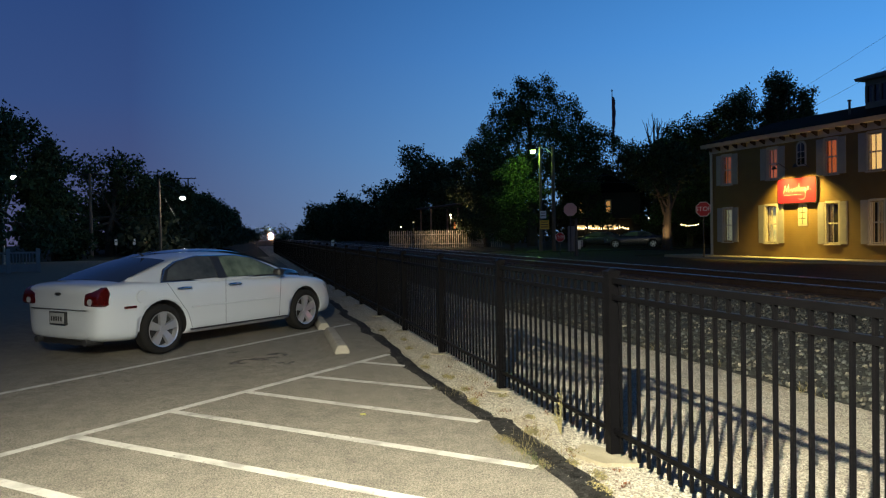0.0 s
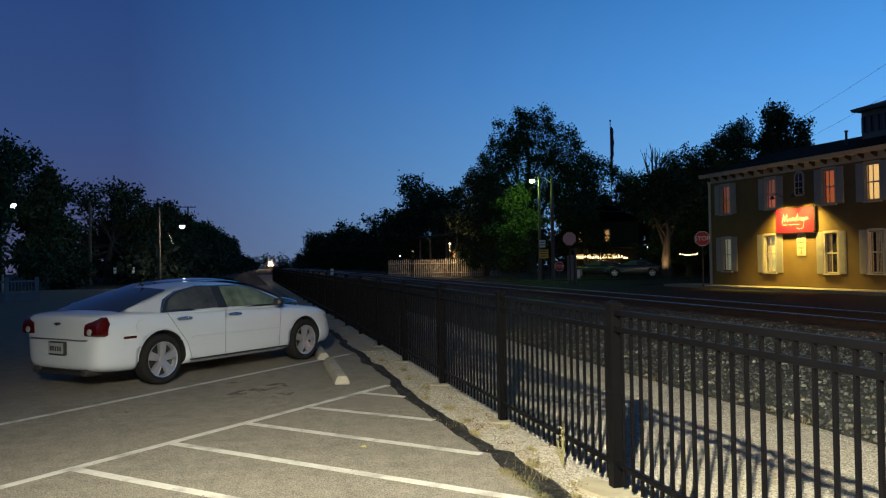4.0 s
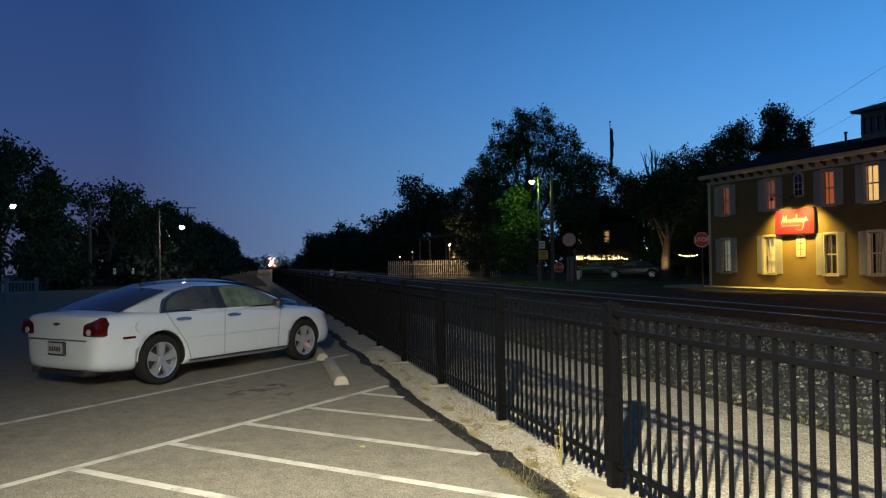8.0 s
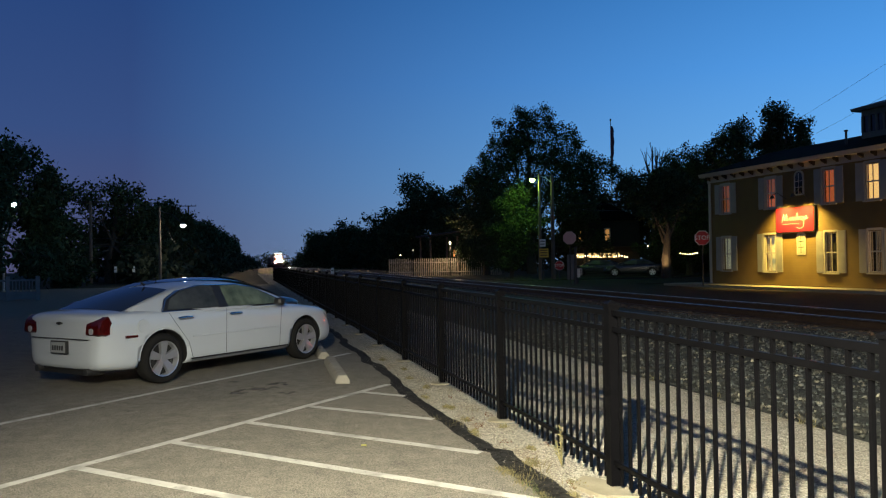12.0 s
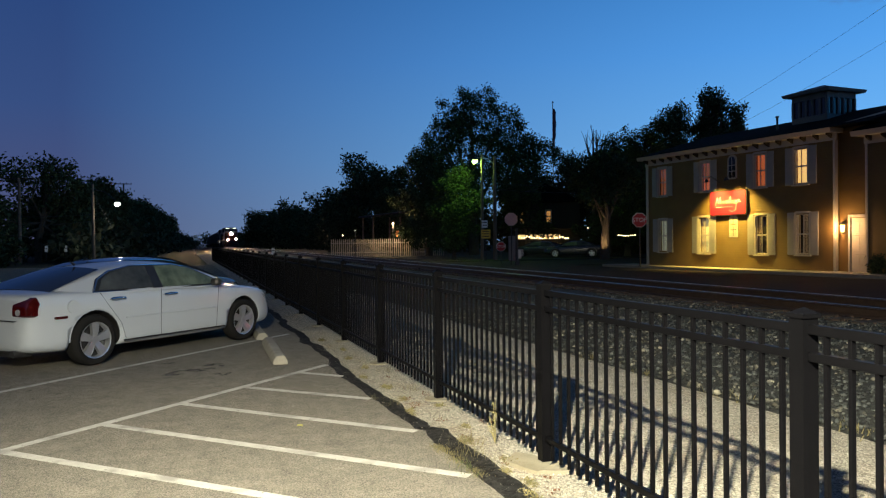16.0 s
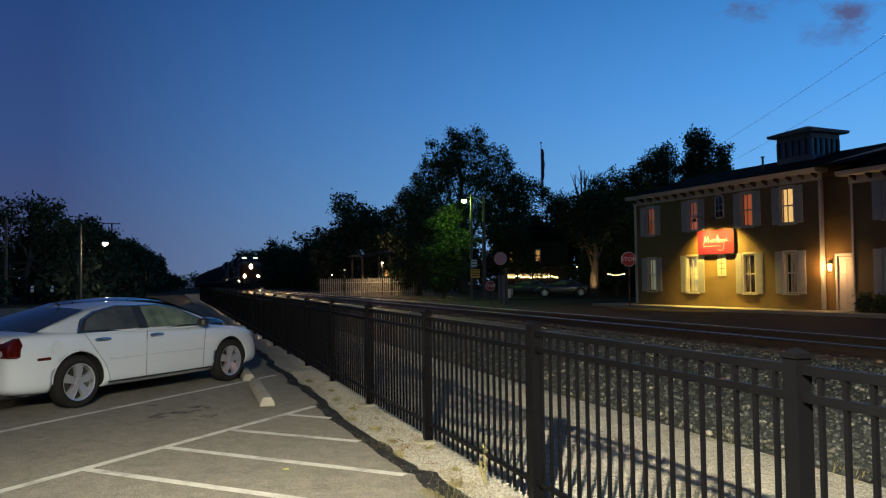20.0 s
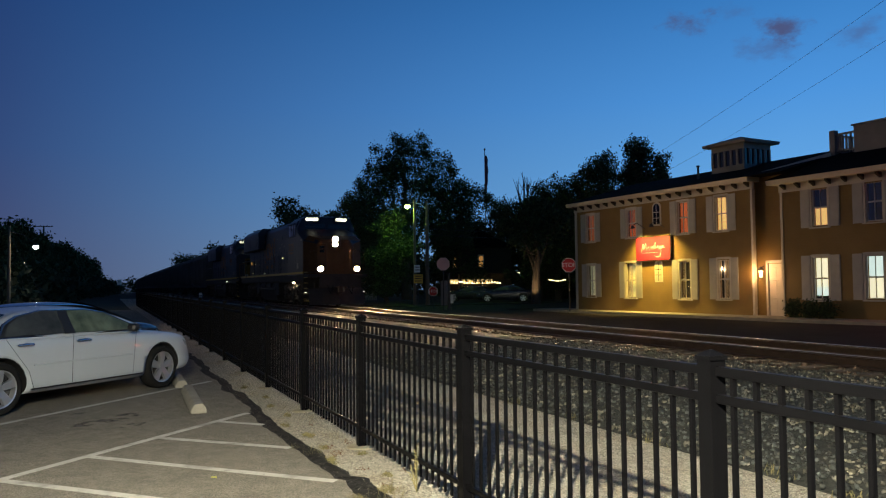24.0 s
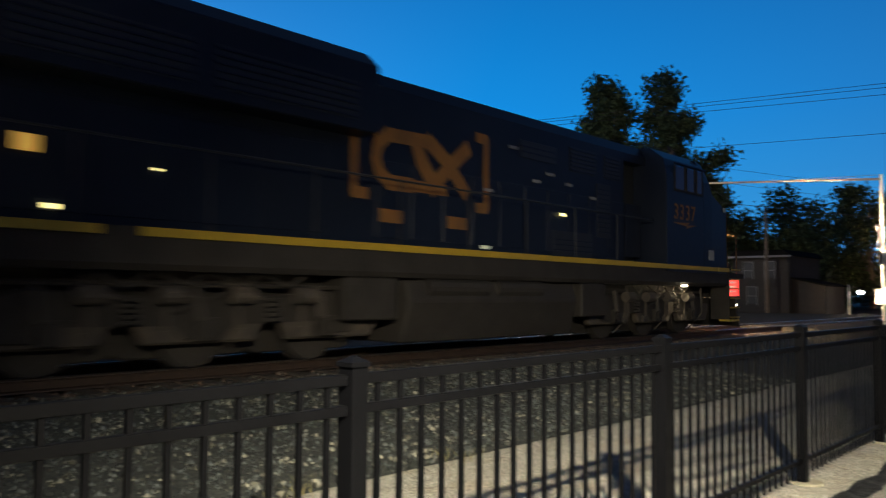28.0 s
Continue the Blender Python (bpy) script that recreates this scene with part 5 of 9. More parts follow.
    rod(bm, (-2.7, 0.3, 4.66), (-2.7, 0.3, 4.90), 0.01, 0.006, 6)
    part("aerials", bm, "darksteel", lo)
    bm = bmesh.new()
    for k in range(3):
        rod(bm, (-3.35 - 0.05 * k, -0.25 + 0.2 * k, 4.70), (-2.95 + 0.1 * k, -0.25 + 0.2 * k, 4.74), 0.03, 0.07, 8)
    part("horn", bm, "darksteel", lo)
    bm = bmesh.new()
    rod(bm, (-11.6, 0, 4.5), (-11.6, 0, 4.68), 0.32, 0.30, 16)
    part("exhaust_stack", bm, "darksteel", lo)
    bm = bmesh.new()
    rod(bm, (-0.75, -0.75, 4.05), (0.3, -0.65, 3.66), 0.014, 0.014, 6)
    rod(bm, (-0.75, -0.75, 3.88), (-0.75, -0.75, 4.05), 0.014, 0.014, 6)
    rod(bm, (0.3, -0.65, 3.48), (0.3, -0.65, 3.66), 0.014, 0.014, 6)
    rod(bm, (-0.2, -0.7, 3.65), (-0.2, -0.7, 3.85), 0.014, 0.014, 6)
    part("nose_handrail", bm, "darksteel", lo)
    # headlamps, ditch lamps
    bm = bmesh.new()
    cube(bm, (0.46, -0.16, 3.05), (0.57, 0.16, 3.56))
    hd = part("headlamp_box", bm, "loco_rust", lo, "", False, 0.02)
    for z in (3.17, 3.43):
        bm = bmesh.new()
        n_ = 20
        loft(bm, [[(x, r * math.cos(k * math.tau / n_), z + r * math.sin(k * math.tau / n_)) for k in range(n_)] for x, r in ((0.575, 0.125), (0.592, 0.12), (0.588, 0.072), (0.575, 0.072))], cap=False)
        part("headlamp", bm, "g_head" if lead else "clear_lens", hd, "glaring warm headlamp" if lead else "")
        # black tube added inside the nose to narrow the beam of the disc behind
        bm = bmesh.new()
        rod(bm, (0.05, 0, z), (0.58, 0, z), 0.073, 0.073, 16, False)
        part("beam_tube", bm, "car_trim", hd)
        bm = bmesh.new()
        rod(bm, (0.02, 0, z), (0.05, 0, z), 0.07, 0.07, 16)
        part("filament", bm, "g_beam" if lead else "clear_lens", hd)
        bm = bmesh.new()
        rod(bm, (0.56, 0, z), (0.62, 0, z), 0.127, 0.132, 16, False)
        part("lamp_rim", bm, "darksteel", hd)
    bores = bmesh.new()
    for z in (3.17, 3.43):
        rod(bores, (-0.10, 0, z), (0.80, 0, z), 0.0745, 0.0745, 16)
    bore = bpy.data.objects.new("bore", mesh(bores))
    scene.collection.objects.link(bore)
    drilled = [o for o in lo.children if o.name.split(".")[0] in ("nose", "nose_front", "headlamp_box")]
    for o in drilled:
        cut = o.modifiers.new("bore", "BOOLEAN")
        cut.object, cut.operation, cut.solver = bore, "DIFFERENCE", "EXACT"
    bpy.context.view_layer.update()
    dg = bpy.context.evaluated_depsgraph_get()
    cut_meshes = [bpy.data.meshes.new_from_object(o.evaluated_get(dg)) for o in drilled]
    for o, me in zip(drilled, cut_meshes):
        o.modifiers.clear()
        o.data = me
    bpy.data.objects.remove(bore)
    for s in (-1, 1):
        bm = bmesh.new()
        rod(bm, (1.15, s * 0.93, 1.72), (1.34, s * 0.93, 1.72 + 0.18), 0.03, 0.03, 6)
        rod(bm, (1.24, s * 0.93, 1.91), (1.30, s * 0.93, 1.91), 0.120, 0.126, 14, False)
        rod(bm, (1.17, s * 0.93, 1.91), (1.245, s * 0.93, 1.91), 0.09, 0.122, 14)
        dl = part("ditch_lamp", bm, "loco_frame", lo)
        bm = bmesh.new()
        rod(bm, (1.25, s * 0.93, 1.91), (1.275, s * 0.93, 1.91), 0.118, 0.112, 14)
        part("lens", bm, "g_ditch" if lead else "clear_lens", dl, "glaring warm ditch lamp" if lead else "")
        # steps and platform
        for k in range(6):
            z = 0.40 + 0.27 * k
            boxpart("step", (0.08 + 0.03 * k, s * 0.98, z), (0.80 + 0.015 * k, s * 1.5, z + 0.03), "loco_frame", lo)
        boxpart("step_side", (0.02, s * 0.98, 0.36), (0.06, s * 1.52, 1.75), "loco_frame", lo)
        for k in range(6):
            z = 0.40 + 0.27 * k
            boxpart("step_edge", (0.10 + 0.03 * k, s * 1.5, z), (0.79 + 0.015 * k, s * 1.515, z + 0.032), "loco_yellow", lo, "yellow step edge")
        bm = bmesh.new()
        cube(bm, (0.08, s * 1.2, 0.30), (0.78, s * 1.5, 0.36))
        part("bottom_step", bm, "loco_yellow", lo)
        if lead:
            bm = bmesh.new()
            cube(bm, (0.49, s * 1.505, 0.745), (0.61, s * 1.525, 0.775))
            part("step_lamp", bm, "g_step", lo, "small white step lamp")
            bm = bmesh.new()
            cube(bm, (-2.66, s * 1.40, 1.262), (-2.54, s * 1.47, 1.279))
            part("bogie_lamp", bm, "g_bogie", lo, "small white lamp over the bogie")
            boxpart("marker_lamp", (-8.1, s * 1.46, 1.36), (-7.95, s * 1.49, 1.41), "g_redlamp", lo, "small red marker lamp")
            boxpart("walkway_lamp", (-10.88, s * 1.47, 1.84), (-10.68, s * 1.53, 1.90), "g_pale", lo, "small walkway lamp")
            for xl, zl, wl_, hl in ((-7.55, 2.72, 0.09, 0.06), (-16.85, 2.58, 0.03, 0.03), (-18.15, 1.98, 0.06, 0.06), (-18.45, 2.62, 0.13, 0.2)):
                boxpart("hood_lamp", (xl - wl_, s * 0.985, zl), (xl + wl_, s * 1.03, zl + hl), "g_hood" if hl < 0.1 else "g_hoodbox", lo, "small yellow lamp on the hood", 0.01)
        else:
            for xl, zl, hl in ((-5.3, 2.80, 0.10), (-5.1, 1.46, 0.06)):
                boxpart("hood_lamp", (xl - 0.10, s * 0.985, zl), (xl + 0.10, s * (1.03 if zl > 2 else 1.55), zl + hl), "g_fluo", lo, "small white lamp on the hood", 0.01)
        # end handrails
        bm = bmesh.new()
        for x, y, z1 in ((0.86, 1.40, 2.75), (1.12, 0.62, 2.95), (1.12, 0.30, 2.6)):
            rod(bm, (x, s * y, 1.7), (x, s * y, z1), 0.022, 0.022, 6)
        rod(bm, (0.86, s * 1.40, 2.75), (1.12, s * 0.62, 2.95), 0.022, 0.022, 6)
        part("end_rail", bm, "loco_rust", lo, "ochre end handrail")
    bm = bmesh.new()
    cube(bm, (0.0, -1.5, 1.52), (1.12, 1.5, 1.66))
    cube(bm, (1.0, -0.95, 0.98), (1.10, 0.95, 1.60))
    part("front_platform", bm, "loco_frame", lo)
    bm = bmesh.new()
    loft(bm, [[(x + 0.0, y, 0.95), (x + 0.12, y, 0.6), (x + 0.30, y, 0.14), (x + 0.22, y, 0.14), (x + 0.02, y, 0.55), (x - 0.08, y, 0.95)] for x, y in ((0.72, -1.42), (0.95, -0.8), (1.10, 0.0), (0.95, 0.8), (0.72, 1.42))])
    part("snow_plough", bm, "loco_frame", lo, "rusty dark plough blade")
    bm = bmesh.new()
    cube(bm, (1.1, -0.16, 0.72), (1.62, 0.16, 1.02))
    rod(bm, (1.62, 0.0, 0.72), (1.62, 0.0, 1.04), 0.15, 0.15, 10)
    cube(bm, (1.68, -0.20, 0.74), (1.82, 0.02, 1.0))
    part("coupler", bm, "loco_frame", lo)
    for y in (-0.55, 0.5):
        bm = bmesh.new()
        rings = []
        for k in range(9):
            c = Vector((1.16, y, 1.1)) + Vector((0.18 * math.sin(math.pi * k / 8), 0.25 * k / 8, -0.42 * math.sin(math.pi * k / 8)))
            slope = math.atan2(-0.42 * math.pi * math.cos(math.pi * k / 8), 0.25)
            rings.append([c + 0.022 * Vector((math.cos(a), -math.sin(slope) * math.sin(a), math.cos(slope) * math.sin(a))) for a in (math.tau * j / 6 for j in range(6))])
        loft(bm, rings)
        part("air_hose", bm, "rubber", lo)
    # fuel tank and boxes
    bm = bmesh.new()
    prism(bm, ((-1.35, 1.25), (-1.45, 0.9), (-1.25, 0.20), (1.25, 0.20), (1.45, 0.9), (1.35, 1.25)), "x", -12.65, -7.65)
    part("fuel_tank", bm, "loco_frame", lo, "bulky dark fuel tank", False, 0.03)
    for s in (-1, 1):
        bm = bmesh.new()
        rod(bm, (-12.2, s * 1.32, 1.12), (-10.6, s * 1.32, 1.12), 0.17, 0.17, 14)
        rod(bm, (-10.3, s * 1.32, 1.12), (-8.9, s * 1.32, 1.12), 0.17, 0.17, 14)
        part("air_reservoir", bm, "loco_frame", lo)
        boxpart("equipment_box", (-7.5, s * 0.9, 0.55), (-6.5, s * 1.45, 1.28), "loco_frame", lo, "", 0.03)
        boxpart("equipment_box", (-14.0, s * 0.9, 0.6), (-12.9, s * 1.42, 1.28), "loco_frame", lo, "", 0.03)
    bogie(lo, -3.6, (-2.0, 0.0, 2.0), 0.53, 2.75)
    bogie(lo, -16.2, (-2.0, 0.0, 2.0), 0.53, 2.75)
    return lo


def hopper_car(label, shade):
    """Covered hopper, 16.5 m over the couplers; 0 at its front coupler."""
    hc = thing("hopper_car", label, "freight car")
    bm = bmesh.new()
    rings = []
    for x in (-15.3, -15.0, -1.5, -1.2):
        e = 0.0 if -15.2 < x < -1.3 else 0.12
        rings.append([(x, -1.05, 1.1 + e), (x, 1.05, 1.1 + e), (x, 1.5 - e, 1.9), (x, 1.55 - e, 3.2), (x, 1.42 - e, 4.1 - e), (x, 0.9, 4.55 - e), (x, 0.0, 4.68 - e), (x, -0.9, 4.55 - e), (x, -1.42 + e, 4.1 - e), (x, -1.55 + e, 3.2), (x, -1.5 + e, 1.9)])
    loft(bm, rings)
    part("hopper_body", bm, shade, hc, "rounded ribbed steel body")
    for s in (-1, 1):
        for k in range(9):
            x = -14.7 + 1.65 * k
            bm = bmesh.new()
            prism(bm, ((x - 0.05, 1.5), (x + 0.05, 1.5), (x + 0.05, 4.0), (x - 0.05, 4.0)), "y", s * 1.5, s * 1.60)
            part("rib", bm, shade, hc)
        for x in (-16.0, -0.5):
            bm = bmesh.new()
            rod(bm, (x, s * 1.35, 1.2), (x, s * 1.35, 4.2), 0.02, 0.02, 6)
            rod(bm, (x + 0.4, s * 1.35, 1.2), (x + 0.4, s * 1.35, 4.2), 0.02, 0.02, 6)
            for k in range(9):
                rod(bm, (x, s * 1.35, 1.35 + 0.33 * k), (x + 0.4, s * 1.35, 1.35 + 0.33 * k), 0.015, 0.015, 5)
            part("ladder", bm, "darksteel", hc)
    bm = bmesh.new()
    cube(bm, (-16.4, -1.4, 1.0), (-0.1, 1.4, 1.2))
    part("frame", bm, "loco_frame", hc)
    for k in range(3):
        bm = bmesh.new()
        x = -12.2 + 4.0 * k
        loft(bm, [[(x - 1.5, -1.2, 1.15), (x + 1.5, -1.2, 1.15), (x + 1.5, 1.2, 1.15), (x - 1.5, 1.2, 1.15)], [(x - 0.4, -0.5, 0.4), (x + 0.4, -0.5, 0.4), (x + 0.4, 0.5, 0.4), (x - 0.4, 0.5, 0.4)]])
        part("chute", bm, shade, hc)
    bm = bmesh.new()
    cube(bm, (-15.2, -0.4, 4.70), (-1.3, 0.4, 4.75))
    part("roof_walk", bm, "steel", hc)
    bogie(hc, -2.4, (-0.9, 0.9), 0.46, 1.35)
    bogie(hc, -14.1, (-0.9, 0.9), 0.46, 1.35)
    return hc


train = [(locomotive(True, "dark blue six-axle diesel locomotive with glaring headlamps"), 0.0)]
train.append((locomotive(False, "dark blue six-axle diesel locomotive coupled second"), -22.4))
first_car = hopper_car("grey covered hopper car in a freight train", "hopper_dark")
at_x = -22.4 - 20.6
train.append((first_car, at_x))
for k in range(1, 13):
    c = copy_thing(first_car, pose(0, 0, 0))
    tagged(c, "", "", "hopper cars of the freight train")
    train.append((c, at_x - 16.6 * k))
tagged(first_car, "", "", "hopper cars of the freight train")
TRAIN_ROWS = ((0, -476), (3, -432), (7, -360), (11, -287), (14, -231), (17, -173.5), (20, -115.5), (22, -76.7), (23.5, -47.7), (24.3, -34.2), (25, -22.7), (25.4, -16.3), (26, -7.0), (26.3, -2.6), (26.7, 3.3), (27.2, 10.7), (27.7, 17.85), (28, 22.2))


def on_track(x):
    slope = 0.0002 * (x + 285) if x < -285 else 0.0
    return pose(x, track_y(x), track_z(x), 0, 0, math.degrees(math.atan(slope)))


def motions():
    for ob, back in train:
        walk(ob, [(t, on_track(x + back)) for t, x in TRAIN_ROWS])
    ts, xs_ = [r[0] for r in TRAIN_ROWS], [r[1] for r in TRAIN_ROWS]
    for ws, x, r in rolling[:6]:
        rows_ = []
        for k in range(624):
            t = min(28.0, 0.045 * k)
            rows_.append((t, pose(x, 0, r, 0, math.degrees(np.interp(t, ts, xs_) / r) % 360, 0)))
        walk(ws, rows_)


# ---- streets beyond the line ----
def slab(name, pts, z, material, label, category, thick=0.0):
    bm = bmesh.new()
    prism(bm, pts, "z", z - max(thick, 0.02), z)
    ob = part(name, bm, material)
    return tagged(ob, label, category, "", "structure")


slab("road_along", ((-120, 14.6), (140, 14.6), (140, 25.2), (-8, 25.2), (-20, 22.4), (-34, 21.2), (-120, 17.0)), 0.10, "street", "dark asphalt street running beside the railway", "road")
slab("road_across", ((28.5, -40), (38.5, -40), (38.5, 8.0), (28.5, 8.0)), 0.012, "street", "dark asphalt road leading up to the crossing", "road")
slab("road_beyond", ((29, 25.2), (39, 25.2), (46, 90), (36, 90)), 0.094, "street", "dark asphalt side street", "road")
slab("side_street", ((-50, 17.0), (-40, 20.0), (-45, 70), (-55, 70)), 0.094, "street", "dark asphalt side street beside a house", "road")
bm = bmesh.new()
for y0, y1, z0, z1 in ((6.5, 9.0, 0.05, 0.475), (9.0, 9.83, 0.475, 0.475), (9.97, 11.27, 0.475, 0.475), (11.41, 12.3, 0.475, 0.475), (12.3, 14.6, 0.475, 0.10)):
    prism(bm, ((y0, z0 - 0.25), (y1, z1 - 0.25), (y1, z1), (y0, z0)), "x", 28.5, 38.5)
tagged(part("level_crossing", bm, "street"), "asphalt level crossing between the rails", "crossing", "", "structure")
slab("pavement_shops", ((-6, 25.2), (29, 25.2), (29, 27.2), (-6, 27.2)), 0.22, "concrete", "pale concrete pavement and kerb before the shops", "pavement", 0.2)
slab("pavement_house", ((-38.5, 22.0), (-17, 23.6), (-17, 25.8), (-38.5, 24.0)), 0.16, "concrete", "pale concrete pavement before the ochre house", "pavement", 0.14)
slab("verge", ((-75, 16.0), (-50.5, 17.6), (-54, 60), (-90, 60)), 0.13, "soil", "rough grass verge beside the street", "verge", 0.1)


# ---- walls with openings ----
def clap_wall(bm, u0, u1, z0, z1, holes, lap=0.115, thick=0.2, m=None):
    """A wall of lapped boards in the plane y = 0, facing -y, with holes (u0, z0, u1, z1)."""
    n = max(1, round((z1 - z0) / lap))
    h = (z1 - z0) / n
    for k in range(n):
        a, b = z0 + k * h, z0 + (k + 1) * h
        mid_z = (a + b) / 2
        cuts = sorted((p, r) for p, q, r, s in holes if q < mid_z < s)
        x = u0
        spans = []
        for p, r in cuts:
            if p > x:
                spans.append((x, p))
            x = max(x, r)
        if x < u1:
            spans.append((x, u1))
        for p, r in spans:
            pts = [(p, -0.031, a), (r, -0.031, a), (r, -0.002, b), (p, -0.002, b), (p, thick, a), (r, thick, a), (r, thick, b), (p, thick, b)]
            v = [bm.verts.new(m @ Vector(c) if m else c) for c in pts]
            for f in ((0, 1, 2, 3), (5, 4, 7, 6), (0, 3, 7, 4), (1, 5, 6, 2), (0, 4, 5, 1), (3, 2, 6, 7)):
                bm.faces.new([v[i] for i in f])


def boards(wall):
    """Each lapped board of a wall becomes a piece of its own under it."""
    co = [tuple(v.co) for v in wall.data.vertices]
    m_ = wall.data.materials[0]
    for k in range(0, len(co), 8):
        me = bpy.data.meshes.new("m")
        me.from_pydata(co[k:k + 8], [], [(0, 1, 2, 3), (5, 4, 7, 6), (0, 3, 7, 4), (1, 5, 6, 2), (0, 4, 5, 1), (3, 2, 6, 7)])
        me.materials.append(m_)
        new("board", me).parent = wall
    wall.data.clear_geometry()


def sash(house, u0, z0, u1, z1, room, shutters=0.0, mid=True, y=0.0, muntin=True, name="window"):
    """A sash window with frame, bars, glass and flat panels behind it that stand in for the room's light or dark."""
    w = part(name, bmesh.new(), "trim", house)
    w.matrix_local = pose(u0, y, z0)
    W, H, t = u1 - u0, z1 - z0, 0.055
    bm = bmesh.new()
    cube(bm, (-0.07, -0.045, -0.02), (0.0, 0.12, H + 0.09))
    cube(bm, (W, -0.045, -0.02), (W + 0.07, 0.12, H + 0.09))
    cube(bm, (0.0, -0.05, H), (W, 0.12, H + 0.10))
    part("window_frame", bm, "trim", w)
    boxpart("window_sill", (-0.1, -0.10, -0.07), (W + 0.1, 0.12, -0.021), "trim", w)
    bm = bmesh.new()
    cube(bm, (0, 0.0, 0), (t, 0.05, H))
    cube(bm, (W - t, 0.0, 0), (W, 0.05, H))
    cube(bm, (t, 0.0, 0), (W - t, 0.05, t))
    cube(bm, (t, 0.0, H - t), (W - t, 0.05, H))
    cube(bm, (t, 0.0, H / 2 - 0.03), (W - t, 0.05, H / 2 + 0.03))
    if muntin:
        cube(bm, (W / 2 - 0.012, 0.005, t), (W / 2 + 0.012, 0.045, H - t))
    part("sash", bm, "trim", w)
    boxpart("pane", (t, 0.022, t), (W - t, 0.028, H / 2 - 0.03), "window_glass", w)
    boxpart("pane", (t, 0.022, H / 2 + 0.03), (W - t, 0.028, H - t), "window_glass", w)
    if isinstance(room, str):
        boxpart("room_panel", (0.02, 0.16, 0.02), (W - 0.02, 0.17, H - 0.02), room, w, "flat panel standing in for the room, lit or dark")
    else:
        for a, b, r in room:
            boxpart("room_panel", (0.02, 0.16, H * a), (W - 0.02, 0.17, H * b), r, w, "flat panel standing in for part of the room")
    bm = bmesh.new()
    cube(bm, (-0.05, 0.12, -0.05), (W + 0.05, 0.155, 0.015))
    cube(bm, (-0.05, 0.3, -0.05), (W + 0.05, 0.32, H + 0.05))
    part("room_dark", bm, "car_trim", w)
    for s in (-1, 1):
        if shutters:
            x0 = -0.085 - shutters if s < 0 else W + 0.085
            sh = boxpart("shutter", (x0, -0.055, -0.02), (x0 + shutters, -0.02, H + 0.06), "shutter", w, "louvred pale shutter")
            bm = bmesh.new()
            n = 14
            for k in range(n):
                z = 0.05 + (H - 0.1) * k / n
                if abs(z - H / 2) > 0.07:
                    cube(bm, (x0 + 0.04, -0.066, z), (x0 + shutters - 0.04, -0.05, z + (H - 0.1) / n * 0.6))
            tagged(part("louvre", bm, "shutter", sh), kind="stuff")
    return w


def arch_window(house, u, z, w=0.44, h=1.0, room="glass"):
    a = part("arched_window", bmesh.new(), "trim", house)
    a.matrix_local = pose(u, 0, z)
    out = [(-w / 2, 0), (w / 2, 0), (w / 2, h - w / 2)] + [(w / 2 * math.cos(t), h - w / 2 + w / 2 * math.sin(t)) for t in [math.pi * k / 10 for k in range(1, 10)]] + [(-w / 2, h - w / 2)]
    bm = bmesh.new()
    prism(bm, [(x * 1.28, v * 1.08 - 0.04) for x, v in out], "y", -0.05, -0.024)
    part("surround", bm, "trim", a)
    bm = bmesh.new()
    prism(bm, [(x * 0.9, v * 0.94 + 0.03) for x, v in out], "y", -0.058, -0.051)
    part("pane", bm, room, a)
    bm = bmesh.new()
    cube(bm, (-0.012, -0.066, 0.03), (0.012, -0.059, h * 0.93))
    for k in (0.3, 0.56):
        cube(bm, (-w * 0.45, -0.066, h * k), (w * 0.45, -0.059, h * k + 0.025))
    part("glazing_bar", bm, "trim" if room == "glass" else "darkwood", a)


def glass_material():
    m = bpy.data.materials.new("window_glass")
    m.use_nodes = True
    n, l = m.node_tree.nodes, m.node_tree.links
    n.clear()
    o, mx, tr, gl = n.new("ShaderNodeOutputMaterial"), n.new("ShaderNodeMixShader"), n.new("ShaderNodeBsdfTransparent"), n.new("ShaderNodeBsdfGlossy")
    gl.inputs["Roughness"].default_value = 0.03
    mx.inputs[0].default_value = 0.08
    l.new(tr.outputs[0], mx.inputs[1])
    l.new(gl.outputs[0], mx.inputs[2])
    l.new(mx.outputs[0], o.inputs[0])
    return m


M["window_glass"] = glass_material()
M["g_roomdark"] = mat("room_unlit", (0.03, 0.025, 0.02), (0.02, 0.017, 0.014), 0.9, 0, 3, 20, 0.1)
M["curtain"] = mat("net_curtain", (0.45, 0.43, 0.36), (0.36, 0.34, 0.28), 0.9, 0, 3, 60, 0.2)

# ---- the ochre house ----
house = thing("house", "ochre clapboard restaurant house with white trim and shutters", "house", pose(-36.6, 23.7, 0.1, 0, 0, 4.9))
END = 11.85
wins = [(0.93, 3.67, 1.60, 5.12, [(0, 1, "g_dim")]), (4.15, 3.72, 4.80, 5.14, [(0, 0.42, "g_red"), (0.42, 1, "g_dim")]), (7.62, 3.70, 8.28, 5.18, "g_red"), (9.85, 3.68, 10.53, 5.18, "g_yellow"),
        (0.96, 0.76, 1.62, 2.42, "g_pale"), (4.00, 0.72, 4.72, 2.46, "g_pale"), (7.68, 0.70, 8.34, 2.44, "g_roomdark"), (9.95, 0.72, 10.60, 2.44, [(0, 1, "g_roomdark")])]
holes = [(a, b, c, d) for a, b, c, d, r in wins]
bm = bmesh.new()
clap_wall(bm, 0.0, END, 0.0, 5.62, holes)
boards(part("front_wall", bm, "siding", house, "ochre lapped board wall"))
bm = bmesh.new()
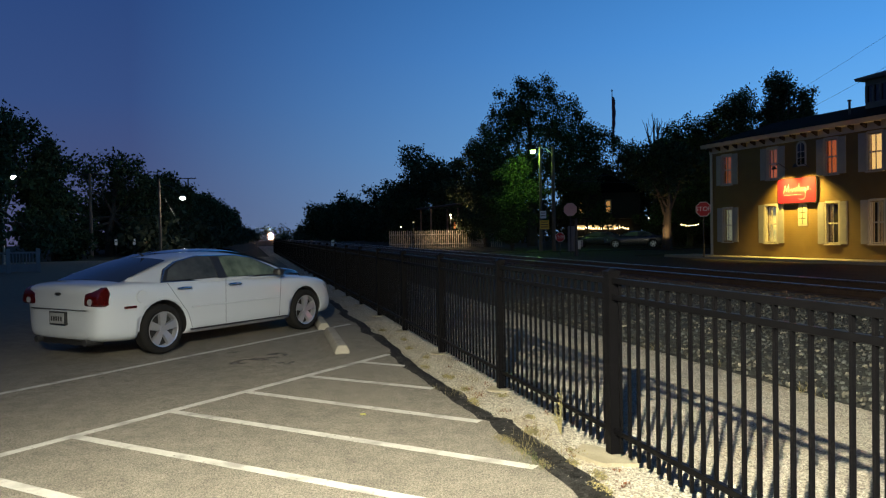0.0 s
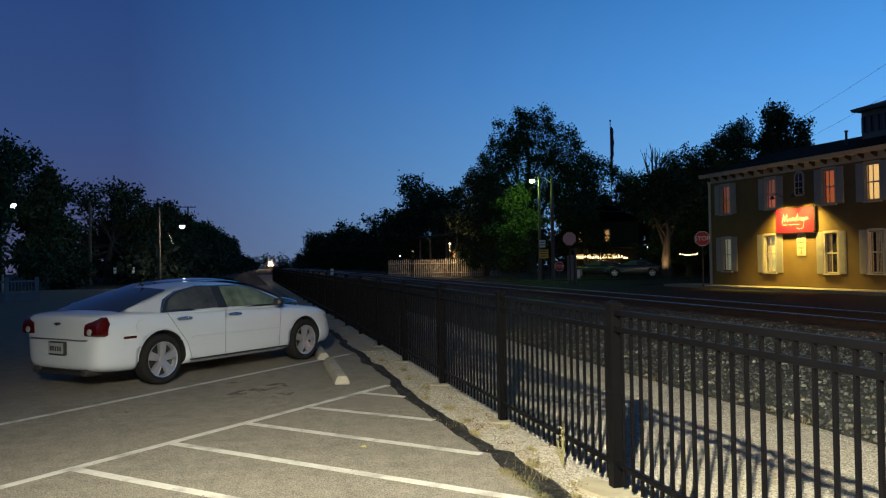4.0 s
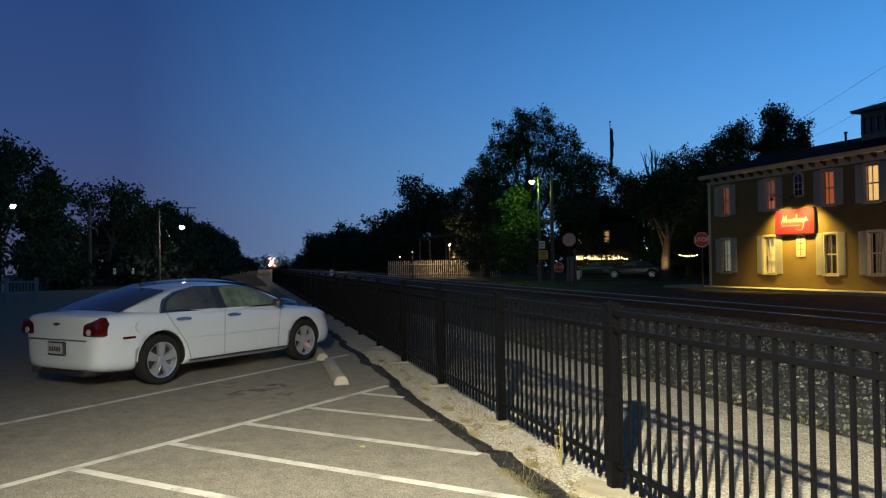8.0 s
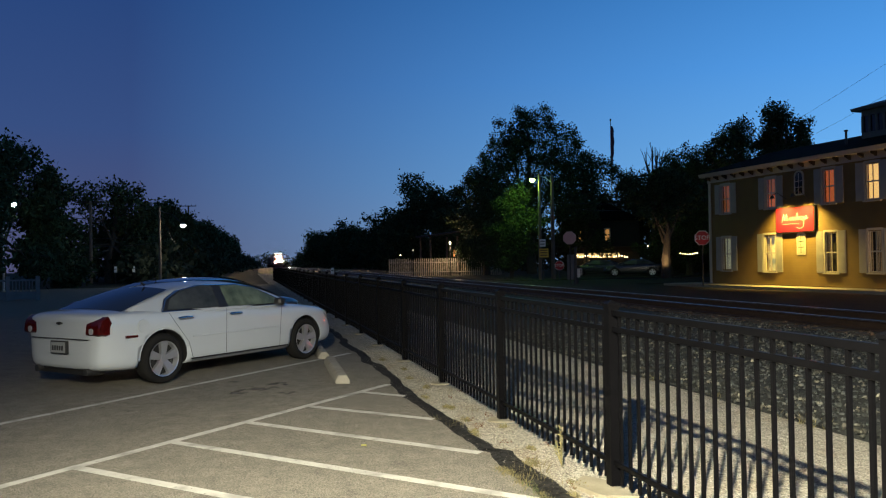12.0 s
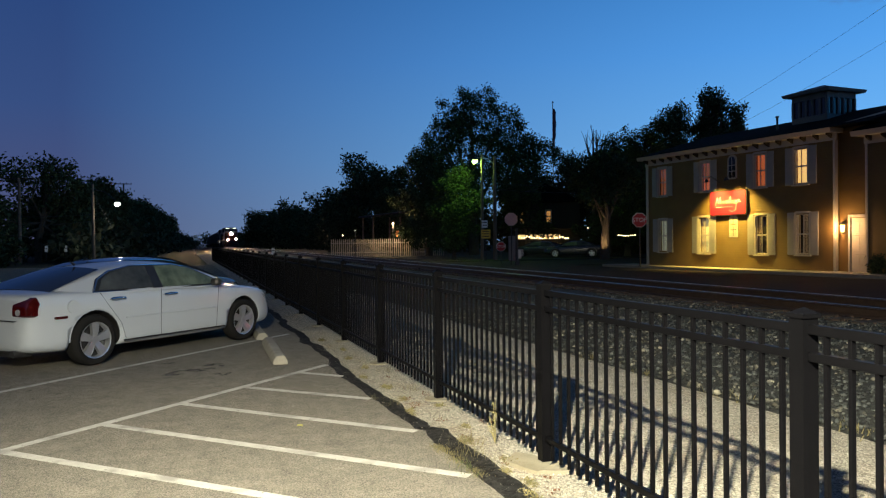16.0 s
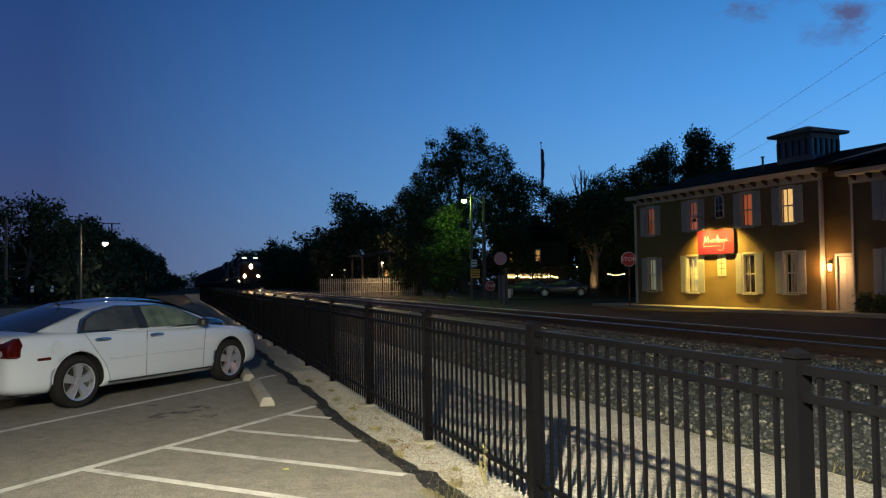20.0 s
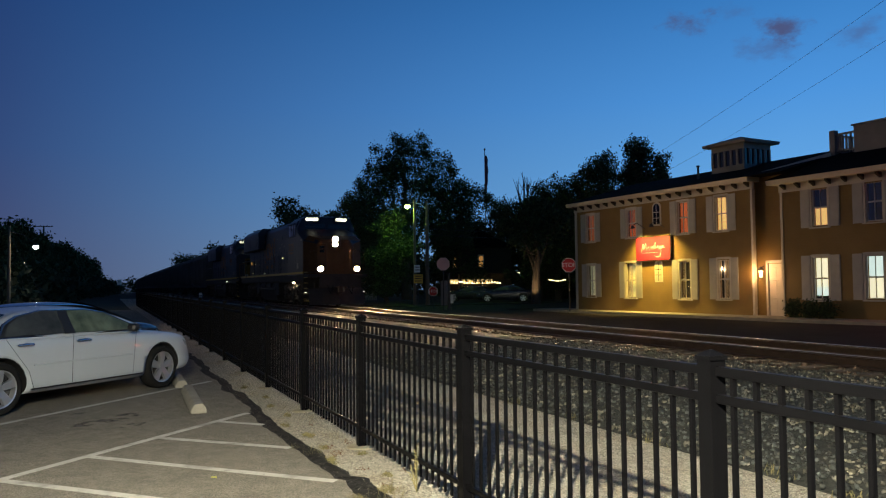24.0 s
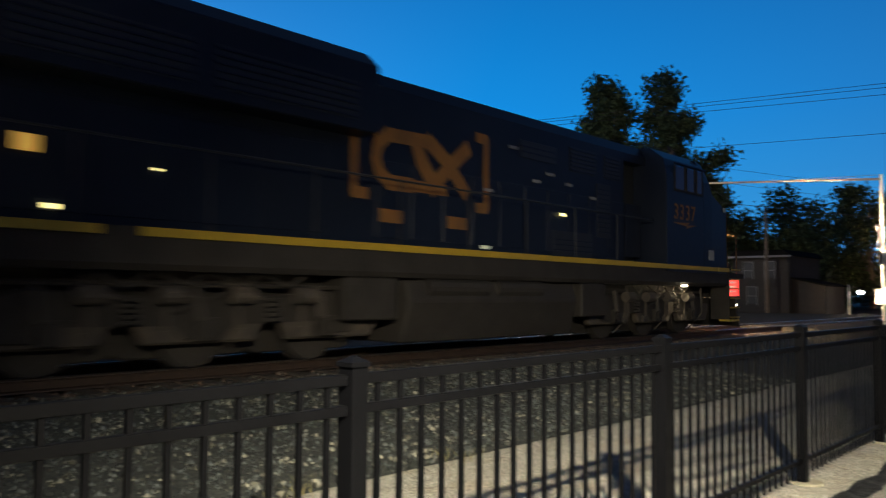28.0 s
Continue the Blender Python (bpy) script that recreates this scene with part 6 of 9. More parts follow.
clap_wall(bm, 0.0, 9.0, 0.0, 5.62, [], m=pose(0, 9.0, 0, 0, 0, -90))
boards(part("side_wall", bm, "siding", house))
for a, b, c, d, r in wins:
    sash(house, a, b, c, d, r, 0.38)
# emissive strip in place of the lit room between the curtains
boxpart("curtain", (10.0, 0.18, 0.75), (10.12, 0.2, 2.4), "g_warm", house, "glowing strip standing in for a lit room between curtains")
def curtain(x0, x1, z0, z1, y=0.15):
    """A hanging curtain in folds that glows by itself in place of room light."""
    bm = bmesh.new()
    n = max(3, int((x1 - x0) / 0.035))
    rows_ = []
    for k in range(n + 1):
        x = x0 + (x1 - x0) * k / n
        o = 0.02 * (k % 2)
        rows_.append([bm.verts.new((x, y + o, z0)), bm.verts.new((x, y + o * 0.6, z1)), bm.verts.new((x, y + o * 0.6 + 0.006, z1)), bm.verts.new((x, y + o + 0.006, z0))])
    for a_, b_ in zip(rows_, rows_[1:]):
        for i in range(4):
            bm.faces.new((a_[i], a_[(i + 1) % 4], b_[(i + 1) % 4], b_[i]))
    return part("curtain", bm, "g_curtain", house, "beige curtain glowing in place of room light")


curtain(7.70, 7.88, 0.74, 2.42)
curtain(8.18, 8.33, 0.74, 2.42)
curtain(9.97, 10.00, 0.76, 2.42, 0.13)
curtain(10.14, 10.58, 0.76, 2.42)
curtain(4.04, 4.30, 0.76, 2.44)
arch_window(house, 6.28, 4.22, 0.46, 1.05)
arch_window(house, 6.34, 1.52, 0.42, 0.98, "curtain")
boxpart("corner_board", (-0.06, -0.05, 0.0), (0.12, 0.02, 5.32), "trim", house)
boxpart("corner_board", (END - 0.06, -0.05, 0.0), (END + 0.05, 0.10, 5.32), "trim", house)
boxpart("fascia", (-0.1, -0.06, 5.33), (END + 0.1, 0.02, 5.62), "trim", house)
bm = bmesh.new()
prism(bm, ((-0.42, 5.62), (0.3, 5.62), (0.3, 5.80), (-0.48, 5.80)), "x", -0.30, END + 0.15)
part("cornice", bm, "trim", house, "white overhanging cornice")
for k in range(19):
    x = 0.12 + k * (END - 0.24) / 18
    bm = bmesh.new()
    prism(bm, ((-0.06, 5.62), (-0.32, 5.62), (-0.32, 5.55), (-0.18, 5.48), (-0.06, 5.42)), "x", x - 0.05, x + 0.05)
    part("bracket", bm, "darkwood", house)
bm = bmesh.new()
rows = []
prism(bm, ((-0.52, 5.80), (4.4, 7.15), (9.4, 5.80)), "x", -0.35, 13.7)
part("main_roof", bm, "roof", house, "low dark shingle roof")
bm = bmesh.new()
rod(bm, (7.4, 1.6, 6.3), (7.4, 1.6, 6.95), 0.05, 0.05, 8)
rod(bm, (7.4, 1.6, 6.95), (7.4, 1.6, 7.02), 0.08, 0.08, 8)
part("vent_pipe", bm, "darksteel", house)
# cupola
cu_ = part("cupola", bmesh.new(), "trim", house, "square glazed cupola on the ridge")
cu_.matrix_local = pose(8.2, 3.6, 6.45) @ Matrix.Diagonal((0.78, 0.72, 0.92, 1))
bm = bmesh.new()
cube(bm, (-1.25, -1.25, 0.0), (1.25, 1.25, 0.55))
for s in (-1, 1):
    for k in range(6):
        x = -1.2 + 0.48 * k
        cube(bm, (x - 0.07, s * 1.2 - 0.06, 0.55), (x + 0.07, s * 1.2 + 0.06, 1.35))
        cube(bm, (s * 1.2 - 0.06, x - 0.07, 0.55), (s * 1.2 + 0.06, x + 0.07, 1.35))
cube(bm, (-1.25, -1.25, 1.35), (1.25, 1.25, 1.62))
part("lantern_frame", bm, "cupola", cu_)
bm = bmesh.new()
cube(bm, (-1.17, -1.17, 0.55), (1.17, 1.17, 1.35))
part("pane", bm, "glass", cu_)
bm = bmesh.new()
loft(bm, [[(-1.62, -1.62, 1.62), (1.62, -1.62, 1.62), (1.62, 1.62, 1.62), (-1.62, 1.62, 1.62)], [(-1.68, -1.68, 1.76), (1.68, -1.68, 1.76), (1.68, 1.68, 1.76), (-1.68, 1.68, 1.76)], [(-0.2, -0.2, 2.12), (0.2, -0.2, 2.12), (0.2, 0.2, 2.12), (-0.2, 0.2, 2.12)]])
part("cupola_roof", bm, "cupola", cu_)
# recessed link with the lit door
bm = bmesh.new()
clap_wall(bm, END - 0.1, 13.5, 0.0, 5.75, [(12.32, 0.0, 13.14, 2.22)], m=pose(0, 0.30, 0))
boards(part("link_wall", bm, "siding", house))
bm = bmesh.new()
prism(bm, ((END - 0.1, 5.45), (END - 0.1, 5.72), (13.3, 6.03), (13.3, 5.45)), "y", 0.31, 0.6)
part("link_gable", bm, "siding", house)
bm = bmesh.new()
cube(bm, (0, -0.07, -0.09), (3.1, 0.07, 0.09), look((11.9, 0.05, 5.86), (13.9, 2.4, 6.66)) @ pose(0, 0, 0, 0, 90, 0))
part("rake_board", bm, "trim", house, "raking white eaves board")
bm = bmesh.new()
cube(bm, (12.34, 0.31, 0.02), (13.12, 0.37, 2.2))
dr = part("door", bm, "trim", house, "white six-panel door lit by a lantern")
for c in range(2):
    for z0, z1 in ((0.15, 0.75), (0.9, 1.5), (1.62, 2.05)):
        boxpart("door_panel", (12.42 + 0.36 * c, 0.295, z0), (12.70 + 0.36 * c, 0.31, z1), "trim", dr, "", 0.006)
bm = bmesh.new()
rod(bm, (13.03, 0.25, 1.0), (13.03, 0.31, 1.0), 0.03, 0.03, 8)
part("door_knob", bm, "chrome", dr)
bm = bmesh.new()
cube(bm, (12.24, 0.23, 0.0), (12.33, 0.38, 2.3))
cube(bm, (13.13, 0.23, 0.0), (13.22, 0.38, 2.3))
cube(bm, (12.24, 0.23, 2.21), (13.22, 0.38, 2.32))
part("door_frame", bm, "trim", house)
lan = thing("wall_lantern", "lit carriage lantern beside a white door", "lantern", pose(-36.6, 23.7, 0.1, 0, 0, 4.9) @ pose(12.12, 0.08, 1.62))
bm = bmesh.new()
rod(bm, (0, 0.0, 0.02), (0, 0.0, 0.28), 0.055, 0.085, 6)
part("lantern_glass", bm, "g_lantern", lan, "glowing glass")
bm = bmesh.new()
rod(bm, (0, 0, 0.32), (0, 0, 0.46), 0.13, 0.02, 6)
rod(bm, (0, 0, -0.05), (0, 0, 0.0), 0.03, 0.08, 6)
rod(bm, (0, 0.0, 0.4), (0, 0.24, 0.5), 0.015, 0.015, 6)
part("lantern_cap", bm, "darksteel", lan)
# right-hand wing
wins2 = [(14.66, 3.54, 15.34, 5.00, [(0, 0.48, "g_yellow"), (0.48, 1, "g_roomdark")]), (16.84, 3.56, 17.50, 5.00, "g_roomdark"), (14.62, 0.74, 15.30, 2.38, [(0.1, 0.3, "g_cool"), (0.3, 1, "g_white")]), (16.76, 0.78, 17.46, 2.38, [(0, 0.5, "g_white"), (0.5, 1, "g_cool")])]
bm = bmesh.new()
clap_wall(bm, 13.3, 19.0, 0.0, 5.3, [(a, b, c, d) for a, b, c, d, r in wins2])
boards(part("wing_wall", bm, "siding", house, "ochre lapped board wall"))
for a, b, c, d, r in wins2:
    sash(house, a, b, c, d, r, 0.40)
boxpart("corner_board", (13.24, -0.05, 0.0), (13.34, 0.02, 4.99), "trim", house)
boxpart("corner_board", (18.88, -0.05, 0.0), (19.06, 0.02, 4.99), "trim", house)
boxpart("fascia", (13.2, -0.06, 5.00), (19.1, 0.02, 5.3), "trim", house)
bm = bmesh.new()
prism(bm, ((-0.52, 5.3), (0.3, 5.3), (0.3, 5.48), (-0.58, 5.48)), "x", 13.0, 19.5)
part("cornice", bm, "trim", house)
for k in range(9):
    x = 13.5 + k * 0.66
    bm = bmesh.new()
    prism(bm, ((-0.06, 5.3), (-0.32, 5.3), (-0.32, 5.23), (-0.18, 5.16), (-0.06, 5.10)), "x", x - 0.05, x + 0.05)
    part("bracket", bm, "darkwood", house)
bm = bmesh.new()
loft(bm, [[(12.9, -0.6, 5.48), (19.6, -0.6, 5.48), (19.6, 7.5, 5.48), (12.9, 7.5, 5.48)], [(13.9, 2.5, 6.62), (18.4, 2.5, 6.62), (18.4, 5.5, 6.62), (13.9, 5.5, 6.62)]])
part("wing_roof", bm, "roof", house)
bl_ = part("balustrade", bmesh.new(), "cupola", house, "weathered grey roof balustrade")
for x0, y0, x1, y1 in ((13.9, 2.5, 14.84, 2.5), (17.12, 2.5, 18.4, 2.5), (13.9, 2.5, 13.9, 5.5), (18.4, 2.5, 18.4, 5.5)):
    bm = bmesh.new()
    cube(bm, (x0 - 0.04, y0 - 0.04, 7.38), (x1 + 0.04, y1 + 0.04, 7.46))
    cube(bm, (x0 - 0.03, y0 - 0.03, 6.72), (x1 + 0.03, y1 + 0.03, 6.78))
    part("balustrade_rail", bm, "cupola", bl_)
    n = max(4, round(math.hypot(x1 - x0, y1 - y0) / 0.2))
    for k in range(n):
        x, y = x0 + (x1 - x0) * k / n, y0 + (y1 - y0) * k / n
        boxpart("baluster", (x - 0.03, y - 0.03, 6.78), (x + 0.03, y + 0.03, 7.38), "cupola", bl_)
for x, y in ((13.9, 2.5), (18.4, 2.5)):
    boxpart("newel", (x - 0.12, y - 0.12, 6.55), (x + 0.12, y + 0.12, 7.6), "cupola", bl_)
boxpart("roof_box", (14.9, 2.3, 6.4), (17.05, 4.4, 7.62), "cupola", house, "grey boarded box on the roof", 0.02)
boxpart("roof_box_lid", (14.84, 2.24, 7.62), (17.11, 4.46, 7.68), "cupola", house)
# end wall of the wing with a porch, washed red by the bar sign
bm = bmesh.new()
clap_wall(bm, 0.0, 7.0, 0.0, 5.3, [(1.2, 0.0, 2.0, 2.1)], m=pose(19.0, 0, 0, 0, 0, 90))
boards(part("end_wall", bm, "siding", house))
boxpart("end_door", (18.97, 1.2, 0.0), (19.0, 2.0, 2.1), "trim", house, "white door")
bm = bmesh.new()
cube(bm, (19.02, 0.0, 2.75), (20.6, 6.0, 2.95))
cube(bm, (19.0, 0.0, 0.02), (20.6, 6.0, 0.18))
part("porch_slab", bm, "trim", house)
for y in (0.1, 3.0, 5.9):
    boxpart("porch_post", (20.45, y - 0.06, 0.18), (20.57, y + 0.06, 2.75), "trim", house)
# sign with its swash, and the gooseneck lamps
sg = thing("wall_sign", "red restaurant sign with a white flowing swash", "sign", pose(-36.6, 23.7, 0.1, 0, 0, 4.9) @ pose(6.07, -0.115, 3.09))
bm = bmesh.new()
prism(bm, [(1.19 * c, 0.60 * d) for c, d in ((-1, -0.85), (-0.93, -1), (0.93, -1), (1, -0.85), (1, 0.85), (0.93, 1), (-0.93, 1), (-1, 0.85))], "y", -0.02, 0.08)
part("sign_board", bm, "car_trim", sg)
bm = bmesh.new()
prism(bm, [(1.13 * c, 0.545 * d) for c, d in ((-1, -0.85), (-0.95, -1), (0.95, -1), (1, -0.85), (1, 0.85), (0.95, 1), (-0.95, 1), (-1, 0.85))], "y", -0.032, -0.02)
part("sign_face", bm, "g_signred", sg, "glowing red sign face")


def ribbon(parent, pts, w, material, y=-0.037):
    bm = bmesh.new()
    for (x1, z1), (x2, z2) in zip(pts, pts[1:]):
        d = Vector((x2 - x1, 0, z2 - z1))
        d.normalize()
        nn = Vector((-d.z, 0, d.x)) * w / 2
        vs = [bm.verts.new((p.x, y, p.z)) for p in (Vector((x1, 0, z1)) - nn - d * w / 3, Vector((x2, 0, z2)) - nn + d * w / 3, Vector((x2, 0, z2)) + nn + d * w / 3, Vector((x1, 0, z1)) + nn - d * w / 3)]
        bm.faces.new(vs)
    return part("swash", bm, material, parent, "white brush stroke")


ribbon(sg, [(-0.76, -0.10), (-0.64, 0.26), (-0.59, -0.01), (-0.46, 0.28), (-0.43, -0.05)], 0.019, "g_swash")
ribbon(sg, [(-0.34, 0.0), (-0.26, 0.10), (-0.22, -0.05), (-0.1, 0.12), (-0.04, -0.04), (0.04, 0.14), (0.1, -0.04), (0.18, 0.30), (0.22, -0.04), (0.34, 0.12), (0.38, -0.05)], 0.013, "sign_white")
ribbon(sg, [(0.44, 0.12), (0.56, 0.08), (0.52, -0.06), (0.42, 0.0), (0.60, 0.1), (0.52, -0.36), (0.30, -0.42), (0.12, -0.34)], 0.015, "sign_white")
ribbon(sg, [(0.62, 0.0), (0.76, 0.10), (0.70, 0.16), (0.66, 0.0), (0.86, 0.04)], 0.013, "sign_white")
for k in range(9):
    boxpart("small_bar", (-0.72 + 0.12 * k, -0.037, -0.20), (-0.67 + 0.12 * k, -0.034, -0.175), "sign_white", sg)
for x in (-0.62, 0.66):
    gl = thing("gooseneck_lamp", "black gooseneck lamp over a red sign", "wall lamp", pose(-36.6, 23.7, 0.1, 0, 0, 4.9) @ pose(6.07 + x, 0.0, 3.86), "lamps over the sign")
    bm = bmesh.new()
    rod(bm, (0, -0.02, 0.22), (0, -0.55, 0.50), 0.015, 0.015, 6)
    rod(bm, (0, -0.55, 0.50), (0, -0.82, 0.36), 0.015, 0.015, 6)
    part("arm", bm, "darksteel", gl)
    bm = bmesh.new()
    rod(bm, (0, -0.83, 0.36), (0, -0.81, 0.22), 0.05, 0.13, 12, False)
    part("shade", bm, "darksteel", gl)
# shrubs at its foot
def leaf_cloud(rng, centres, radii, count, size):
    """Quads scattered in clumps within ellipsoids."""
    vol = np.array([r[0] * r[1] * r[2] for r in radii]) ** 0.6
    pick = rng.choice(len(radii), count // 10 + 1, p=vol / vol.sum())
    d = rng.standard_normal((len(pick), 3))
    d /= np.linalg.norm(d, axis=1)[:, None]
    rad = rng.random(len(pick)) ** 0.45
    cl = np.array(centres)[pick] + d * rad[:, None] * np.array(radii)[pick]
    cl = np.repeat(cl, 10, 0)[:count]
    p = cl + rng.standard_normal((len(cl), 3)) * size * 1.6
    a = rng.standard_normal((len(p), 3))
    a /= np.linalg.norm(a, axis=1)[:, None]
    b = np.cross(a, rng.standard_normal((len(p), 3)))
    b /= np.linalg.norm(b, axis=1)[:, None] + 1e-9
    s = size * rng.uniform(0.5, 1.2, (len(p), 1))
    v = np.stack([p - a * s, p + b * s * 0.55, p + a * s, p - b * s * 0.55], 1).reshape(-1, 3)
    return v


def quad_mesh(name, v, material):
    n = len(v) // 4
    me = bpy.data.meshes.new(name)
    me.vertices.add(len(v))
    me.vertices.foreach_set("co", v.ravel())
    me.loops.add(len(v))
    me.loops.foreach_set("vertex_index", np.arange(len(v)))
    me.polygons.add(n)
    me.polygons.foreach_set("loop_start", np.arange(0, len(v), 4))
    me.update()
    me.validate()
    me.materials.append(M[material])
    return me


def shrub(x, y, z, r, h, seed, label="dark clipped shrub beside a wall"):
    sh = thing("shrub", label, "shrub", pose(x, y, z))
    rng = np.random.default_rng(seed)
    o = new("crown", quad_mesh("crown", leaf_cloud(rng, [(0, 0, h * 0.5)], [(r, r * 0.8, h * 0.5)], 1200, 0.06), "leaf"))
    o.parent = sh
    bm = bmesh.new()
    for k in range(5):
        rod(bm, (0, 0, 0), (r * 0.5 * math.cos(k * 1.3), r * 0.4 * math.sin(k * 1.3), h * 0.7), 0.02, 0.008, 5)
    part("stem", bm, "bark", sh)


for k, u in enumerate((14.1, 14.82, 15.5)):
    c = pose(-36.6, 23.7, 0.1, 0, 0, 4.9) @ Vector((u, -0.5, 0.05))
    shrub(c.x, c.y, c.z, 0.26, 0.66 - 0.08 * (k % 2), 20 + k)


# ---- trees ----
def tree(x, y, z, trunk_r, blobs, seed, count, leaf, label="tall dark leafy tree against the dusk sky", material="leaf", limbs=True, name="tree"):
    """blobs: (dx, dy, height, rx, ry, rz) of the crown's masses."""
    tr_ = thing(name, label, "tree", pose(x, y, z))
    rng = np.random.default_rng(seed)
    top = max(b[2] for b in blobs)
    bm = bmesh.new()
    pts = [Vector((0, 0, -0.1)), Vector((0.1 * rng.standard_normal(), 0.1 * rng.standard_normal(), top * 0.25)), Vector((0.3 * rng.standard_normal(), 0.3 * rng.standard_normal(), top * 0.5)), Vector((0.3 * rng.standard_normal(), 0.3 * rng.standard_normal(), top * 0.95))]
    for i, (a, b) in enumerate(zip(pts, pts[1:])):
        rod(bm, a, b, trunk_r * (1.25 - 0.33 * i), trunk_r * (1.25 - 0.33 * (i + 1)), 8)
    part("trunk", bm, "bark", tr_)
    bm = bmesh.new()
    for b in blobs:
        s = pts[1].lerp(pts[2], rng.random())
        e = Vector(b[:3])
        rod(bm, s, s.lerp(e, 0.6) + Vector((0, 0, -0.1)), trunk_r * 0.4, trunk_r * 0.22, 6)
        for k in range(4):
            d = Vector(rng.standard_normal(3)) * 0.6
            rod(bm, s.lerp(e, 0.55), e + Vector((d.x * b[3], d.y * b[4], d.z * b[5])), trunk_r * 0.2, 0.02, 5)
    part("branchwork", bm, "bark", tr_)
    # loose sprays round each mass make the outline uneven
    sprays = []
    for b in blobs:
        for k in range(7):
            d = Vector(rng.standard_normal(3)).normalized()
            f = rng.uniform(0.85, 1.25)
            q = rng.uniform(0.16, 0.32)
            sprays.append((b[0] + d.x * b[3] * f, b[1] + d.y * b[4] * f, b[2] + d.z * b[5] * f + 0.1 * b[5], b[3] * q, b[4] * q, b[5] * q * 1.3))
    blobs = list(blobs) + sprays
    o = new("crown", quad_mesh("crown", leaf_cloud(rng, [b[:3] for b in blobs], [b[3:] for b in blobs], int(count * 1.3), leaf), material))
    o.parent = tr_
    return tr_


def crown(h, r, seed, n=9, low=0.35, peak=1.0):
    """Irregular masses for a broad crown of height h and radius r."""
    rng = np.random.default_rng(seed)
    out = []
    for k in range(n):
        f = low + (1 - low) * (k + 0.5) / n
        spread = r * (1 - ((f - low) / (1 - low)) ** 2 * 0.8 * peak)
        a = rng.uniform(0, math.tau)
        q = r * rng.uniform(0.28, 0.42)
        out.append((math.cos(a) * spread * 0.62, math.sin(a) * spread * 0.62, h * f - q * 0.4, q * 1.1, q * 1.1, q * 0.85))
    return out


SILHOUETTES = ((-53.2, -15.0, 9.2, 3.4), (-62, -17, 10.5, 4.5), (-64.5, -14.1, 8.6, 2.3), (-79.0, -12.6, 9.2, 5.0), (-91.7, -8.4, 8.6, 3.2), (-110, -9.5, 8.0, 4.0), (-129.9, -7.0, 7.9, 4.2), (-160, -6.5, 7.7, 4.0), (-180.0, -5.0, 7.5, 4.2))
for k, (x, y, h, r) in enumerate(SILHOUETTES):
    tree(x, y, 0.0, 0.22 + 0.02 * r, crown(h, r * 1.15, 100 + k, 11, 0.12, 0.8), 200 + k, 10000, 0.12 + 0.0010 * abs(x), "dark broadleaf tree beside the car park")
for k, (x, y, h, r) in enumerate(((-239.1, 24, 10.1, 7.5), (-205, 25, 9.6, 6.0), (-178.6, 25, 9.6, 5.8), (-150, 27, 9.8, 6.0), (-128, 26, 10.0, 5.0), (-109.7, 23.4, 13.4, 5.6), (-104, 28, 10.5, 4.5), (-96.9, 26, 7.4, 3.6))):
    tree(x, y, 0.0, 0.3, crown(h, r * 1.1, 130 + k, 11, 0.15, 0.7), 230 + k, 9000, 0.13 + 0.0011 * abs(x), "dark broadleaf tree beside the railway")
# the great tree by the street lamp, with an uneven pointed crown
tree(-71.5, 26.8, 0.1, 0.45, [(0, 0, 14.6, 2.0, 2.0, 1.5), (1.2, 2.2, 13.2, 2.2, 2.2, 1.5), (-1, -1.8, 13.0, 2.0, 2.2, 1.5), (0.5, 3.6, 11.2, 2.0, 2.0, 1.4), (0, -0.2, 11.3, 3.0, 3.2, 1.8), (0.5, -3.4, 11.2, 1.7, 1.7, 1.3), (0, 2.5, 9.0, 3.0, 2.8, 1.8), (0.3, -3.0, 8.6, 2.8, 2.8, 1.8), (0, 0, 6.5, 3.5, 3.8, 2.2), (1, -4.4, 6.2, 2.2, 2.4, 2.0), (1, 4.2, 6.4, 2.0, 2.2, 1.6)], 300, 42000, 0.115, "tall dark broadleaf tree with an uneven crown")
tree(-69.5, 21.6, 0.1, 0.3, [(0, 0, 9.6, 1.3, 1.3, 1.3), (0.4, -0.9, 7.6, 1.6, 1.6, 1.3), (0, 0.9, 7.0, 2.0, 2.0, 1.5), (0.2, -1.6, 5.2, 2.0, 1.9, 1.5), (0, 0.8, 4.2, 2.4, 2.3, 1.7), (0.4, -0.6, 2.4, 2.3, 2.4, 1.5)], 301, 20000, 0.12, "dark dense evergreen beside a great tree")
tree(-55.5, 19.2, 0.1, 0.15, [(0.4, 0.2, 6.3, 0.8, 0.9, 0.7), (0, 0, 5.2, 1.3, 1.5, 0.9), (0.6, 0.9, 4.2, 1.5, 1.5, 0.9), (0.2, -0.8, 3.6, 1.5, 1.4, 1.1), (0.5, 0.4, 2.5, 1.6, 1.6, 1.1), (0.4, -0.6, 1.6, 1.4, 1.5, 1.0)], 302, 12000, 0.10, "leafy tree lit green by a street lamp")
for k, (x, y, h, r) in enumerate(((-73.1, 33.3, 12.0, 3.2), (-80.1, 40.9, 11.6, 3.2), (-85.8, 42.7, 8.9, 4.4), (-76, 43.5, 9.0, 4.0), (-71.7, 44.0, 9.5, 3.4), (-66, 46, 10.0, 4.0), (-64.5, 40.5, 9.9, 2.4), (-68.9, 40.4, 10.2, 2.6), (-62.5, 41.5, 8.6, 2.6))):
    tree(x, y, 0.1, 0.25, crown(h, r * 1.1, 150 + k, 14, 0.25, 0.8), 250 + k, 11000, 0.145, "dark broadleaf tree behind the street")
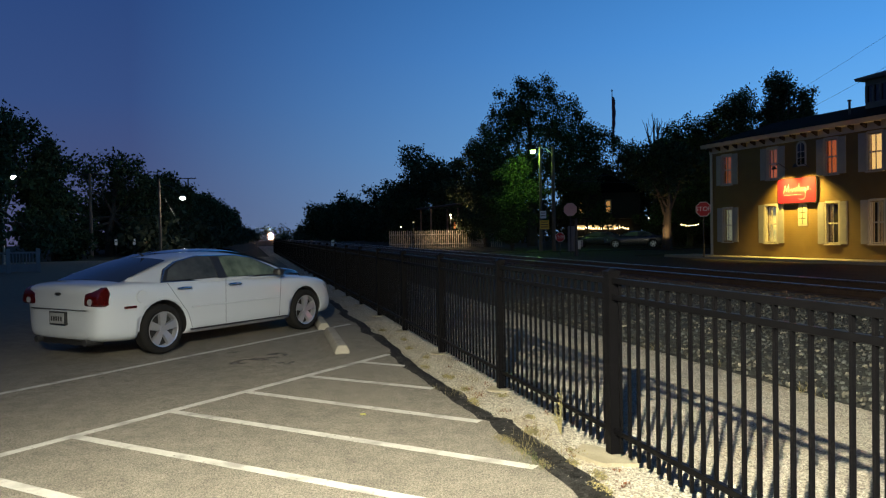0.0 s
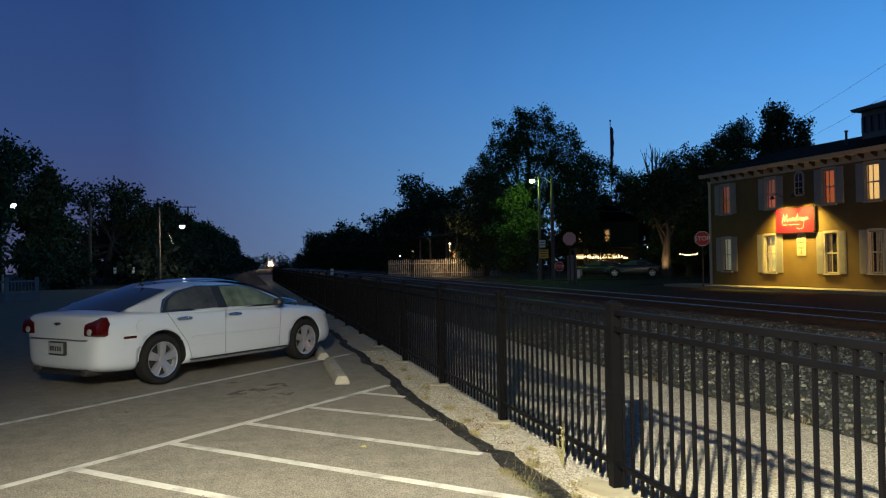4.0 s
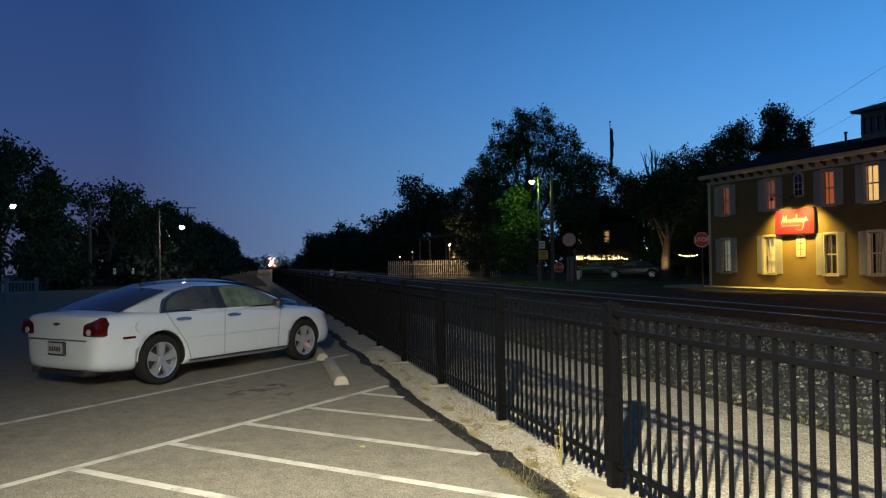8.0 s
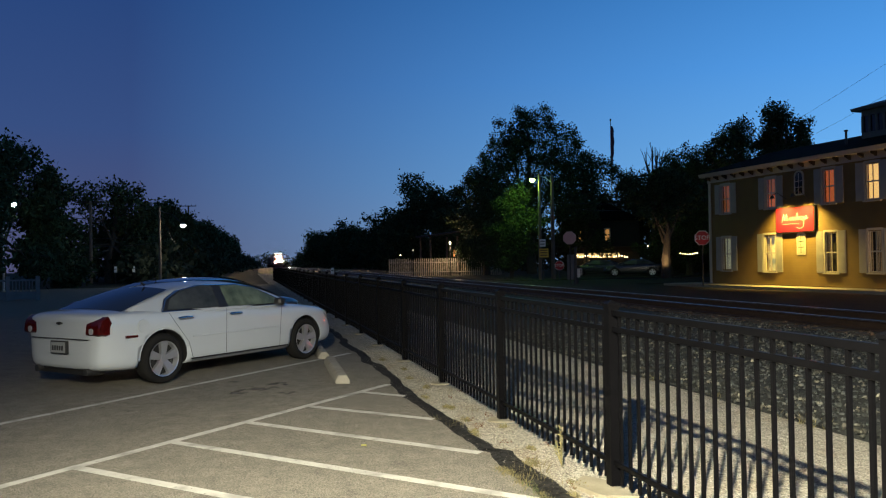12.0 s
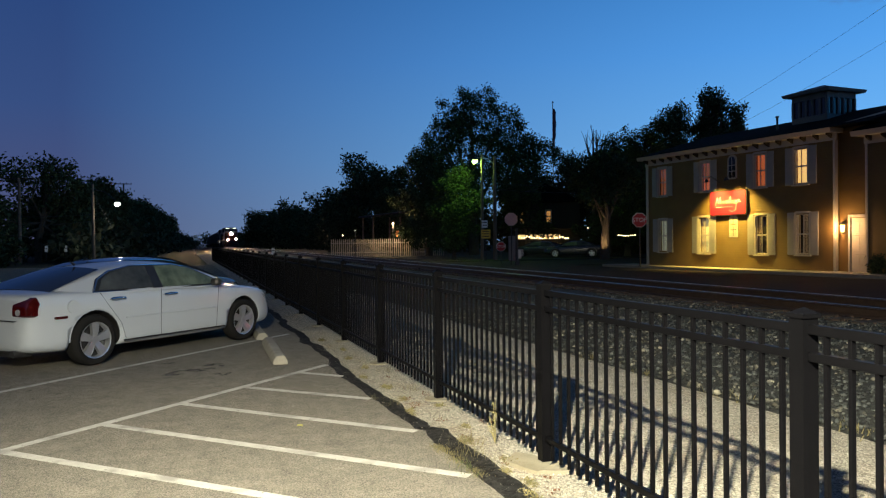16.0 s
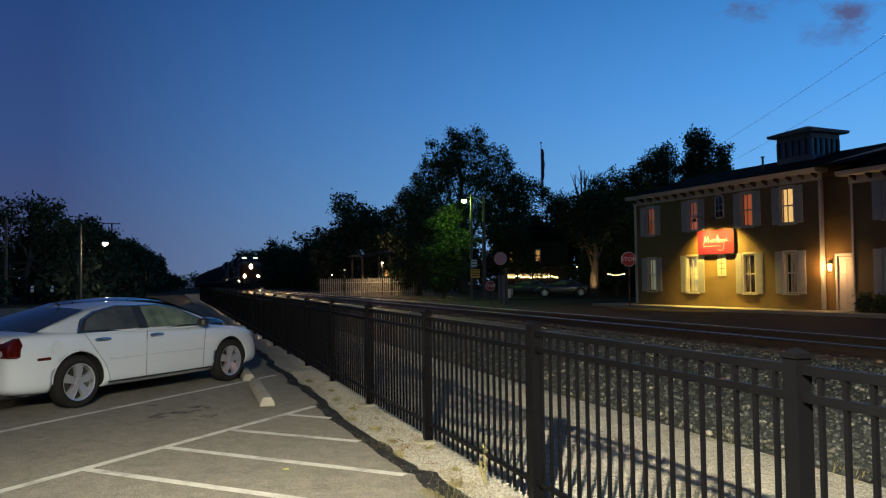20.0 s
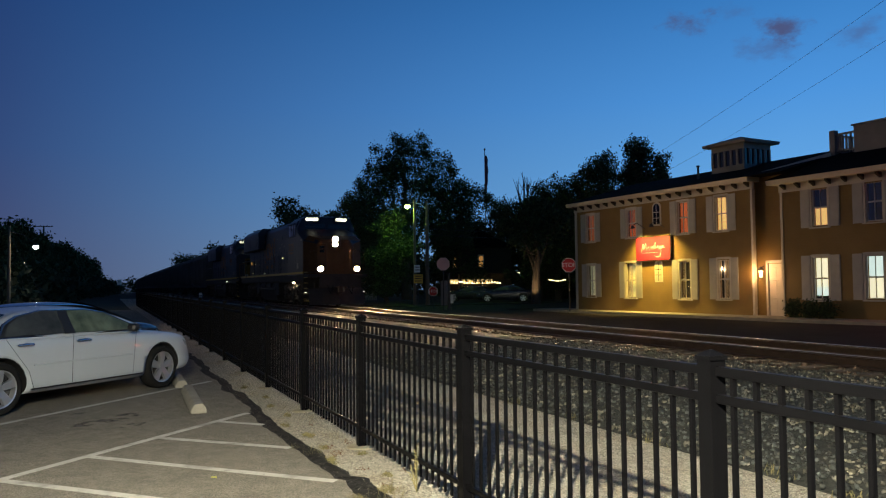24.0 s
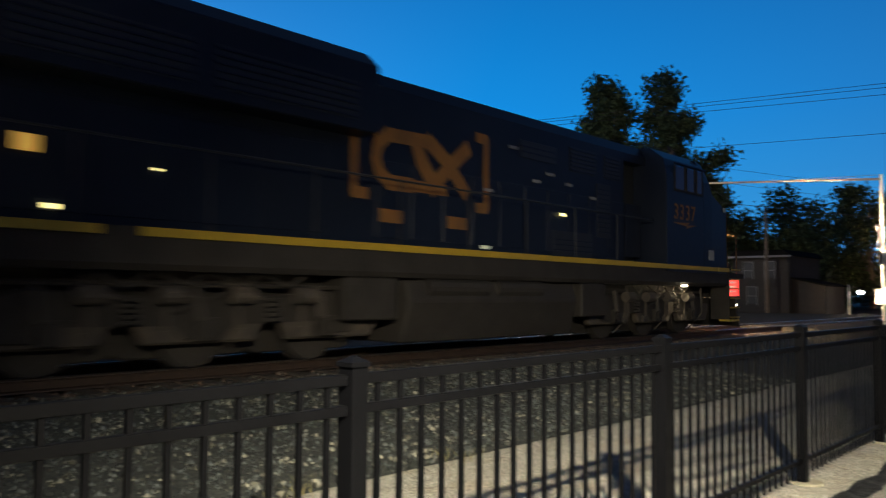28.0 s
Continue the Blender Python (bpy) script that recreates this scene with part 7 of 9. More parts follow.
for k, (x, y, h, r) in enumerate(((-57.0, 33.2, 8.6, 2.4), (-55.4, 34.0, 9.8, 2.5), (-53.6, 35.0, 10.6, 2.4), (-51.2, 35.4, 11.0, 2.4), (-55, 41, 9.5, 3.5), (-48.4, 36.6, 9.6, 2.6), (-50.0, 40.0, 9.0, 3.6), (-49.4, 38.4, 12.6, 1.7), (-48.2, 37.4, 11.9, 2.0), (-51.6, 37.4, 11.6, 2.0))):
    tree(x, y, 0.1, 0.25, crown(h, r * 1.15, 160 + k, 16, 0.12, 0.5), 260 + k, 15000, 0.10, "dark broadleaf tree behind the ochre house")
# garden tree with its trunk lit from below
tree(-49.4, 28.45, 0.1, 0.31, [(-0.2, 0.5, 4.6, 1.3, 1.5, 0.8), (0.3, -0.9, 4.3, 1.1, 1.2, 0.7), (0, 0.2, 6.0, 1.9, 2.1, 1.1), (-0.4, -1.1, 6.1, 1.5, 1.5, 0.9), (0.3, 1.4, 5.9, 1.5, 1.6, 0.9), (0, 0, 6.7, 1.6, 1.8, 0.8)], 305, 7000, 0.13, "garden tree with a trunk lit from below")
up = thing("garden_spotlight", "small dark garden spotlight at a tree", "spotlight", pose(-48.3, 27.6, 0.1))
bm = bmesh.new()
rod(bm, (0, 0, 0), (0, 0, 0.22), 0.012, 0.012, 6)
part("spike", bm, "darksteel", up)
bm = bmesh.new()
rod(bm, (0.03, 0.0, 0.18), (-0.07, 0.07, 0.30), 0.045, 0.06, 12, False)
part("lamp_head", bm, "darksteel", up)
dead = thing("dead_tree", "bare dead tree above the crowns", "tree", pose(-68.0, 38.0, 0.1))
bm = bmesh.new()
rod(bm, (0, 0, 0), (0, 0, 8), 0.25, 0.15, 8)
rng_ = np.random.default_rng(9)
for k in range(12):
    e = Vector((rng_.normal() * 0.8, rng_.normal() * 1.1, 10.0 + rng_.random() * 2.2))
    s_ = Vector((0, 0, 6.5 + rng_.random() * 1.5))
    rod(bm, s_, e, 0.09, 0.03, 5)
    for j in range(3):
        rod(bm, s_.lerp(e, 0.6 + 0.12 * j), e + Vector((rng_.normal() * 0.5, rng_.normal() * 0.5, 0.4)), 0.03, 0.012, 4)
part("branchwork", bm, "bark", dead)
for k, (x, y, h, r) in enumerate(((-25.4, 57.7, 11.9, 4.4), (-14.4, 59.0, 14.4, 2.2), (-10.7, 58.2, 13.2, 2.2), (-8.5, 58.6, 10.9, 2.8), (-19, 62, 10.0, 3.6), (-23.4, 71.4, 11.5, 4.0), (-5.8, 60.5, 7.9, 3.0), (-12.5, 63, 9.5, 4.0), (-32, 60, 10.5, 4.0), (-22, 53, 8.0, 4.2), (-16, 53, 8.2, 4.4), (-10, 54, 7.8, 4.2), (-4, 54, 7.6, 4.0), (1, 56, 7.0, 3.5))):
    tree(x, y, 0.1, 0.25, crown(h, r * 1.12, 170 + k, 12, 0.15, 0.6), 270 + k, 6500, 0.26, "dark broadleaf tree behind the filling station")
for k, (x, y, h, r) in enumerate(((55.6, 77.3, 16.0, 4.5), (63.8, 77.4, 13.9, 3.8), (57.1, 58.5, 15.0, 2.8), (59.8, 52.5, 17.4, 4.2), (53.3, 84.9, 13.2, 4.0), (65.6, 57.6, 17.6, 3.6), (44, 80, 12, 5.0), (34, 85, 11, 5.0), (54, 53, 15, 2.6), (57.5, 49.5, 17, 3.6), (60.5, 46, 13, 3.6), (52, 56, 10.5, 3.0))):
    tree(x, y, 0.1, 0.3, crown(h, r * 1.2, 180 + k, 12, 0.15, 0.6), 280 + k, 6500, 0.36, "dark broadleaf tree behind the far shops")
tree(73.0, 43.0, 0.1, 0.4, [(0, 0, 22.6, 1.7, 1.7, 1.5), (0.3, -0.8, 20.5, 2.2, 2.2, 1.5), (0, 0.9, 19.0, 2.0, 2.0, 1.5), (0, 0, 17.0, 2.6, 2.6, 1.7), (0, -1.2, 14.0, 2.6, 2.6, 1.8), (0, 0.8, 11.5, 2.4, 2.4, 1.8), (0, 0, 8.0, 2.2, 2.4, 1.8)], 310, 9000, 0.3, "tall dark tree with a narrow ragged crown")
tree(75.5, 37.6, 0.1, 0.4, [(0, 0, 22.4, 1.8, 1.8, 1.5), (0.3, 0.9, 20.0, 1.8, 1.8, 1.4), (0, -1.2, 18.6, 1.8, 1.8, 1.4), (0, 0.2, 16.6, 2.6, 2.4, 1.7), (0, -1.6, 13.4, 2.4, 2.4, 1.7), (0, 0.8, 12.0, 2.6, 2.4, 1.8), (0, -1.0, 8.5, 3.0, 3.0, 2.0)], 311, 9000, 0.3, "tall dark tree with a ragged crown")
for k, (x, y, h, r) in enumerate(((78.8, 34.6, 16.5, 3.0), (95.3, 31.7, 14.0, 5.4), (102.4, 25.1, 14.5, 4.8), (106.3, 30.0, 11.8, 5.6), (99.2, 13.6, 12.0, 6.5), (112, 20, 12, 6), (88, 36, 10, 4.5), (118, 6, 12, 6), (71, 41, 10, 4.5), (67, 37, 8.5, 4.0), (79, 41, 10, 5.0), (84, 30, 8, 5.0))):
    tree(x, y, 0.1, 0.3, crown(h, r * 1.1, 190 + k, 11, 0.15, 0.6), 290 + k, 5500, 0.3, "dark broadleaf tree beyond the crossing")


def woods(name, pts, seed, label, leaf=0.6, count=16000, low=2.2, high=4.0):
    rng = np.random.default_rng(seed)
    cs, rs = [], []
    for (x0, y0), (x1, y1) in zip(pts, pts[1:]):
        n = max(2, int(math.hypot(x1 - x0, y1 - y0) / 6))
        for k in range(n):
            f = k / n
            h = rng.uniform(low, high)
            cs.append((x0 + (x1 - x0) * f + rng.normal() * 2, y0 + (y1 - y0) * f + rng.normal() * 2, h * 0.9 + track_z(x0) - RAIL_Z))
            rs.append((rng.uniform(3, 5.5), rng.uniform(3, 5.5), h))
    o = new(name, quad_mesh(name, leaf_cloud(rng, cs, rs, count, leaf), "leaf_far"))
    return tagged(o, label, "woods", "", "stuff")


woods("far_woods", [(-80, -14), (-150, -14), (-280, -10), (-420, -3), (-600, 2)], 400, "dark far woods beside the railway", 0.7)
woods("hedge", [(-72, -10), (-100, -7.5), (-140, -5.5), (-220, -5), (-320, -3)], 407, "dark brush along the railway beyond the car park", 0.4, 14000, 1.2, 2.2)
woods("far_woods", [(-700, -40), (-720, 20), (-700, 70)], 408, "dark far woods where the railway bends away", 1.2, 5000, 6.0, 8.5)
woods("far_woods", [(-100, 32), (-180, 32), (-300, 32), (-450, 36), (-620, 38)], 401, "dark far woods beside the railway", 0.7)
woods("hedge", [(36, 62), (46, 58), (56, 46), (70, 34), (88, 24), (100, 16)], 406, "dark undergrowth behind a grey house", 0.35, 16000)
woods("hedge", [(-36, 52), (-24, 54), (-10, 55), (2, 56), (8, 60)], 405, "dark hedge behind the filling station", 0.3, 9000)
woods("hedge", [(-60, 46), (-75, 50), (-95, 40), (-110, 34)], 402, "dark hedge and undergrowth behind the street", 0.4)
woods("far_woods", [(120, -4), (130, 30), (100, 60), (60, 95), (0, 100), (-60, 90), (-110, 60)], 403, "dark far woods closing the town", 0.7)
# unseen treeline behind the camera, added to keep sky light off the train
woods("far_woods", [(-60, -22), (-30, -30), (0, -32), (40, -30), (80, -20), (115, -8)], 404, "unseen woods added behind the car park to block sky light", 0.6, 20000)
for k, (x, y, h, r) in enumerate(((-40, -34, 13, 8), (-18, -36, 14, 8), (4, -36, 14, 8), (26, -36, 14, 8), (48, -34, 13, 8), (70, -28, 13, 7))):
    tree(x, y, 0.0, 0.4, crown(h, r, 500 + k, 11, 0.15, 0.5), 510 + k, 4000, 0.5, "unseen tree added behind the car park to block sky light")


porch = thing("porch_railing", "weathered grey porch railing before dark trees", "railing", pose(-40.5, -12.2, 0.0, 0, 0, 104))
boxpart("base_board", (-2.6, -0.03, 0.05), (2.6, 0.03, 0.42), "cupola", porch)
boxpart("top_rail", (-2.6, -0.04, 0.92), (2.6, 0.04, 1.0), "cupola", porch)
for k in range(5):
    boxpart("newel", (-2.6 + 1.25 * k, -0.08, 0.0), (-2.42 + 1.25 * k, 0.08, 1.15), "cupola", porch, "", 0.01)
for k in range(36):
    boxpart("baluster", (-2.5 + 0.14 * k, -0.02, 0.42), (-2.46 + 0.14 * k, 0.02, 0.92), "cupola", porch)


# ---- lamps, poles and signs ----
def street_lamp(x, y, pole_top, lamp_at, lens, label, wood=False, lean=0.0):
    s = thing("street_lamp", label, "street lamp", pose(x, y, 0.05))
    bm = bmesh.new()
    rod(bm, (0, 0, 0), (lean, 0, pole_top), 0.13 if wood else 0.08, 0.09 if wood else 0.05, 10)
    part("pole", bm, "wood_pole" if wood else "steel", s)
    d = Vector(lamp_at) - Vector((x, y, 0.05))
    bm = bmesh.new()
    a, c = Vector((lean, 0, pole_top - 0.4)), d + Vector((0, 0, 0.12))
    m_ = a.lerp(c, 0.5) + Vector((0, 0, 0.25))
    rod(bm, a, m_, 0.035, 0.03, 6)
    rod(bm, m_, c, 0.03, 0.03, 6)
    part("arm", bm, "darksteel", s)
    bm = bmesh.new()
    rod(bm, d + Vector((0, 0, 0.02)), d + Vector((0, 0, 0.2)), 0.24, 0.12, 12)
    part("hood", bm, "darksteel", s)
    bm = bmesh.new()
    bmesh.ops.create_uvsphere(bm, u_segments=12, v_segments=8, radius=0.2, matrix=Matrix.Translation(d + Vector((0, 0, -0.02))))
    part("lens", bm, lens, s, "glowing lamp bowl", True)
    return s


street_lamp(-52.2, 20.15, 7.6, (-52.36, 19.73, 7.26), "g_green", "timber pole street lamp glowing green-white", True, 0.15)
street_lamp(-65.75, -6.7, 6.2, (-65.8, -4.96, 4.75), "g_lamp", "timber pole street lamp glowing warm white", True)
street_lamp(-58.2, -15.9, 6.2, (-58.07, -15.21, 5.86), "g_blue", "street lamp glowing blue-white before trees")
street_lamp(48.9, 34.6, 11.6, (48.9, 33.7, 12.05), "g_lamp", "tall street lamp glowing white behind the crossing")


def utility_pole(x, y, h, label, cans=False, arms=(1,), turn=0):
    u = thing("utility_pole", label, "utility pole", pose(x, y, 0.05, 0, 0, turn))
    bm = bmesh.new()
    rod(bm, (0, 0, 0), (0, 0, h), 0.16, 0.11, 10)
    part("pole", bm, "wood_pole", u)
    for k in arms:
        bm = bmesh.new()
        cube(bm, (-1.1, -0.06, h - 0.5 * k), (1.1, 0.06, h - 0.5 * k + 0.11))
        for xx in (-1.0, -0.4, 0.4, 1.0):
            rod(bm, (xx, 0, h - 0.5 * k + 0.11), (xx, 0, h - 0.5 * k + 0.27), 0.035, 0.045, 6)
        part("crossarm", bm, "darkwood", u)
    if cans:
        for a in (-0.9, 0.25, 1.4):
            bm = bmesh.new()
            cx, cy = 0.50 * math.cos(a), 0.50 * math.sin(a)
            rod(bm, (cx, cy, h - 2.75), (cx, cy, h - 1.65), 0.33, 0.33, 14)
            rod(bm, (cx, cy, h - 1.85), (cx, cy, h - 1.62), 0.05, 0.03, 6)
            part("transformer", bm, "darksteel", u, "grey transformer can")
    return u


utility_pole(-13.05, 20.7, 10.4, "timber utility pole with transformers and crossarms", True, (0.1, 1.0), 20)
lamp_pole = utility_pole(-51.95, 21.05, 7.5, "thin timber utility pole with a lamp bracket", False, ())
bm = bmesh.new()
for a_, b_ in (((0, 0, 6.9), (-0.12, -0.45, 7.32)), ((-0.12, -0.45, 7.32), (-0.28, -0.95, 7.42)), ((-0.28, -0.95, 7.42), (-0.41, -1.30, 7.36))):
    rod(bm, a_, b_, 0.035, 0.03, 6)
part("lamp_bracket", bm, "steel", lamp_pole)
utility_pole(-73.8, -13.2, 7.2, "timber utility pole before dark trees", False, (0.3,), 90)
utility_pole(46.0, 22.5, 10.5, "timber utility pole beyond the crossing", False, (0.2, 1.4), 15)
utility_pole(66.0, 24.0, 8.5, "timber utility pole beyond the crossing", False, (0.2,), 15)
utility_pole(-118.0, -8.0, 10.0, "far timber utility pole beside the railway", False, (0.3,), 90)


def wire(p, q, sag, r=0.012, label="thin dark overhead wire"):
    p, q = Vector(p), Vector(q)
    bm = bmesh.new()
    n = 18
    pts = [p.lerp(q, k / n) - Vector((0, 0, sag * 4 * (k / n) * (1 - k / n))) for k in range(n + 1)]
    for a, b in zip(pts, pts[1:]):
        rod(bm, a, b, r, r, 5, False)
    return tagged(part("overhead_wire", bm, "darksteel"), label, "wire", "overhead wires", "structure")


for dx, dy, z0, z1, sag in ((-1.0, -0.36, 10.45, 10.4, 1.05), (1.0, 0.36, 10.45, 10.4, 1.15), (0, 0, 9.5, 9.4, 1.9), (0, 0, 5.9, 6.6, 0.9), (0, 0.1, 5.6, 6.2, 0.7)):
    wire((-13.05 + dx, 20.7 + dy, z0), (46 + dx, 22.5 + dy, z1), sag, 0.009 if z0 > 8 else 0.017)
for dy, z0 in ((0, 10.45), (0.5, 9.5)):
    wire((-13.05, 20.7 + dy, z0), (-75, 42 + dy * 6, 9.0), 1.2, 0.006)
wire((-51.95, 21.05, 5.2), (-49.5, 31, 5.0), 0.2)
wire((-51.95, 21.05, 5.6), (-49.5, 31, 5.6), 0.2)
wire((46, 22.5, 10.2), (66, 24, 8.3), 0.6)
wire((46, 22.5, 9.0), (110, -10, 9.5), 1.2)
wire((46, 22.3, 9.9), (110, -12, 10.2), 1.2)
wire((46, 22.3, 7.6), (110, -12, 8.2), 1.0, 0.02)
for z0, z1 in ((13.55, 11.5), (13.2, 11.45), (12.6, 11.4), (10.6, 9.4)):
    wire((56.5, -24, z0), (29.5, 54, z1), 0.25, 0.014)
wire((-65.75, -6.7, 3.9), (-73.8, -13.2, 4.0), 0.1)
wire((-65.75, -6.7, 3.4), (-73.8, -13.2, 3.3), 0.15)
wire((-65.75, -6.7, 5.6), (-64.3, -4.0, 0.1), 0.0)


def octagon(r):
    return [(r * math.cos(math.pi / 8 + k * math.pi / 4), r * math.sin(math.pi / 8 + k * math.pi / 4)) for k in range(8)]


def stop_sign(x, y, z, r, turn, label, face=True, base=0.1, back="sign_red"):
    s = thing("stop_sign", label, "road sign", pose(x, y, base, 0, 0, turn))
    h = z - base
    bm = bmesh.new()
    rod(bm, (0, 0.05, 0), (0, 0.05, h + r * 0.9), 0.035, 0.035, 8)
    part("post", bm, "darksteel", s)
    bm = bmesh.new()
    prism(bm, [(u, h + v) for u, v in octagon(r)], "y", 0.0, 0.012)
    part("sign_plate", bm, "sign_white" if face else back, s)
    if face:
        bm = bmesh.new()
        prism(bm, [(u, h + v) for u, v in octagon(r * 0.93)], "y", -0.004, 0.0)
        part("sign_face", bm, "sign_red", s)
        text_part("sign_word", "STOP", r * 0.78, "sign_white", s, pose(0, -0.006, h, 90), 0.001)
    return s


stop_sign(-33.72, 21.37, 2.48, 0.38, 52, "red stop sign on a dark post beside the house", True, 0.15)
stop_sign(-42.05, 18.05, 2.77, 0.40, 57, "faded pink back of a stop sign on a dark post", False, 0.05, "sign_back")
stop_sign(-43.4, 17.95, 1.17, 0.30, 60, "low red stop sign half hidden by a cabinet", True, 0.1)
sb = thing("signal_cabinet", "dark grey trackside cabinet and thick post", "cabinet", pose(-42.2, 18.2, 0.05, 0, 0, 20))
bm = bmesh.new()
cube(bm, (-0.22, -0.15, 0.3), (0.22, 0.15, 1.75))
part("cabinet_body", bm, "cupola", sb, "", False, 0.02)
bm = bmesh.new()
rod(bm, (0.35, 0, 0), (0.35, 0, 2.2), 0.09, 0.07, 10)
rod(bm, (0.35, 0, 0), (0.35, 0, 0.25), 0.16, 0.12, 10)
part("cabinet_post", bm, "darksteel", sb)


def small_sign(x, y, z0, z1, w, material, turn, label, bars=0, base=0.1):
    s = thing("road_sign", label, "road sign", pose(x, y, base, 0, 0, turn))
    bm = bmesh.new()
    rod(bm, (0, 0.03, 0), (0, 0.03, z1 - base), 0.025, 0.025, 6)
    part("post", bm, "darksteel", s)
    boxpart("sign_plate", (-w / 2, -0.012, z0 - base), (w / 2, 0.0, z1 - base), material, s, "", 0.003)
    for k in range(bars):
        z = z1 - base - (z1 - z0) * (k + 0.7) / (bars + 0.6)
        boxpart("sign_bar", (-w * 0.38, -0.016, z - 0.03), (w * 0.38, -0.0125, z + 0.03), "car_trim", s)
    return s


small_sign(-50.24, 19.68, 1.68, 2.28, 0.62, "sign_yellow", 65, "yellow warning sign with dark lines", 3)
small_sign(-50.3, 19.62, 2.42, 2.92, 0.40, "sign_white", 65, "small white sign above a yellow one", 2)
small_sign(-43.0, 18.8, 0.45, 0.95, 0.55, "sign_white", 62, "low pale notice board on the verge", 0)
small_sign(-69.4, -9.14, 1.0, 1.5, 0.22, "sign_white", 95, "small white parking sign", 1)
small_sign(-69.2, -10.52, 1.0, 1.5, 0.22, "sign_white", 95, "small white parking sign", 1)
small_sign(-43.6, 19.25, 0.58, 0.98, 0.46, "greyside", 62, "small pale sign on the grass verge", 2)
small_sign(-59.66, 6.26, 0.7, 1.15, 0.22, "sign_white", 85, "small white trackside marker", 1)
small_sign(-95, 1.2, 1.9, 2.5, 0.45, "sign_white", 90, "white sign at the car park entrance", 1)
fp = thing("flagpole", "tall white flagpole with a hanging flag", "flagpole", pose(-82.4, 40.8, 0.1))
bm = bmesh.new()
rod(bm, (0, 0, 0), (0, 0, 17.3), 0.10, 0.05, 10)
bmesh.ops.create_uvsphere(bm, u_segments=8, v_segments=6, radius=0.12, matrix=Matrix.Translation((0, 0, 17.35)))
part("pole", bm, "steel", fp)
bm = bmesh.new()
rows = []
for k in range(13):
    z = 16.6 - 0.36 * k
    w = 0.06 + 0.17 * math.sin(math.pi * min(1, (k + 2) / 13)) + 0.04 * math.sin(k * 1.7)
    rows.append([(0.05, 0.05, z), (0.1 + w * 0.4, 0.12 + w * 0.9, z - 0.15), (0.16 + w * 0.3, 0.02 + w * 0.5, z), (0.05, -0.03, z + 0.02)])
loft(bm, rows)
part("flag", bm, "flag", fp, "limp furled flag", True)

# pale picket fence and shelter of the platform beyond the track
pf = thing("platform_fence", "pale picket fence beyond the railway", "fence", None, "", "structure")
bm = bmesh.new()
prism(bm, ((-0.045, 0), (0.045, 0), (0.045, 1.62), (0.0, 1.72), (-0.045, 1.62)), "y", -0.012, 0.012)
pk = shared(bm, "picket")
for k in range(58):
    f = -0.16 + 1.29 * k / 57
    piece("picket", pk, pf, pose(-73.6 + 2.1 * f, 14.5 + 8.0 * f, 0.1, 0, 0, 75))
bm = bmesh.new()
for z in (0.5, 1.4):
    rod(bm, (-73.89, 13.2, z), (-71.18, 23.5, z), 0.03, 0.03, 4)
part("fence_rail", bm, "trim", pf)
sh = thing("station_shelter", "low station shelter with a broad pale eave", "shelter", pose(-83, 21, 0.1, 0, 0, 10))
bm = bmesh.new()
prism(bm, ((-2.4, 4.0), (2.4, 4.55), (2.4, 4.75), (-2.4, 4.2)), "x", -2.5, 1.2)
part("shelter_roof", bm, "darkwood", sh)
for y in (-2.0, 1.2):
    for x in (-2.0, 0.8):
        boxpart("shelter_post", (x - 0.08, y - 0.08, 0), (x + 0.08, y + 0.08, 4.1), "wood_pole", sh)
bm = bmesh.new()
cube(bm, (0.95, 0.6, 1.9), (1.05, 0.9, 2.7))
part("lit_notice", bm, "g_red", sh, "glowing notice under the eave")

# ---- restaurant garden down the side street ----
cafe = thing("garden_house", "dim house with a lit verandah behind parked cars", "house", pose(-74.5, 32.0, 0.1, 0, 0, 62))
bm = bmesh.new()
clap_wall(bm, 0, 7.0, 0.0, 5.2, [(1.0, 3.2, 1.5, 4.4), (3.6, 3.2, 4.1, 4.4)], 0.16)
boards(part("front_wall", bm, "darkwood", cafe))
bm = bmesh.new()
prism(bm, ((-0.4, 5.2), (7.4, 5.2), (3.5, 7.2)), "y", -0.3, 7.0)
part("gable_roof", bm, "roof", cafe)
for u in (1.0, 3.6):
    sash(cafe, u, 3.2, u + 0.5, 4.4, "g_warm", 0.0)
bm = bmesh.new()
cube(bm, (0.2, -2.2, 2.55), (6.6, 0.0, 2.7))
part("verandah_roof", bm, "darkwood", cafe)
# wall band emits by itself; stands in for lamplight on the verandah
boxpart("verandah_wall", (0.6, -0.12, 1.5), (5.0, -0.04, 1.95), "g_porch", cafe, "verandah wall glowing in place of warm lamplight")
for k in range(5):
    boxpart("verandah_post", (0.3 + 1.5 * k, -2.15, 0), (0.42 + 1.5 * k, -2.03, 2.55), "darkwood", cafe)
stg = thing("string_lights", "strings of small warm bulbs over the garden", "string lights", None, "", "")
bulb = bmesh.new()
bmesh.ops.create_icosphere(bulb, subdivisions=1, radius=0.07)
bulb_me = mesh(bulb)
bulb_me.materials.append(M["g_string"])
bulb = bmesh.new()
bmesh.ops.create_icosphere(bulb, subdivisions=1, radius=0.04)
bulb_small = mesh(bulb)
bulb_small.materials.append(M["g_string"])
for k in range(8):
    piece("bulb", bulb_small, stg, pose(-51.4 + 0.088 * k, 30.8 + 0.145 * k, 1.84 - 0.09 * math.sin(math.pi * k / 7)))
for k in range(22):
    piece("bulb", bulb_me, stg, pose(-72.6 + 0.09 * k, 31.5 + 0.24 * k, 1.75 + 0.18 * wobble(k, 4)))
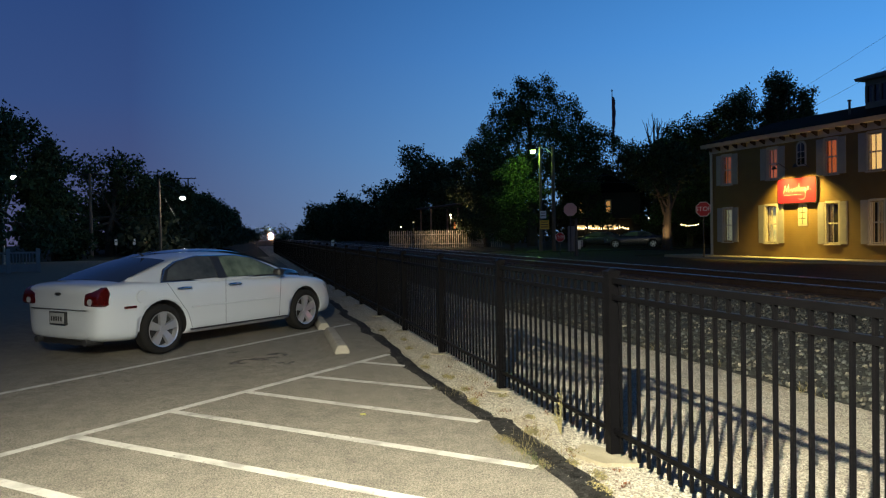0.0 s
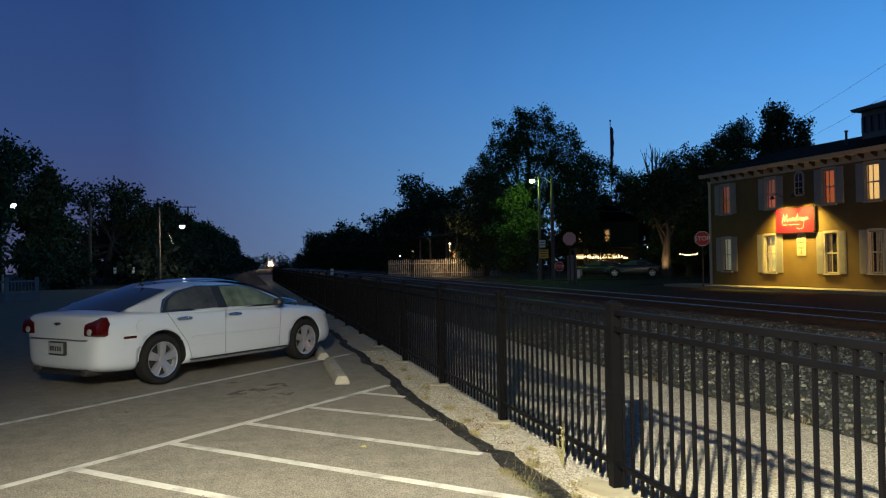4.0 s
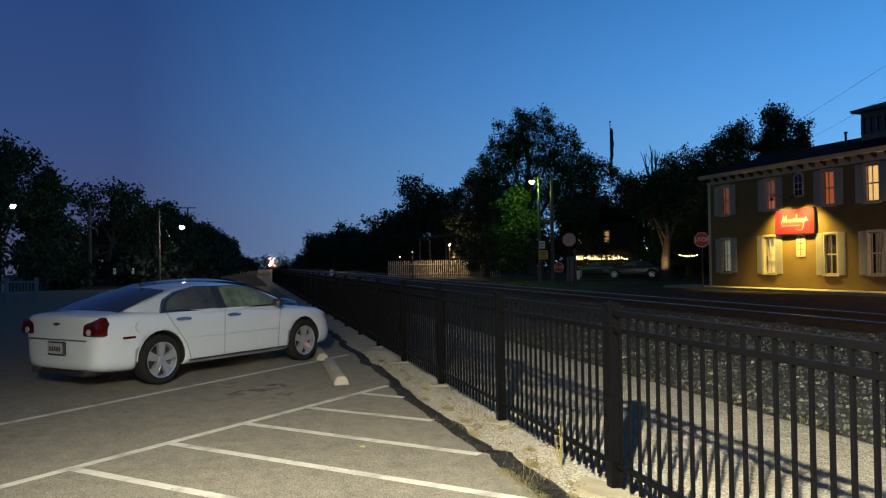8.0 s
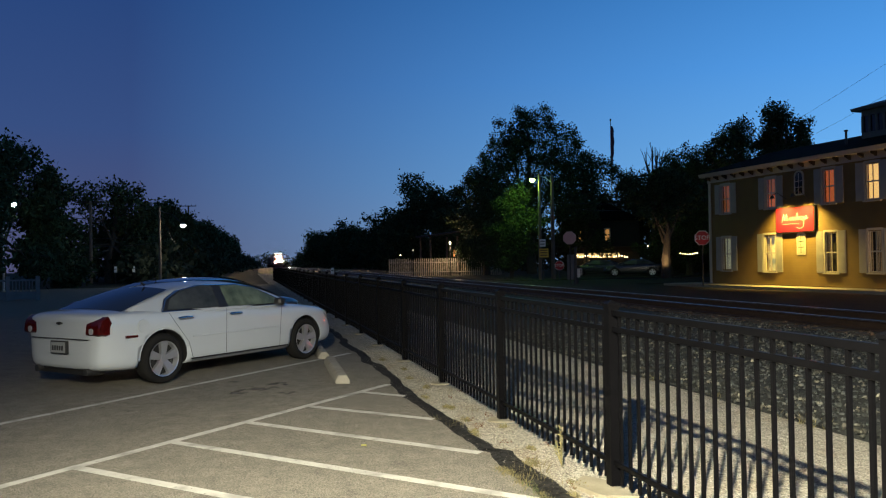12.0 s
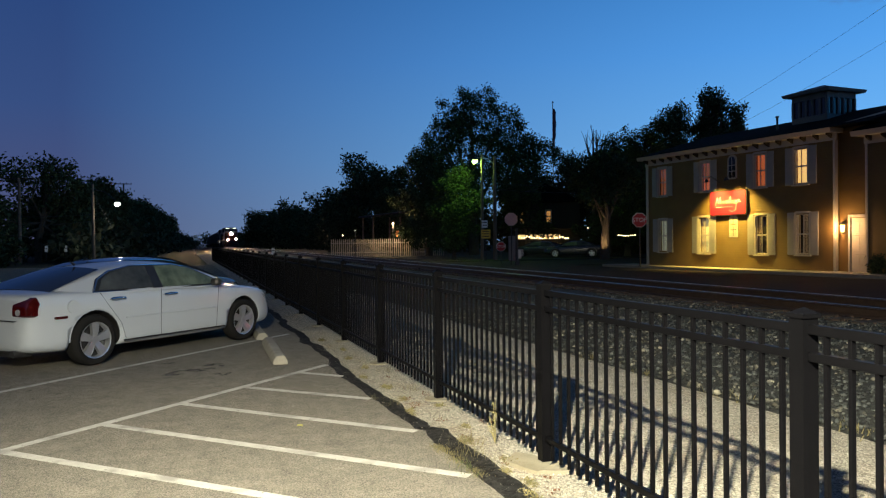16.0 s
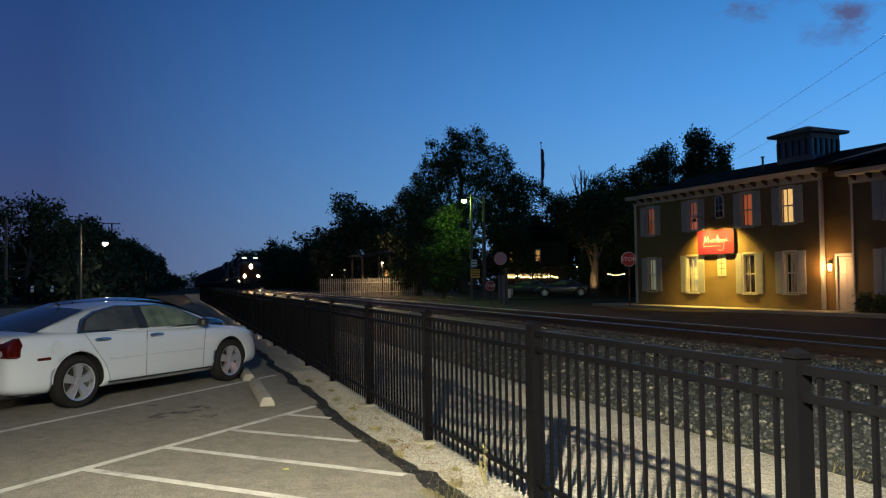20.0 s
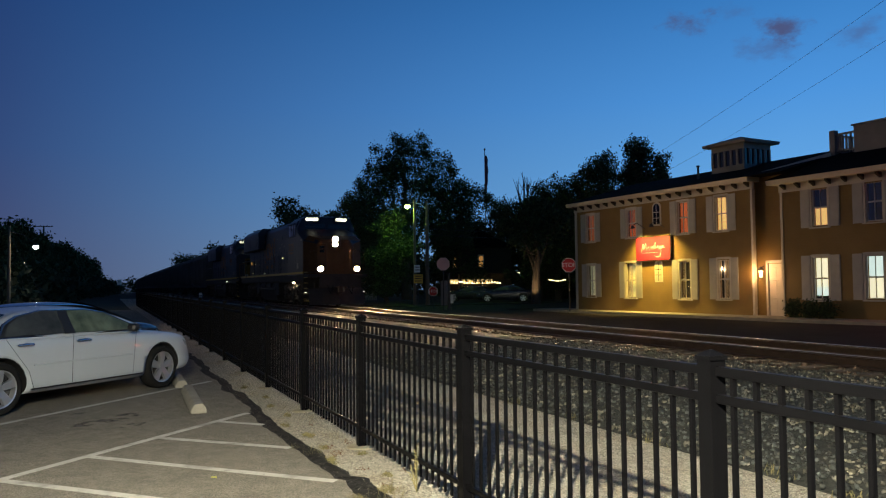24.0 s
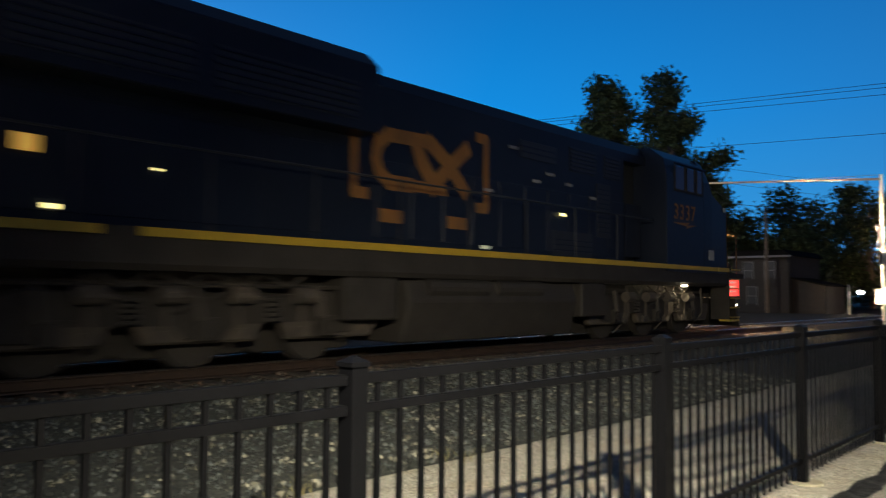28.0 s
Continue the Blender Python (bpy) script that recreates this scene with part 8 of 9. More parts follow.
for x, y, z in ((-73.5, 34.3, 3.9), (-73, 35.0, 4.3), (-73.5, 33.2, 3.2), (-66.5, 36.5, 2.6), (-65.8, 37.2, 2.9), (-64.5, 36.9, 2.1), (-80, 15.5, 2.2)):
    piece("bulb", bulb_me, stg, pose(x, y, z, 0, 0, 0))


def van(x, y, turn, label, paint="car_dark"):
    v = thing("suv", label, "car", pose(x, y, 0.1, 0, 0, turn))
    bm = bmesh.new()
    prof = [(-2.3, 0.4), (2.2, 0.38), (2.3, 0.75), (2.2, 1.0), (1.1, 1.12), (0.4, 1.68), (-2.0, 1.72), (-2.3, 1.05)]
    prism(bm, prof, "y", -0.92, 0.92)
    part("body", bm, paint, v, "", False, 0.06)
    for s in (-1, 1):
        bm = bmesh.new()
        prism(bm, ((-1.9, 1.1), (0.85, 1.12), (0.35, 1.58), (-1.85, 1.62)), "y", s * 0.915, s * 0.93)
        part("side_glass", bm, "glass", v)
        for xx in (-1.4, 1.4):
            w = part("wheel", bmesh.new(), "rubber", v)
            bm = bmesh.new()
            rod(bm, (xx, s * 0.72, 0.36), (xx, s * 0.95, 0.36), 0.36, 0.35, 20)
            part("tyre", bm, "rubber", w)
            bm = bmesh.new()
            rod(bm, (xx, s * 0.93, 0.36), (xx, s * 0.965, 0.36), 0.22, 0.2, 14)
            part("rim", bm, "alloy", w)
        boxpart("tail_lamp", (-2.33, s * 0.7 - 0.12, 0.85), (-2.28, s * 0.7 + 0.12, 1.1), "red_lens", v)
        boxpart("headlamp", (2.2, s * 0.65 - 0.15, 0.78), (2.32, s * 0.65 + 0.15, 0.92), "clear_lens", v)
    bm = bmesh.new()
    vs = [bm.verts.new(p) for p in ((1.08, -0.8, 1.14), (1.08, 0.8, 1.14), (0.42, 0.72, 1.67), (0.42, -0.72, 1.67))]
    bm.faces.new(vs)
    for q in bm.verts:
        q.co += Vector((0.02, 0, 0.01))
    part("windscreen", bm, "glass", v)
    return v


saloon(pose(-60.6, 28.6, 0.1, 0, 0, 238), "car_dark", "dark saloon parked by the side street")
saloon(pose(-56.2, 29.6, 0.1, 0, 0, 240), "car_dark", "dark blue saloon parked under garden trees")
van(-17.3, 38.2, 10, "dark car parked at the filling station")
van(-12.2, 37.0, 5, "dark car parked at the filling station")
van(-6.6, 36.0, 20, "dark blue car parked beside a shop")
van(-3.6, 34.0, 20, "dark car parked beside a shop")
van(19.0, 33.5, 170, "pale parked car before the far shops", "car_white")
van(29.0, 44.0, 100, "dark car with lit lamps in the side street")

# ---- filling station ----
gs = thing("filling_station", "lit filling station shop with a flat canopy", "shop", pose(-20.0, 42.0, 0.1, 0, 0, 20))
bm = bmesh.new()
cube(bm, (-1.0, 1.0, 0), (10.5, 6.0, 3.2))
part("shop_wall", bm, "darkwood", gs)
# emissive panel in place of the lit shop behind its glazing
boxpart("shop_front", (3.2, 0.93, 0.5), (7.0, 0.99, 2.7), "g_cool", gs, "glowing panel standing in for a lit shop front")
for k in range(6):
    boxpart("mullion", (3.2 + 1.02 * k, 0.88, 0.5), (3.28 + 1.02 * k, 0.93, 2.5), "trim", gs)
boxpart("canopy", (-0.5, -2.5, 3.6), (6.5, 1.0, 4.1), "darksteel", gs, "", 0.03)
for x, z, w in ((0.6, 3.0, 1.6), (3.2, 2.8, 1.9), (-1.6, 4.6, 2.0)):
    boxpart("tube_light", (x, -1.5, z), (x + w, -1.2, z + 0.28), "g_fluo", gs, "glowing tube light")
# bay door glows faintly by itself in place of light inside
boxpart("bay_door", (0.3, 0.95, 0.3), (2.2, 0.99, 2.3), "g_pale", gs)
for x in (-0.2, 6.2):
    boxpart("canopy_post", (x - 0.1, -2.2, 0), (x + 0.1, -2.0, 3.6), "trim", gs)

# red sign on a post by the wing's porch
bs = thing("bar_sign", "glowing red sign on a dark post", "sign", pose(-13.9, 23.5, 0.1, 0, 0, 25))
boxpart("sign_box", (-0.62, -0.08, 2.40), (0.62, 0.08, 3.10), "g_bar", bs, "glowing red sign box", 0.02)
for k in range(3):
    boxpart("sign_bar", (-0.46, -0.09, 2.53 + 0.17 * k), (0.46, -0.081, 2.61 + 0.17 * k), "g_barw", bs)
bm = bmesh.new()
rod(bm, (-0.2, 0, 0), (-0.2, 0, 2.45), 0.06, 0.05, 8)
part("post", bm, "darksteel", bs)

# ---- shops across the street ----
wb = thing("rendered_house", "grey rendered house with a dark hipped roof and open balcony", "house", pose(0, 29.0, 0.2))
bm = bmesh.new()
clap_wall(bm, -1.6, 2.7, 0.0, 3.1, [(0.9, 0.0, 1.9, 2.2)], 0.2)
boards(part("front_wall", bm, "stucco", wb))
boxpart("back_wall", (-1.6, 5.0, 0), (7.0, 8.0, 5.9), "stucco", wb)
boxpart("side_wall", (-1.6, 0.2, 0), (-1.4, 5.0, 4.2), "stucco", wb)
boxpart("stairwell_wall", (2.5, 0.2, 0), (2.7, 5.0, 3.1), "stucco", wb)
boxpart("inner_wall", (-1.2, 3.0, 0), (7.0, 3.15, 5.9), "darkwood", wb, "dark wall behind the open balcony")
bm = bmesh.new()
prism(bm, ((-1.5, 3.1), (2.6, 3.1), (2.6, 5.9), (1.45, 5.9), (-1.5, 4.15)), "y", 0.4, 0.6)
part("upper_wall", bm, "brick_dark", wb, "dark brown upper wall")
bm = bmesh.new()
prism(bm, ((-2.3, 4.05), (-2.2, 4.2), (1.3, 6.42), (7.0, 6.42), (7.0, 5.9), (1.5, 5.9), (-1.4, 4.08)), "y", -0.3, 8.0)
part("hipped_roof", bm, "roof", wb, "dark hipped roof")
boxpart("fascia", (1.35, -0.36, 5.95), (6.98, -0.303, 6.40), "brick_dark", wb, "brown eaves band")
boxpart("eave_board", (-2.1, -0.36, 4.0), (-0.1, -0.303, 4.14), "trim", wb)
for x0, x1, z0, z1 in ((0.2, 0.8, 3.5, 4.7), (1.7, 2.3, 3.6, 5.0)):
    boxpart("upper_window", (x0, 0.385, z0), (x1, 0.398, z1), "glass", wb, "", 0.004)
boxpart("dark_entry", (0.9, 0.1, 0.0), (1.9, 0.18, 2.2), "car_trim", wb)
boxpart("entry_sign", (0.85, -0.08, 1.50), (1.80, -0.04, 1.74), "g_cool", wb, "lit white notice")
bm = bmesh.new()
cube(bm, (2.7, 0.0, 3.22), (7.0, 3.0, 3.36))
part("balcony_floor", bm, "darkwood", wb)
boxpart("balcony_lit_wall", (4.7, 2.2, 3.37), (6.75, 2.3, 5.85), "cream", wb, "balcony wall lit yellow")
boxpart("balcony_screen", (4.15, 1.0, 3.37), (4.7, 1.06, 4.25), "cream", wb, "", 0.01)
boxpart("balcony_chair", (5.3, 1.4, 3.37), (5.9, 1.9, 4.2), "darkwood", wb, "", 0.03)
for x in (2.74, 4.9, 6.9):
    boxpart("balcony_post", (x - 0.06, 0.0, 3.37), (x + 0.06, 0.1, 5.9), "darkwood", wb)
for k in range(16):
    x = 2.85 + 0.26 * k
    boxpart("baluster", (x, 0.0, 3.37), (x + 0.03, 0.03, 4.05), "darkwood", wb)
boxpart("balcony_rail", (2.7, -0.02, 4.05), (7.0, 0.05, 4.12), "darkwood", wb)
for k in range(13):
    boxpart("stair_tread", (6.9 - 0.3 * k - 0.3, 1.2, 3.1 - 0.24 * k), (6.9 - 0.3 * k, 2.2, 3.15 - 0.24 * k), "darkwood", wb)
boxpart("chimney", (5.1, 3.4, 6.3), (5.75, 4.0, 7.75), "brick_dark", wb)
boxpart("roof_vent", (3.0, 3.4, 6.3), (3.75, 3.9, 7.0), "darksteel", wb)
lamp("balcony_light", "POINT", (6.0, 30.6, 5.55), 32, (1.0, 0.72, 0.22), 0.08)
bl2 = thing("balcony_lamp", "small lit lamp under the balcony roof", "lamp", pose(6.0, 30.6, 5.78))
boxpart("lamp_bowl", (-0.5, -0.06, 0.0), (0.5, 0.06, 0.06), "g_fluo", bl2)

shop = thing("brick_shop", "two-storey cream brick shop lit yellow by wall lamps", "shop", pose(7.0, 27.0, 0.1, 0, 0, 0))
W = 8.45
wup = [(0.72, 4.15, 1.50, 5.85), (3.0, 4.0, 3.75, 5.8), (5.35, 4.0, 6.1, 5.8), (7.25, 4.05, 7.95, 5.7)]
wlo = [(0.4, 0.1, 1.35, 2.5), (2.15, 0.5, 4.35, 2.55), (5.75, 0.5, 8.0, 2.5)]
bm = bmesh.new()
clap_wall(bm, 0, W, 0.0, 6.55, wup + wlo, 0.075)
part("front_wall", bm, "cream", shop, "cream brick wall")
bm = bmesh.new()
prism(bm, ((0, 6.5), (W, 6.5), (W, 7.05), (W - 0.9, 7.05), (W - 0.9, 6.85), (5.4, 6.85), (5.4, 7.45), (4.4, 7.75), (3.4, 7.45), (3.4, 7.0), (0.95, 7.0), (0.95, 7.3), (0, 7.3)), "y", -0.06, 0.25)
part("parapet", bm, "cream", shop, "stepped brick parapet")
boxpart("side_wall", (W - 0.2, 0.2, 0), (W, 9.0, 6.5), "brick", shop)
boxpart("side_wall", (0, 0.2, 0), (0.2, 9.0, 6.5), "brick", shop)
boxpart("roof_slab", (0.2, 0.2, 6.2), (W - 0.2, 9.0, 6.4), "roof", shop)
sash(shop, *wup[0], [(0.5, 1, "g_cool"), (0, 0.5, "g_roomdark")])
for w_ in wup[1:]:
    sash(shop, *w_, "g_roomdark")
bm = bmesh.new()
prism(bm, ((-1.15, 2.45), (-1.15, 2.65), (-0.03, 3.65), (-0.03, 2.6)), "x", 0.15, W + 0.5)
part("awning", bm, "darkwood", shop, "long dark fabric awning")
for a, b, c, d in wlo[1:]:
    pw = part("shop_window", bmesh.new(), "trim", shop)
    bm = bmesh.new()
    for x in (a, (a + c) / 2, c - 0.06):
        cube(bm, (x, -0.02, b), (x + 0.06, 0.06, d))
    cube(bm, (a, -0.02, b - 0.08), (c, 0.06, b))
    part("frame", bm, "darkwood", pw)
    boxpart("pane", (a, 0.02, b), (c, 0.03, d), "window_glass", pw)
    # emissive sheet behind the pane instead of a lit interior
    boxpart("interior", (a, 0.5, b), (c, 0.55, d), "g_pale", pw, "dim glowing panel standing in for the shop interior")
boxpart("door", (0.42, 0.05, 0.1), (1.33, 0.12, 2.48), "darkwood", shop, "dark wooden shop door")
boxpart("neon_sign", (2.95, 0.06, 1.85), (3.75, 0.08, 2.15), "g_neon", shop, "blue neon window sign")
boxpart("window_card", (2.5, 0.06, 0.75), (3.6, 0.08, 1.45), "g_white", shop, "lit white card in the window")
boxpart("neon_sign", (6.75, 0.06, 1.6), (7.8, 0.08, 2.1), "g_neon", shop, "lit window sign")
boxpart("neon_core", (6.95, 0.05, 1.72), (7.4, 0.058, 1.98), "g_pink", shop, "pink neon core")
boxpart("hanging_sign", (2.2, -0.95, 2.8), (2.75, -0.88, 3.35), "g_bar", shop, "small red hanging sign")
for k in range(4):
    wl_ = thing("shop_wall_lamp", "hooded wall lamp washing a brick wall yellow", "wall lamp", pose(8.6 + 2.05 * k, 27.0, 6.35), "wall lamps of the shop")
    bm = bmesh.new()
    rod(bm, (0, 0.0, 0.1), (0, -0.6, 0.22), 0.02, 0.02, 6)
    rod(bm, (0, -0.66, 0.25), (0, -0.62, 0.08), 0.06, 0.16, 12, False)
    part("hood", bm, "darksteel", wl_)

pk_ = thing("far_shops", "low rose-coloured shop row with lit fronts", "shop", pose(24.5, 39.4, 0.1, 0, 0, -38))
bm = bmesh.new()
clap_wall(bm, 0, 9.5, 0, 5.4, [(1.0, 3.2, 1.8, 4.6), (3.2, 3.2, 4.0, 4.6), (5.6, 3.2, 6.4, 4.6), (0.8, 0.4, 3.4, 2.4), (4.6, 0.4, 7.6, 2.4)], 0.3)
part("front_wall", bm, "pinkish", pk_)
boxpart("shop_roof", (-0.2, -0.1, 5.4), (9.7, 8.0, 5.7), "pinkish", pk_)
for a in (1.0, 3.2, 5.6):
    sash(pk_, a, 3.2, a + 0.8, 4.6, "g_roomdark")
for a, c in ((0.8, 3.4), (4.6, 7.6)):
    # each front is a faintly emitting panel, standing for light indoors
    boxpart("shop_front", (a, 0.3, 0.4), (c, 0.34, 2.4), "g_pale", pk_)
boxpart("fascia_light", (1.8, -0.1, 2.5), (3.4, -0.03, 2.85), "g_cool", pk_, "lit shop sign")
boxpart("fascia_light", (5.2, -0.1, 2.5), (6.4, -0.03, 2.62), "g_fluo", pk_)
bm = bmesh.new()
prism(bm, ((-1.0, 2.85), (-0.03, 3.1), (-0.03, 2.9), (-1.0, 2.7)), "x", 0, 9.5)
part("canopy", bm, "darkwood", pk_)

# grey house behind the crossing
gh = thing("grey_house", "grey clapboard gabled house with pale trim behind the crossing", "house", pose(39.2, 40.7, 0.05, 0, 0, -86.8))
gwin = [(2.0, 4.4, 3.0, 5.95, "g_roomdark"), (5.55, 4.4, 6.6, 5.95, "g_roomdark"), (11.6, 4.4, 12.5, 5.9, "g_pale"), (1.95, 0.9, 3.2, 2.5, "g_cool"), (5.5, 0.9, 6.45, 2.7, "g_dim"), (8.05, 0.95, 9.1, 2.7, "g_red")]
bm = bmesh.new()
clap_wall(bm, 0, 13.5, 0, 6.3, [(a, b, c, d) for a, b, c, d, r in gwin] + [(11.75, 0.3, 12.6, 2.9)], 0.18)
boards(part("front_wall", bm, "greyside", gh, "grey lapped board wall"))
for a, b, c, d, r in gwin:
    sash(gh, a, b, c, d, r, 0.34 if b > 3 else 0.0)
boxpart("door", (11.77, 0.05, 0.3), (12.58, 0.1, 2.88), "darkwood", gh, "dark front door")
boxpart("lit_sign", (0.55, -0.12, 2.3), (1.7, -0.05, 2.7), "g_cool", gh, "lit white sign")
boxpart("poster", (6.7, -0.08, 0.2), (7.4, -0.045, 2.9), "sign_yellow", gh, "tall yellow banner")
# banner emits faintly by itself, brightening it without a lamp
boxpart("poster", (8.0, -0.08, 0.95), (9.15, -0.052, 2.7), "g_signred", gh, "red banner with a faint added glow")
g2 = [(1.1, 4.3, 1.95, 5.95), (4.75, 4.3, 5.6, 5.95), (1.1, 1.2, 2.1, 3.0), (4.2, 1.3, 5.2, 2.9)]
bm = bmesh.new()
clap_wall(bm, 0, 8.0, 0, 6.3, g2, 0.18, m=pose(13.5, 0, 0, 0, 0, 90))
boards(part("gable_wall", bm, "greyside", gh))
gw = part("gable_front", bmesh.new(), "trim", gh)
gw.matrix_local = pose(13.5, 0, 0, 0, 0, 90)
for a, b, c, d in g2:
    sash(gh, a, b, c, d, "g_pale").matrix_local = pose(13.5, 0, 0, 0, 0, 90) @ pose(a, 0, b)
bm = bmesh.new()
prism(bm, ((0.0, 6.3), (4.0, 8.3), (8.0, 6.3)), "y", -0.01, 0.2)
part("gable", bm, "greyside", gw)
for a, b in (((-0.45, 6.05), (4.0, 8.4)), ((8.45, 6.05), (4.0, 8.4))):
    bm = bmesh.new()
    prism(bm, (a, b, (b[0], b[1] + 0.2), (a[0], a[1] + 0.2)), "y", -0.35, -0.2)
    part("rake_board", bm, "trim", gw)
bm = bmesh.new()
prism(bm, ((-0.5, 6.08), (4.0, 8.44), (4.0, 8.66), (-0.5, 6.30)), "x", -0.4, 13.8)
part("roof", bm, "roof", gh)
bm = bmesh.new()
prism(bm, ((4.0, 8.44), (8.5, 6.08), (8.5, 6.30), (4.0, 8.66)), "x", -0.4, 13.8)
part("roof", bm, "roof", gh)
boxpart("rear_wall", (0.0, 7.8, 0.0), (13.3, 7.98, 6.3), "greyside", gh)
boxpart("end_wall", (0.0, 0.21, 0.0), (0.2, 7.79, 6.3), "greyside", gh)
boxpart("eave_board", (-0.4, -0.58, 6.12), (13.8, -0.5, 6.36), "trim", gh, "pale eaves board")
bm = bmesh.new()
cube(bm, (9.5, 8.0, 0), (13.3, 11.6, 5.7))
part("rear_wing", bm, "greyside", gh)
bm = bmesh.new()
prism(bm, ((7.9, 6.2), (12.0, 5.7), (12.0, 5.85), (7.9, 6.35)), "x", 9.3, 13.6)
part("wing_roof", bm, "roof", gh)
boxpart("entry_hood", (13.5, 4.0, 3.0), (14.4, 5.6, 3.15), "darkwood", gh, "dark hood over a side door")
for k in range(4):
    shrub(40.9 + 1.1 * k, 26.4, 0.1, 0.6, 0.8, 60 + k, "low dark shrub before a grey house")

# low dark house across the road
dh = thing("dark_house", "low dark board house with pale eaves under trees", "house", pose(67.0, 27.2, 0.05, 0, 0, -90))
bm = bmesh.new()
dwin = [(0.9, 2.9, 1.7, 4.3), (2.7, 2.9, 3.5, 4.3), (1.2, 0.7, 2.0, 2.2)]
clap_wall(bm, 0, 4.6, 0, 4.8, dwin + [(3.0, 0.1, 3.9, 2.2)], 0.2)
boards(part("front_wall", bm, "darkwood", dh, "dark lapped board wall"))
for a, b, c, d in dwin:
    w_ = boxpart("window", (a, 0.03, b), (c, 0.06, d), "car_trim", dh, "dark unlit window")
    bm = bmesh.new()
    cube(bm, (a - 0.05, -0.035, b - 0.05), (a, 0.08, d + 0.05))
    cube(bm, (c, -0.035, b - 0.05), (c + 0.05, 0.08, d + 0.05))
    cube(bm, (a, -0.035, d), (c, 0.08, d + 0.05))
    cube(bm, (a, -0.035, (b + d) / 2 - 0.02), (c, 0.025, (b + d) / 2 + 0.02))
    part("window_frame", bm, "cupola", w_)
boxpart("door", (3.02, 0.05, 0.1), (3.88, 0.1, 2.18), "darkwood", dh, "dark front door")
bm = bmesh.new()
cube(bm, (0.0, 0.3, 0.0), (4.6, 8.0, 4.8))
part("rear_wall", bm, "darkwood", dh)
bm = bmesh.new()
prism(bm, ((-0.3, 4.8), (4.9, 4.8), (4.3, 5.3), (0.3, 5.3)), "y", -0.35, 8.3)
part("roof", bm, "roof", dh)
boxpart("eave_board", (-0.35, -0.42, 4.66), (4.95, -0.352, 4.82), "cupola", dh, "pale eaves board")
bm = bmesh.new()
prism(bm, ((4.62, 0.0), (7.2, 0.0), (7.2, 2.3), (4.62, 2.9)), "y", 0.8, 6.0)
part("lean_to", bm, "darkwood", dh)
bm = bmesh.new()
prism(bm, ((4.62, 2.91), (7.4, 2.27), (7.4, 2.37), (4.62, 3.02)), "y", 0.5, 6.2)
part("lean_to_roof", bm, "roof", dh)

# ---- level crossing signals ----
cm_ = thing("crossing_mast", "tall steel signal mast with a cantilever over the road", "crossing signal", pose(27.6, 20.4, 0.1))
bm = bmesh.new()
for x, y in ((-0.22, -0.22), (0.22, -0.22), (0.22, 0.22), (-0.22, 0.22)):
    rod(bm, (x, y, 0), (x, y, 7.6), 0.05, 0.05, 6)
for k in range(14):
    z = 0.3 + 0.52 * k
    s_ = 1 if k % 2 else -1
    rod(bm, (-0.22 * s_, -0.22, z), (0.22 * s_, -0.22, z + 0.52), 0.02, 0.02, 5)
    rod(bm, (-0.22, -0.22 * s_, z), (-0.22, 0.22 * s_, z + 0.52), 0.02, 0.02, 5)
part("mast", bm, "steel", cm_)
bm = bmesh.new()
a, b = Vector((0, 0, 7.0)), Vector((5.2, -4.4, 6.6))
for o in ((0, 0, 0), (0, 0, 0.6), (0.3, 0.3, 0.3)):
    rod(bm, a + Vector(o), b + Vector(o), 0.04, 0.04, 6)
for k in range(10):
    rod(bm, a.lerp(b, k / 10), a.lerp(b, (k + 1) / 10) + Vector((0, 0, 0.6)), 0.02, 0.02, 5)
part("cantilever", bm, "steel", cm_)
for p_, q_ in (((1.4, -2.0, 5.95), "g_redlamp"), ((4.6, -3.9, 6.1), "g_redlamp"), ((0.35, -0.6, 3.6), "g_redlamp"), ((-0.4, 0.0, 3.6), "red_lens")):
    bm = bmesh.new()
    rod(bm, Vector(p_) + Vector((0, 0.05, 0)), Vector(p_) + Vector((-0.06, -0.08, 0)), 0.30, 0.30, 14)
    fl = part("flasher", bm, "car_trim", cm_, "black backed red flasher")
    bm = bmesh.new()
    rod(bm, Vector(p_) + Vector((-0.06, -0.085, 0)), Vector(p_) + Vector((-0.075, -0.11, 0)), 0.09, 0.09, 12)
    part("lens", bm, q_, fl)
ga = thing("crossing_gate", "lowered crossing gate with red lamps on a white mast", "crossing gate", pose(33.05, 15.3, 0.1))
bm = bmesh.new()
rod(bm, (0, 0, 0), (0, 0, 4.4), 0.07, 0.06, 10)
part("mast", bm, "sign_white", ga)
boxpart("gear_box", (-0.25, -0.25, 1.1), (0.25, 0.25, 1.75), "steel", ga, "", 0.02)
for k in range(12):
    a, b = Vector((-0.2, 0.35, 1.45)), Vector((-3.6, 7.0, 1.55))
    bm = bmesh.new()
    rod(bm, a.lerp(b, k / 12), a.lerp(b, (k + 1) / 12), 0.055, 0.055, 6)
    part("gate_arm", bm, "sign_white" if k % 2 else "sign_red", ga)
for f in (0.25, 0.5, 0.75, 0.98):
    bm = bmesh.new()
    c_ = Vector((-0.2, 0.35, 1.45)).lerp(Vector((-3.6, 7.0, 1.55)), f) + Vector((0, 0, 0.14))
    bmesh.ops.create_uvsphere(bm, u_segments=10, v_segments=6, radius=0.07, matrix=Matrix.Translation(c_))
    part("gate_lamp", bm, "g_redlamp", ga, "small red gate lamp")
for s in (-1, 1):
    bm = bmesh.new()
    rod(bm, (s * 0.4, 0.05, 3.0), (s * 0.4, -0.03, 3.0), 0.28, 0.28, 14)
    part("flasher", bm, "car_trim", ga)
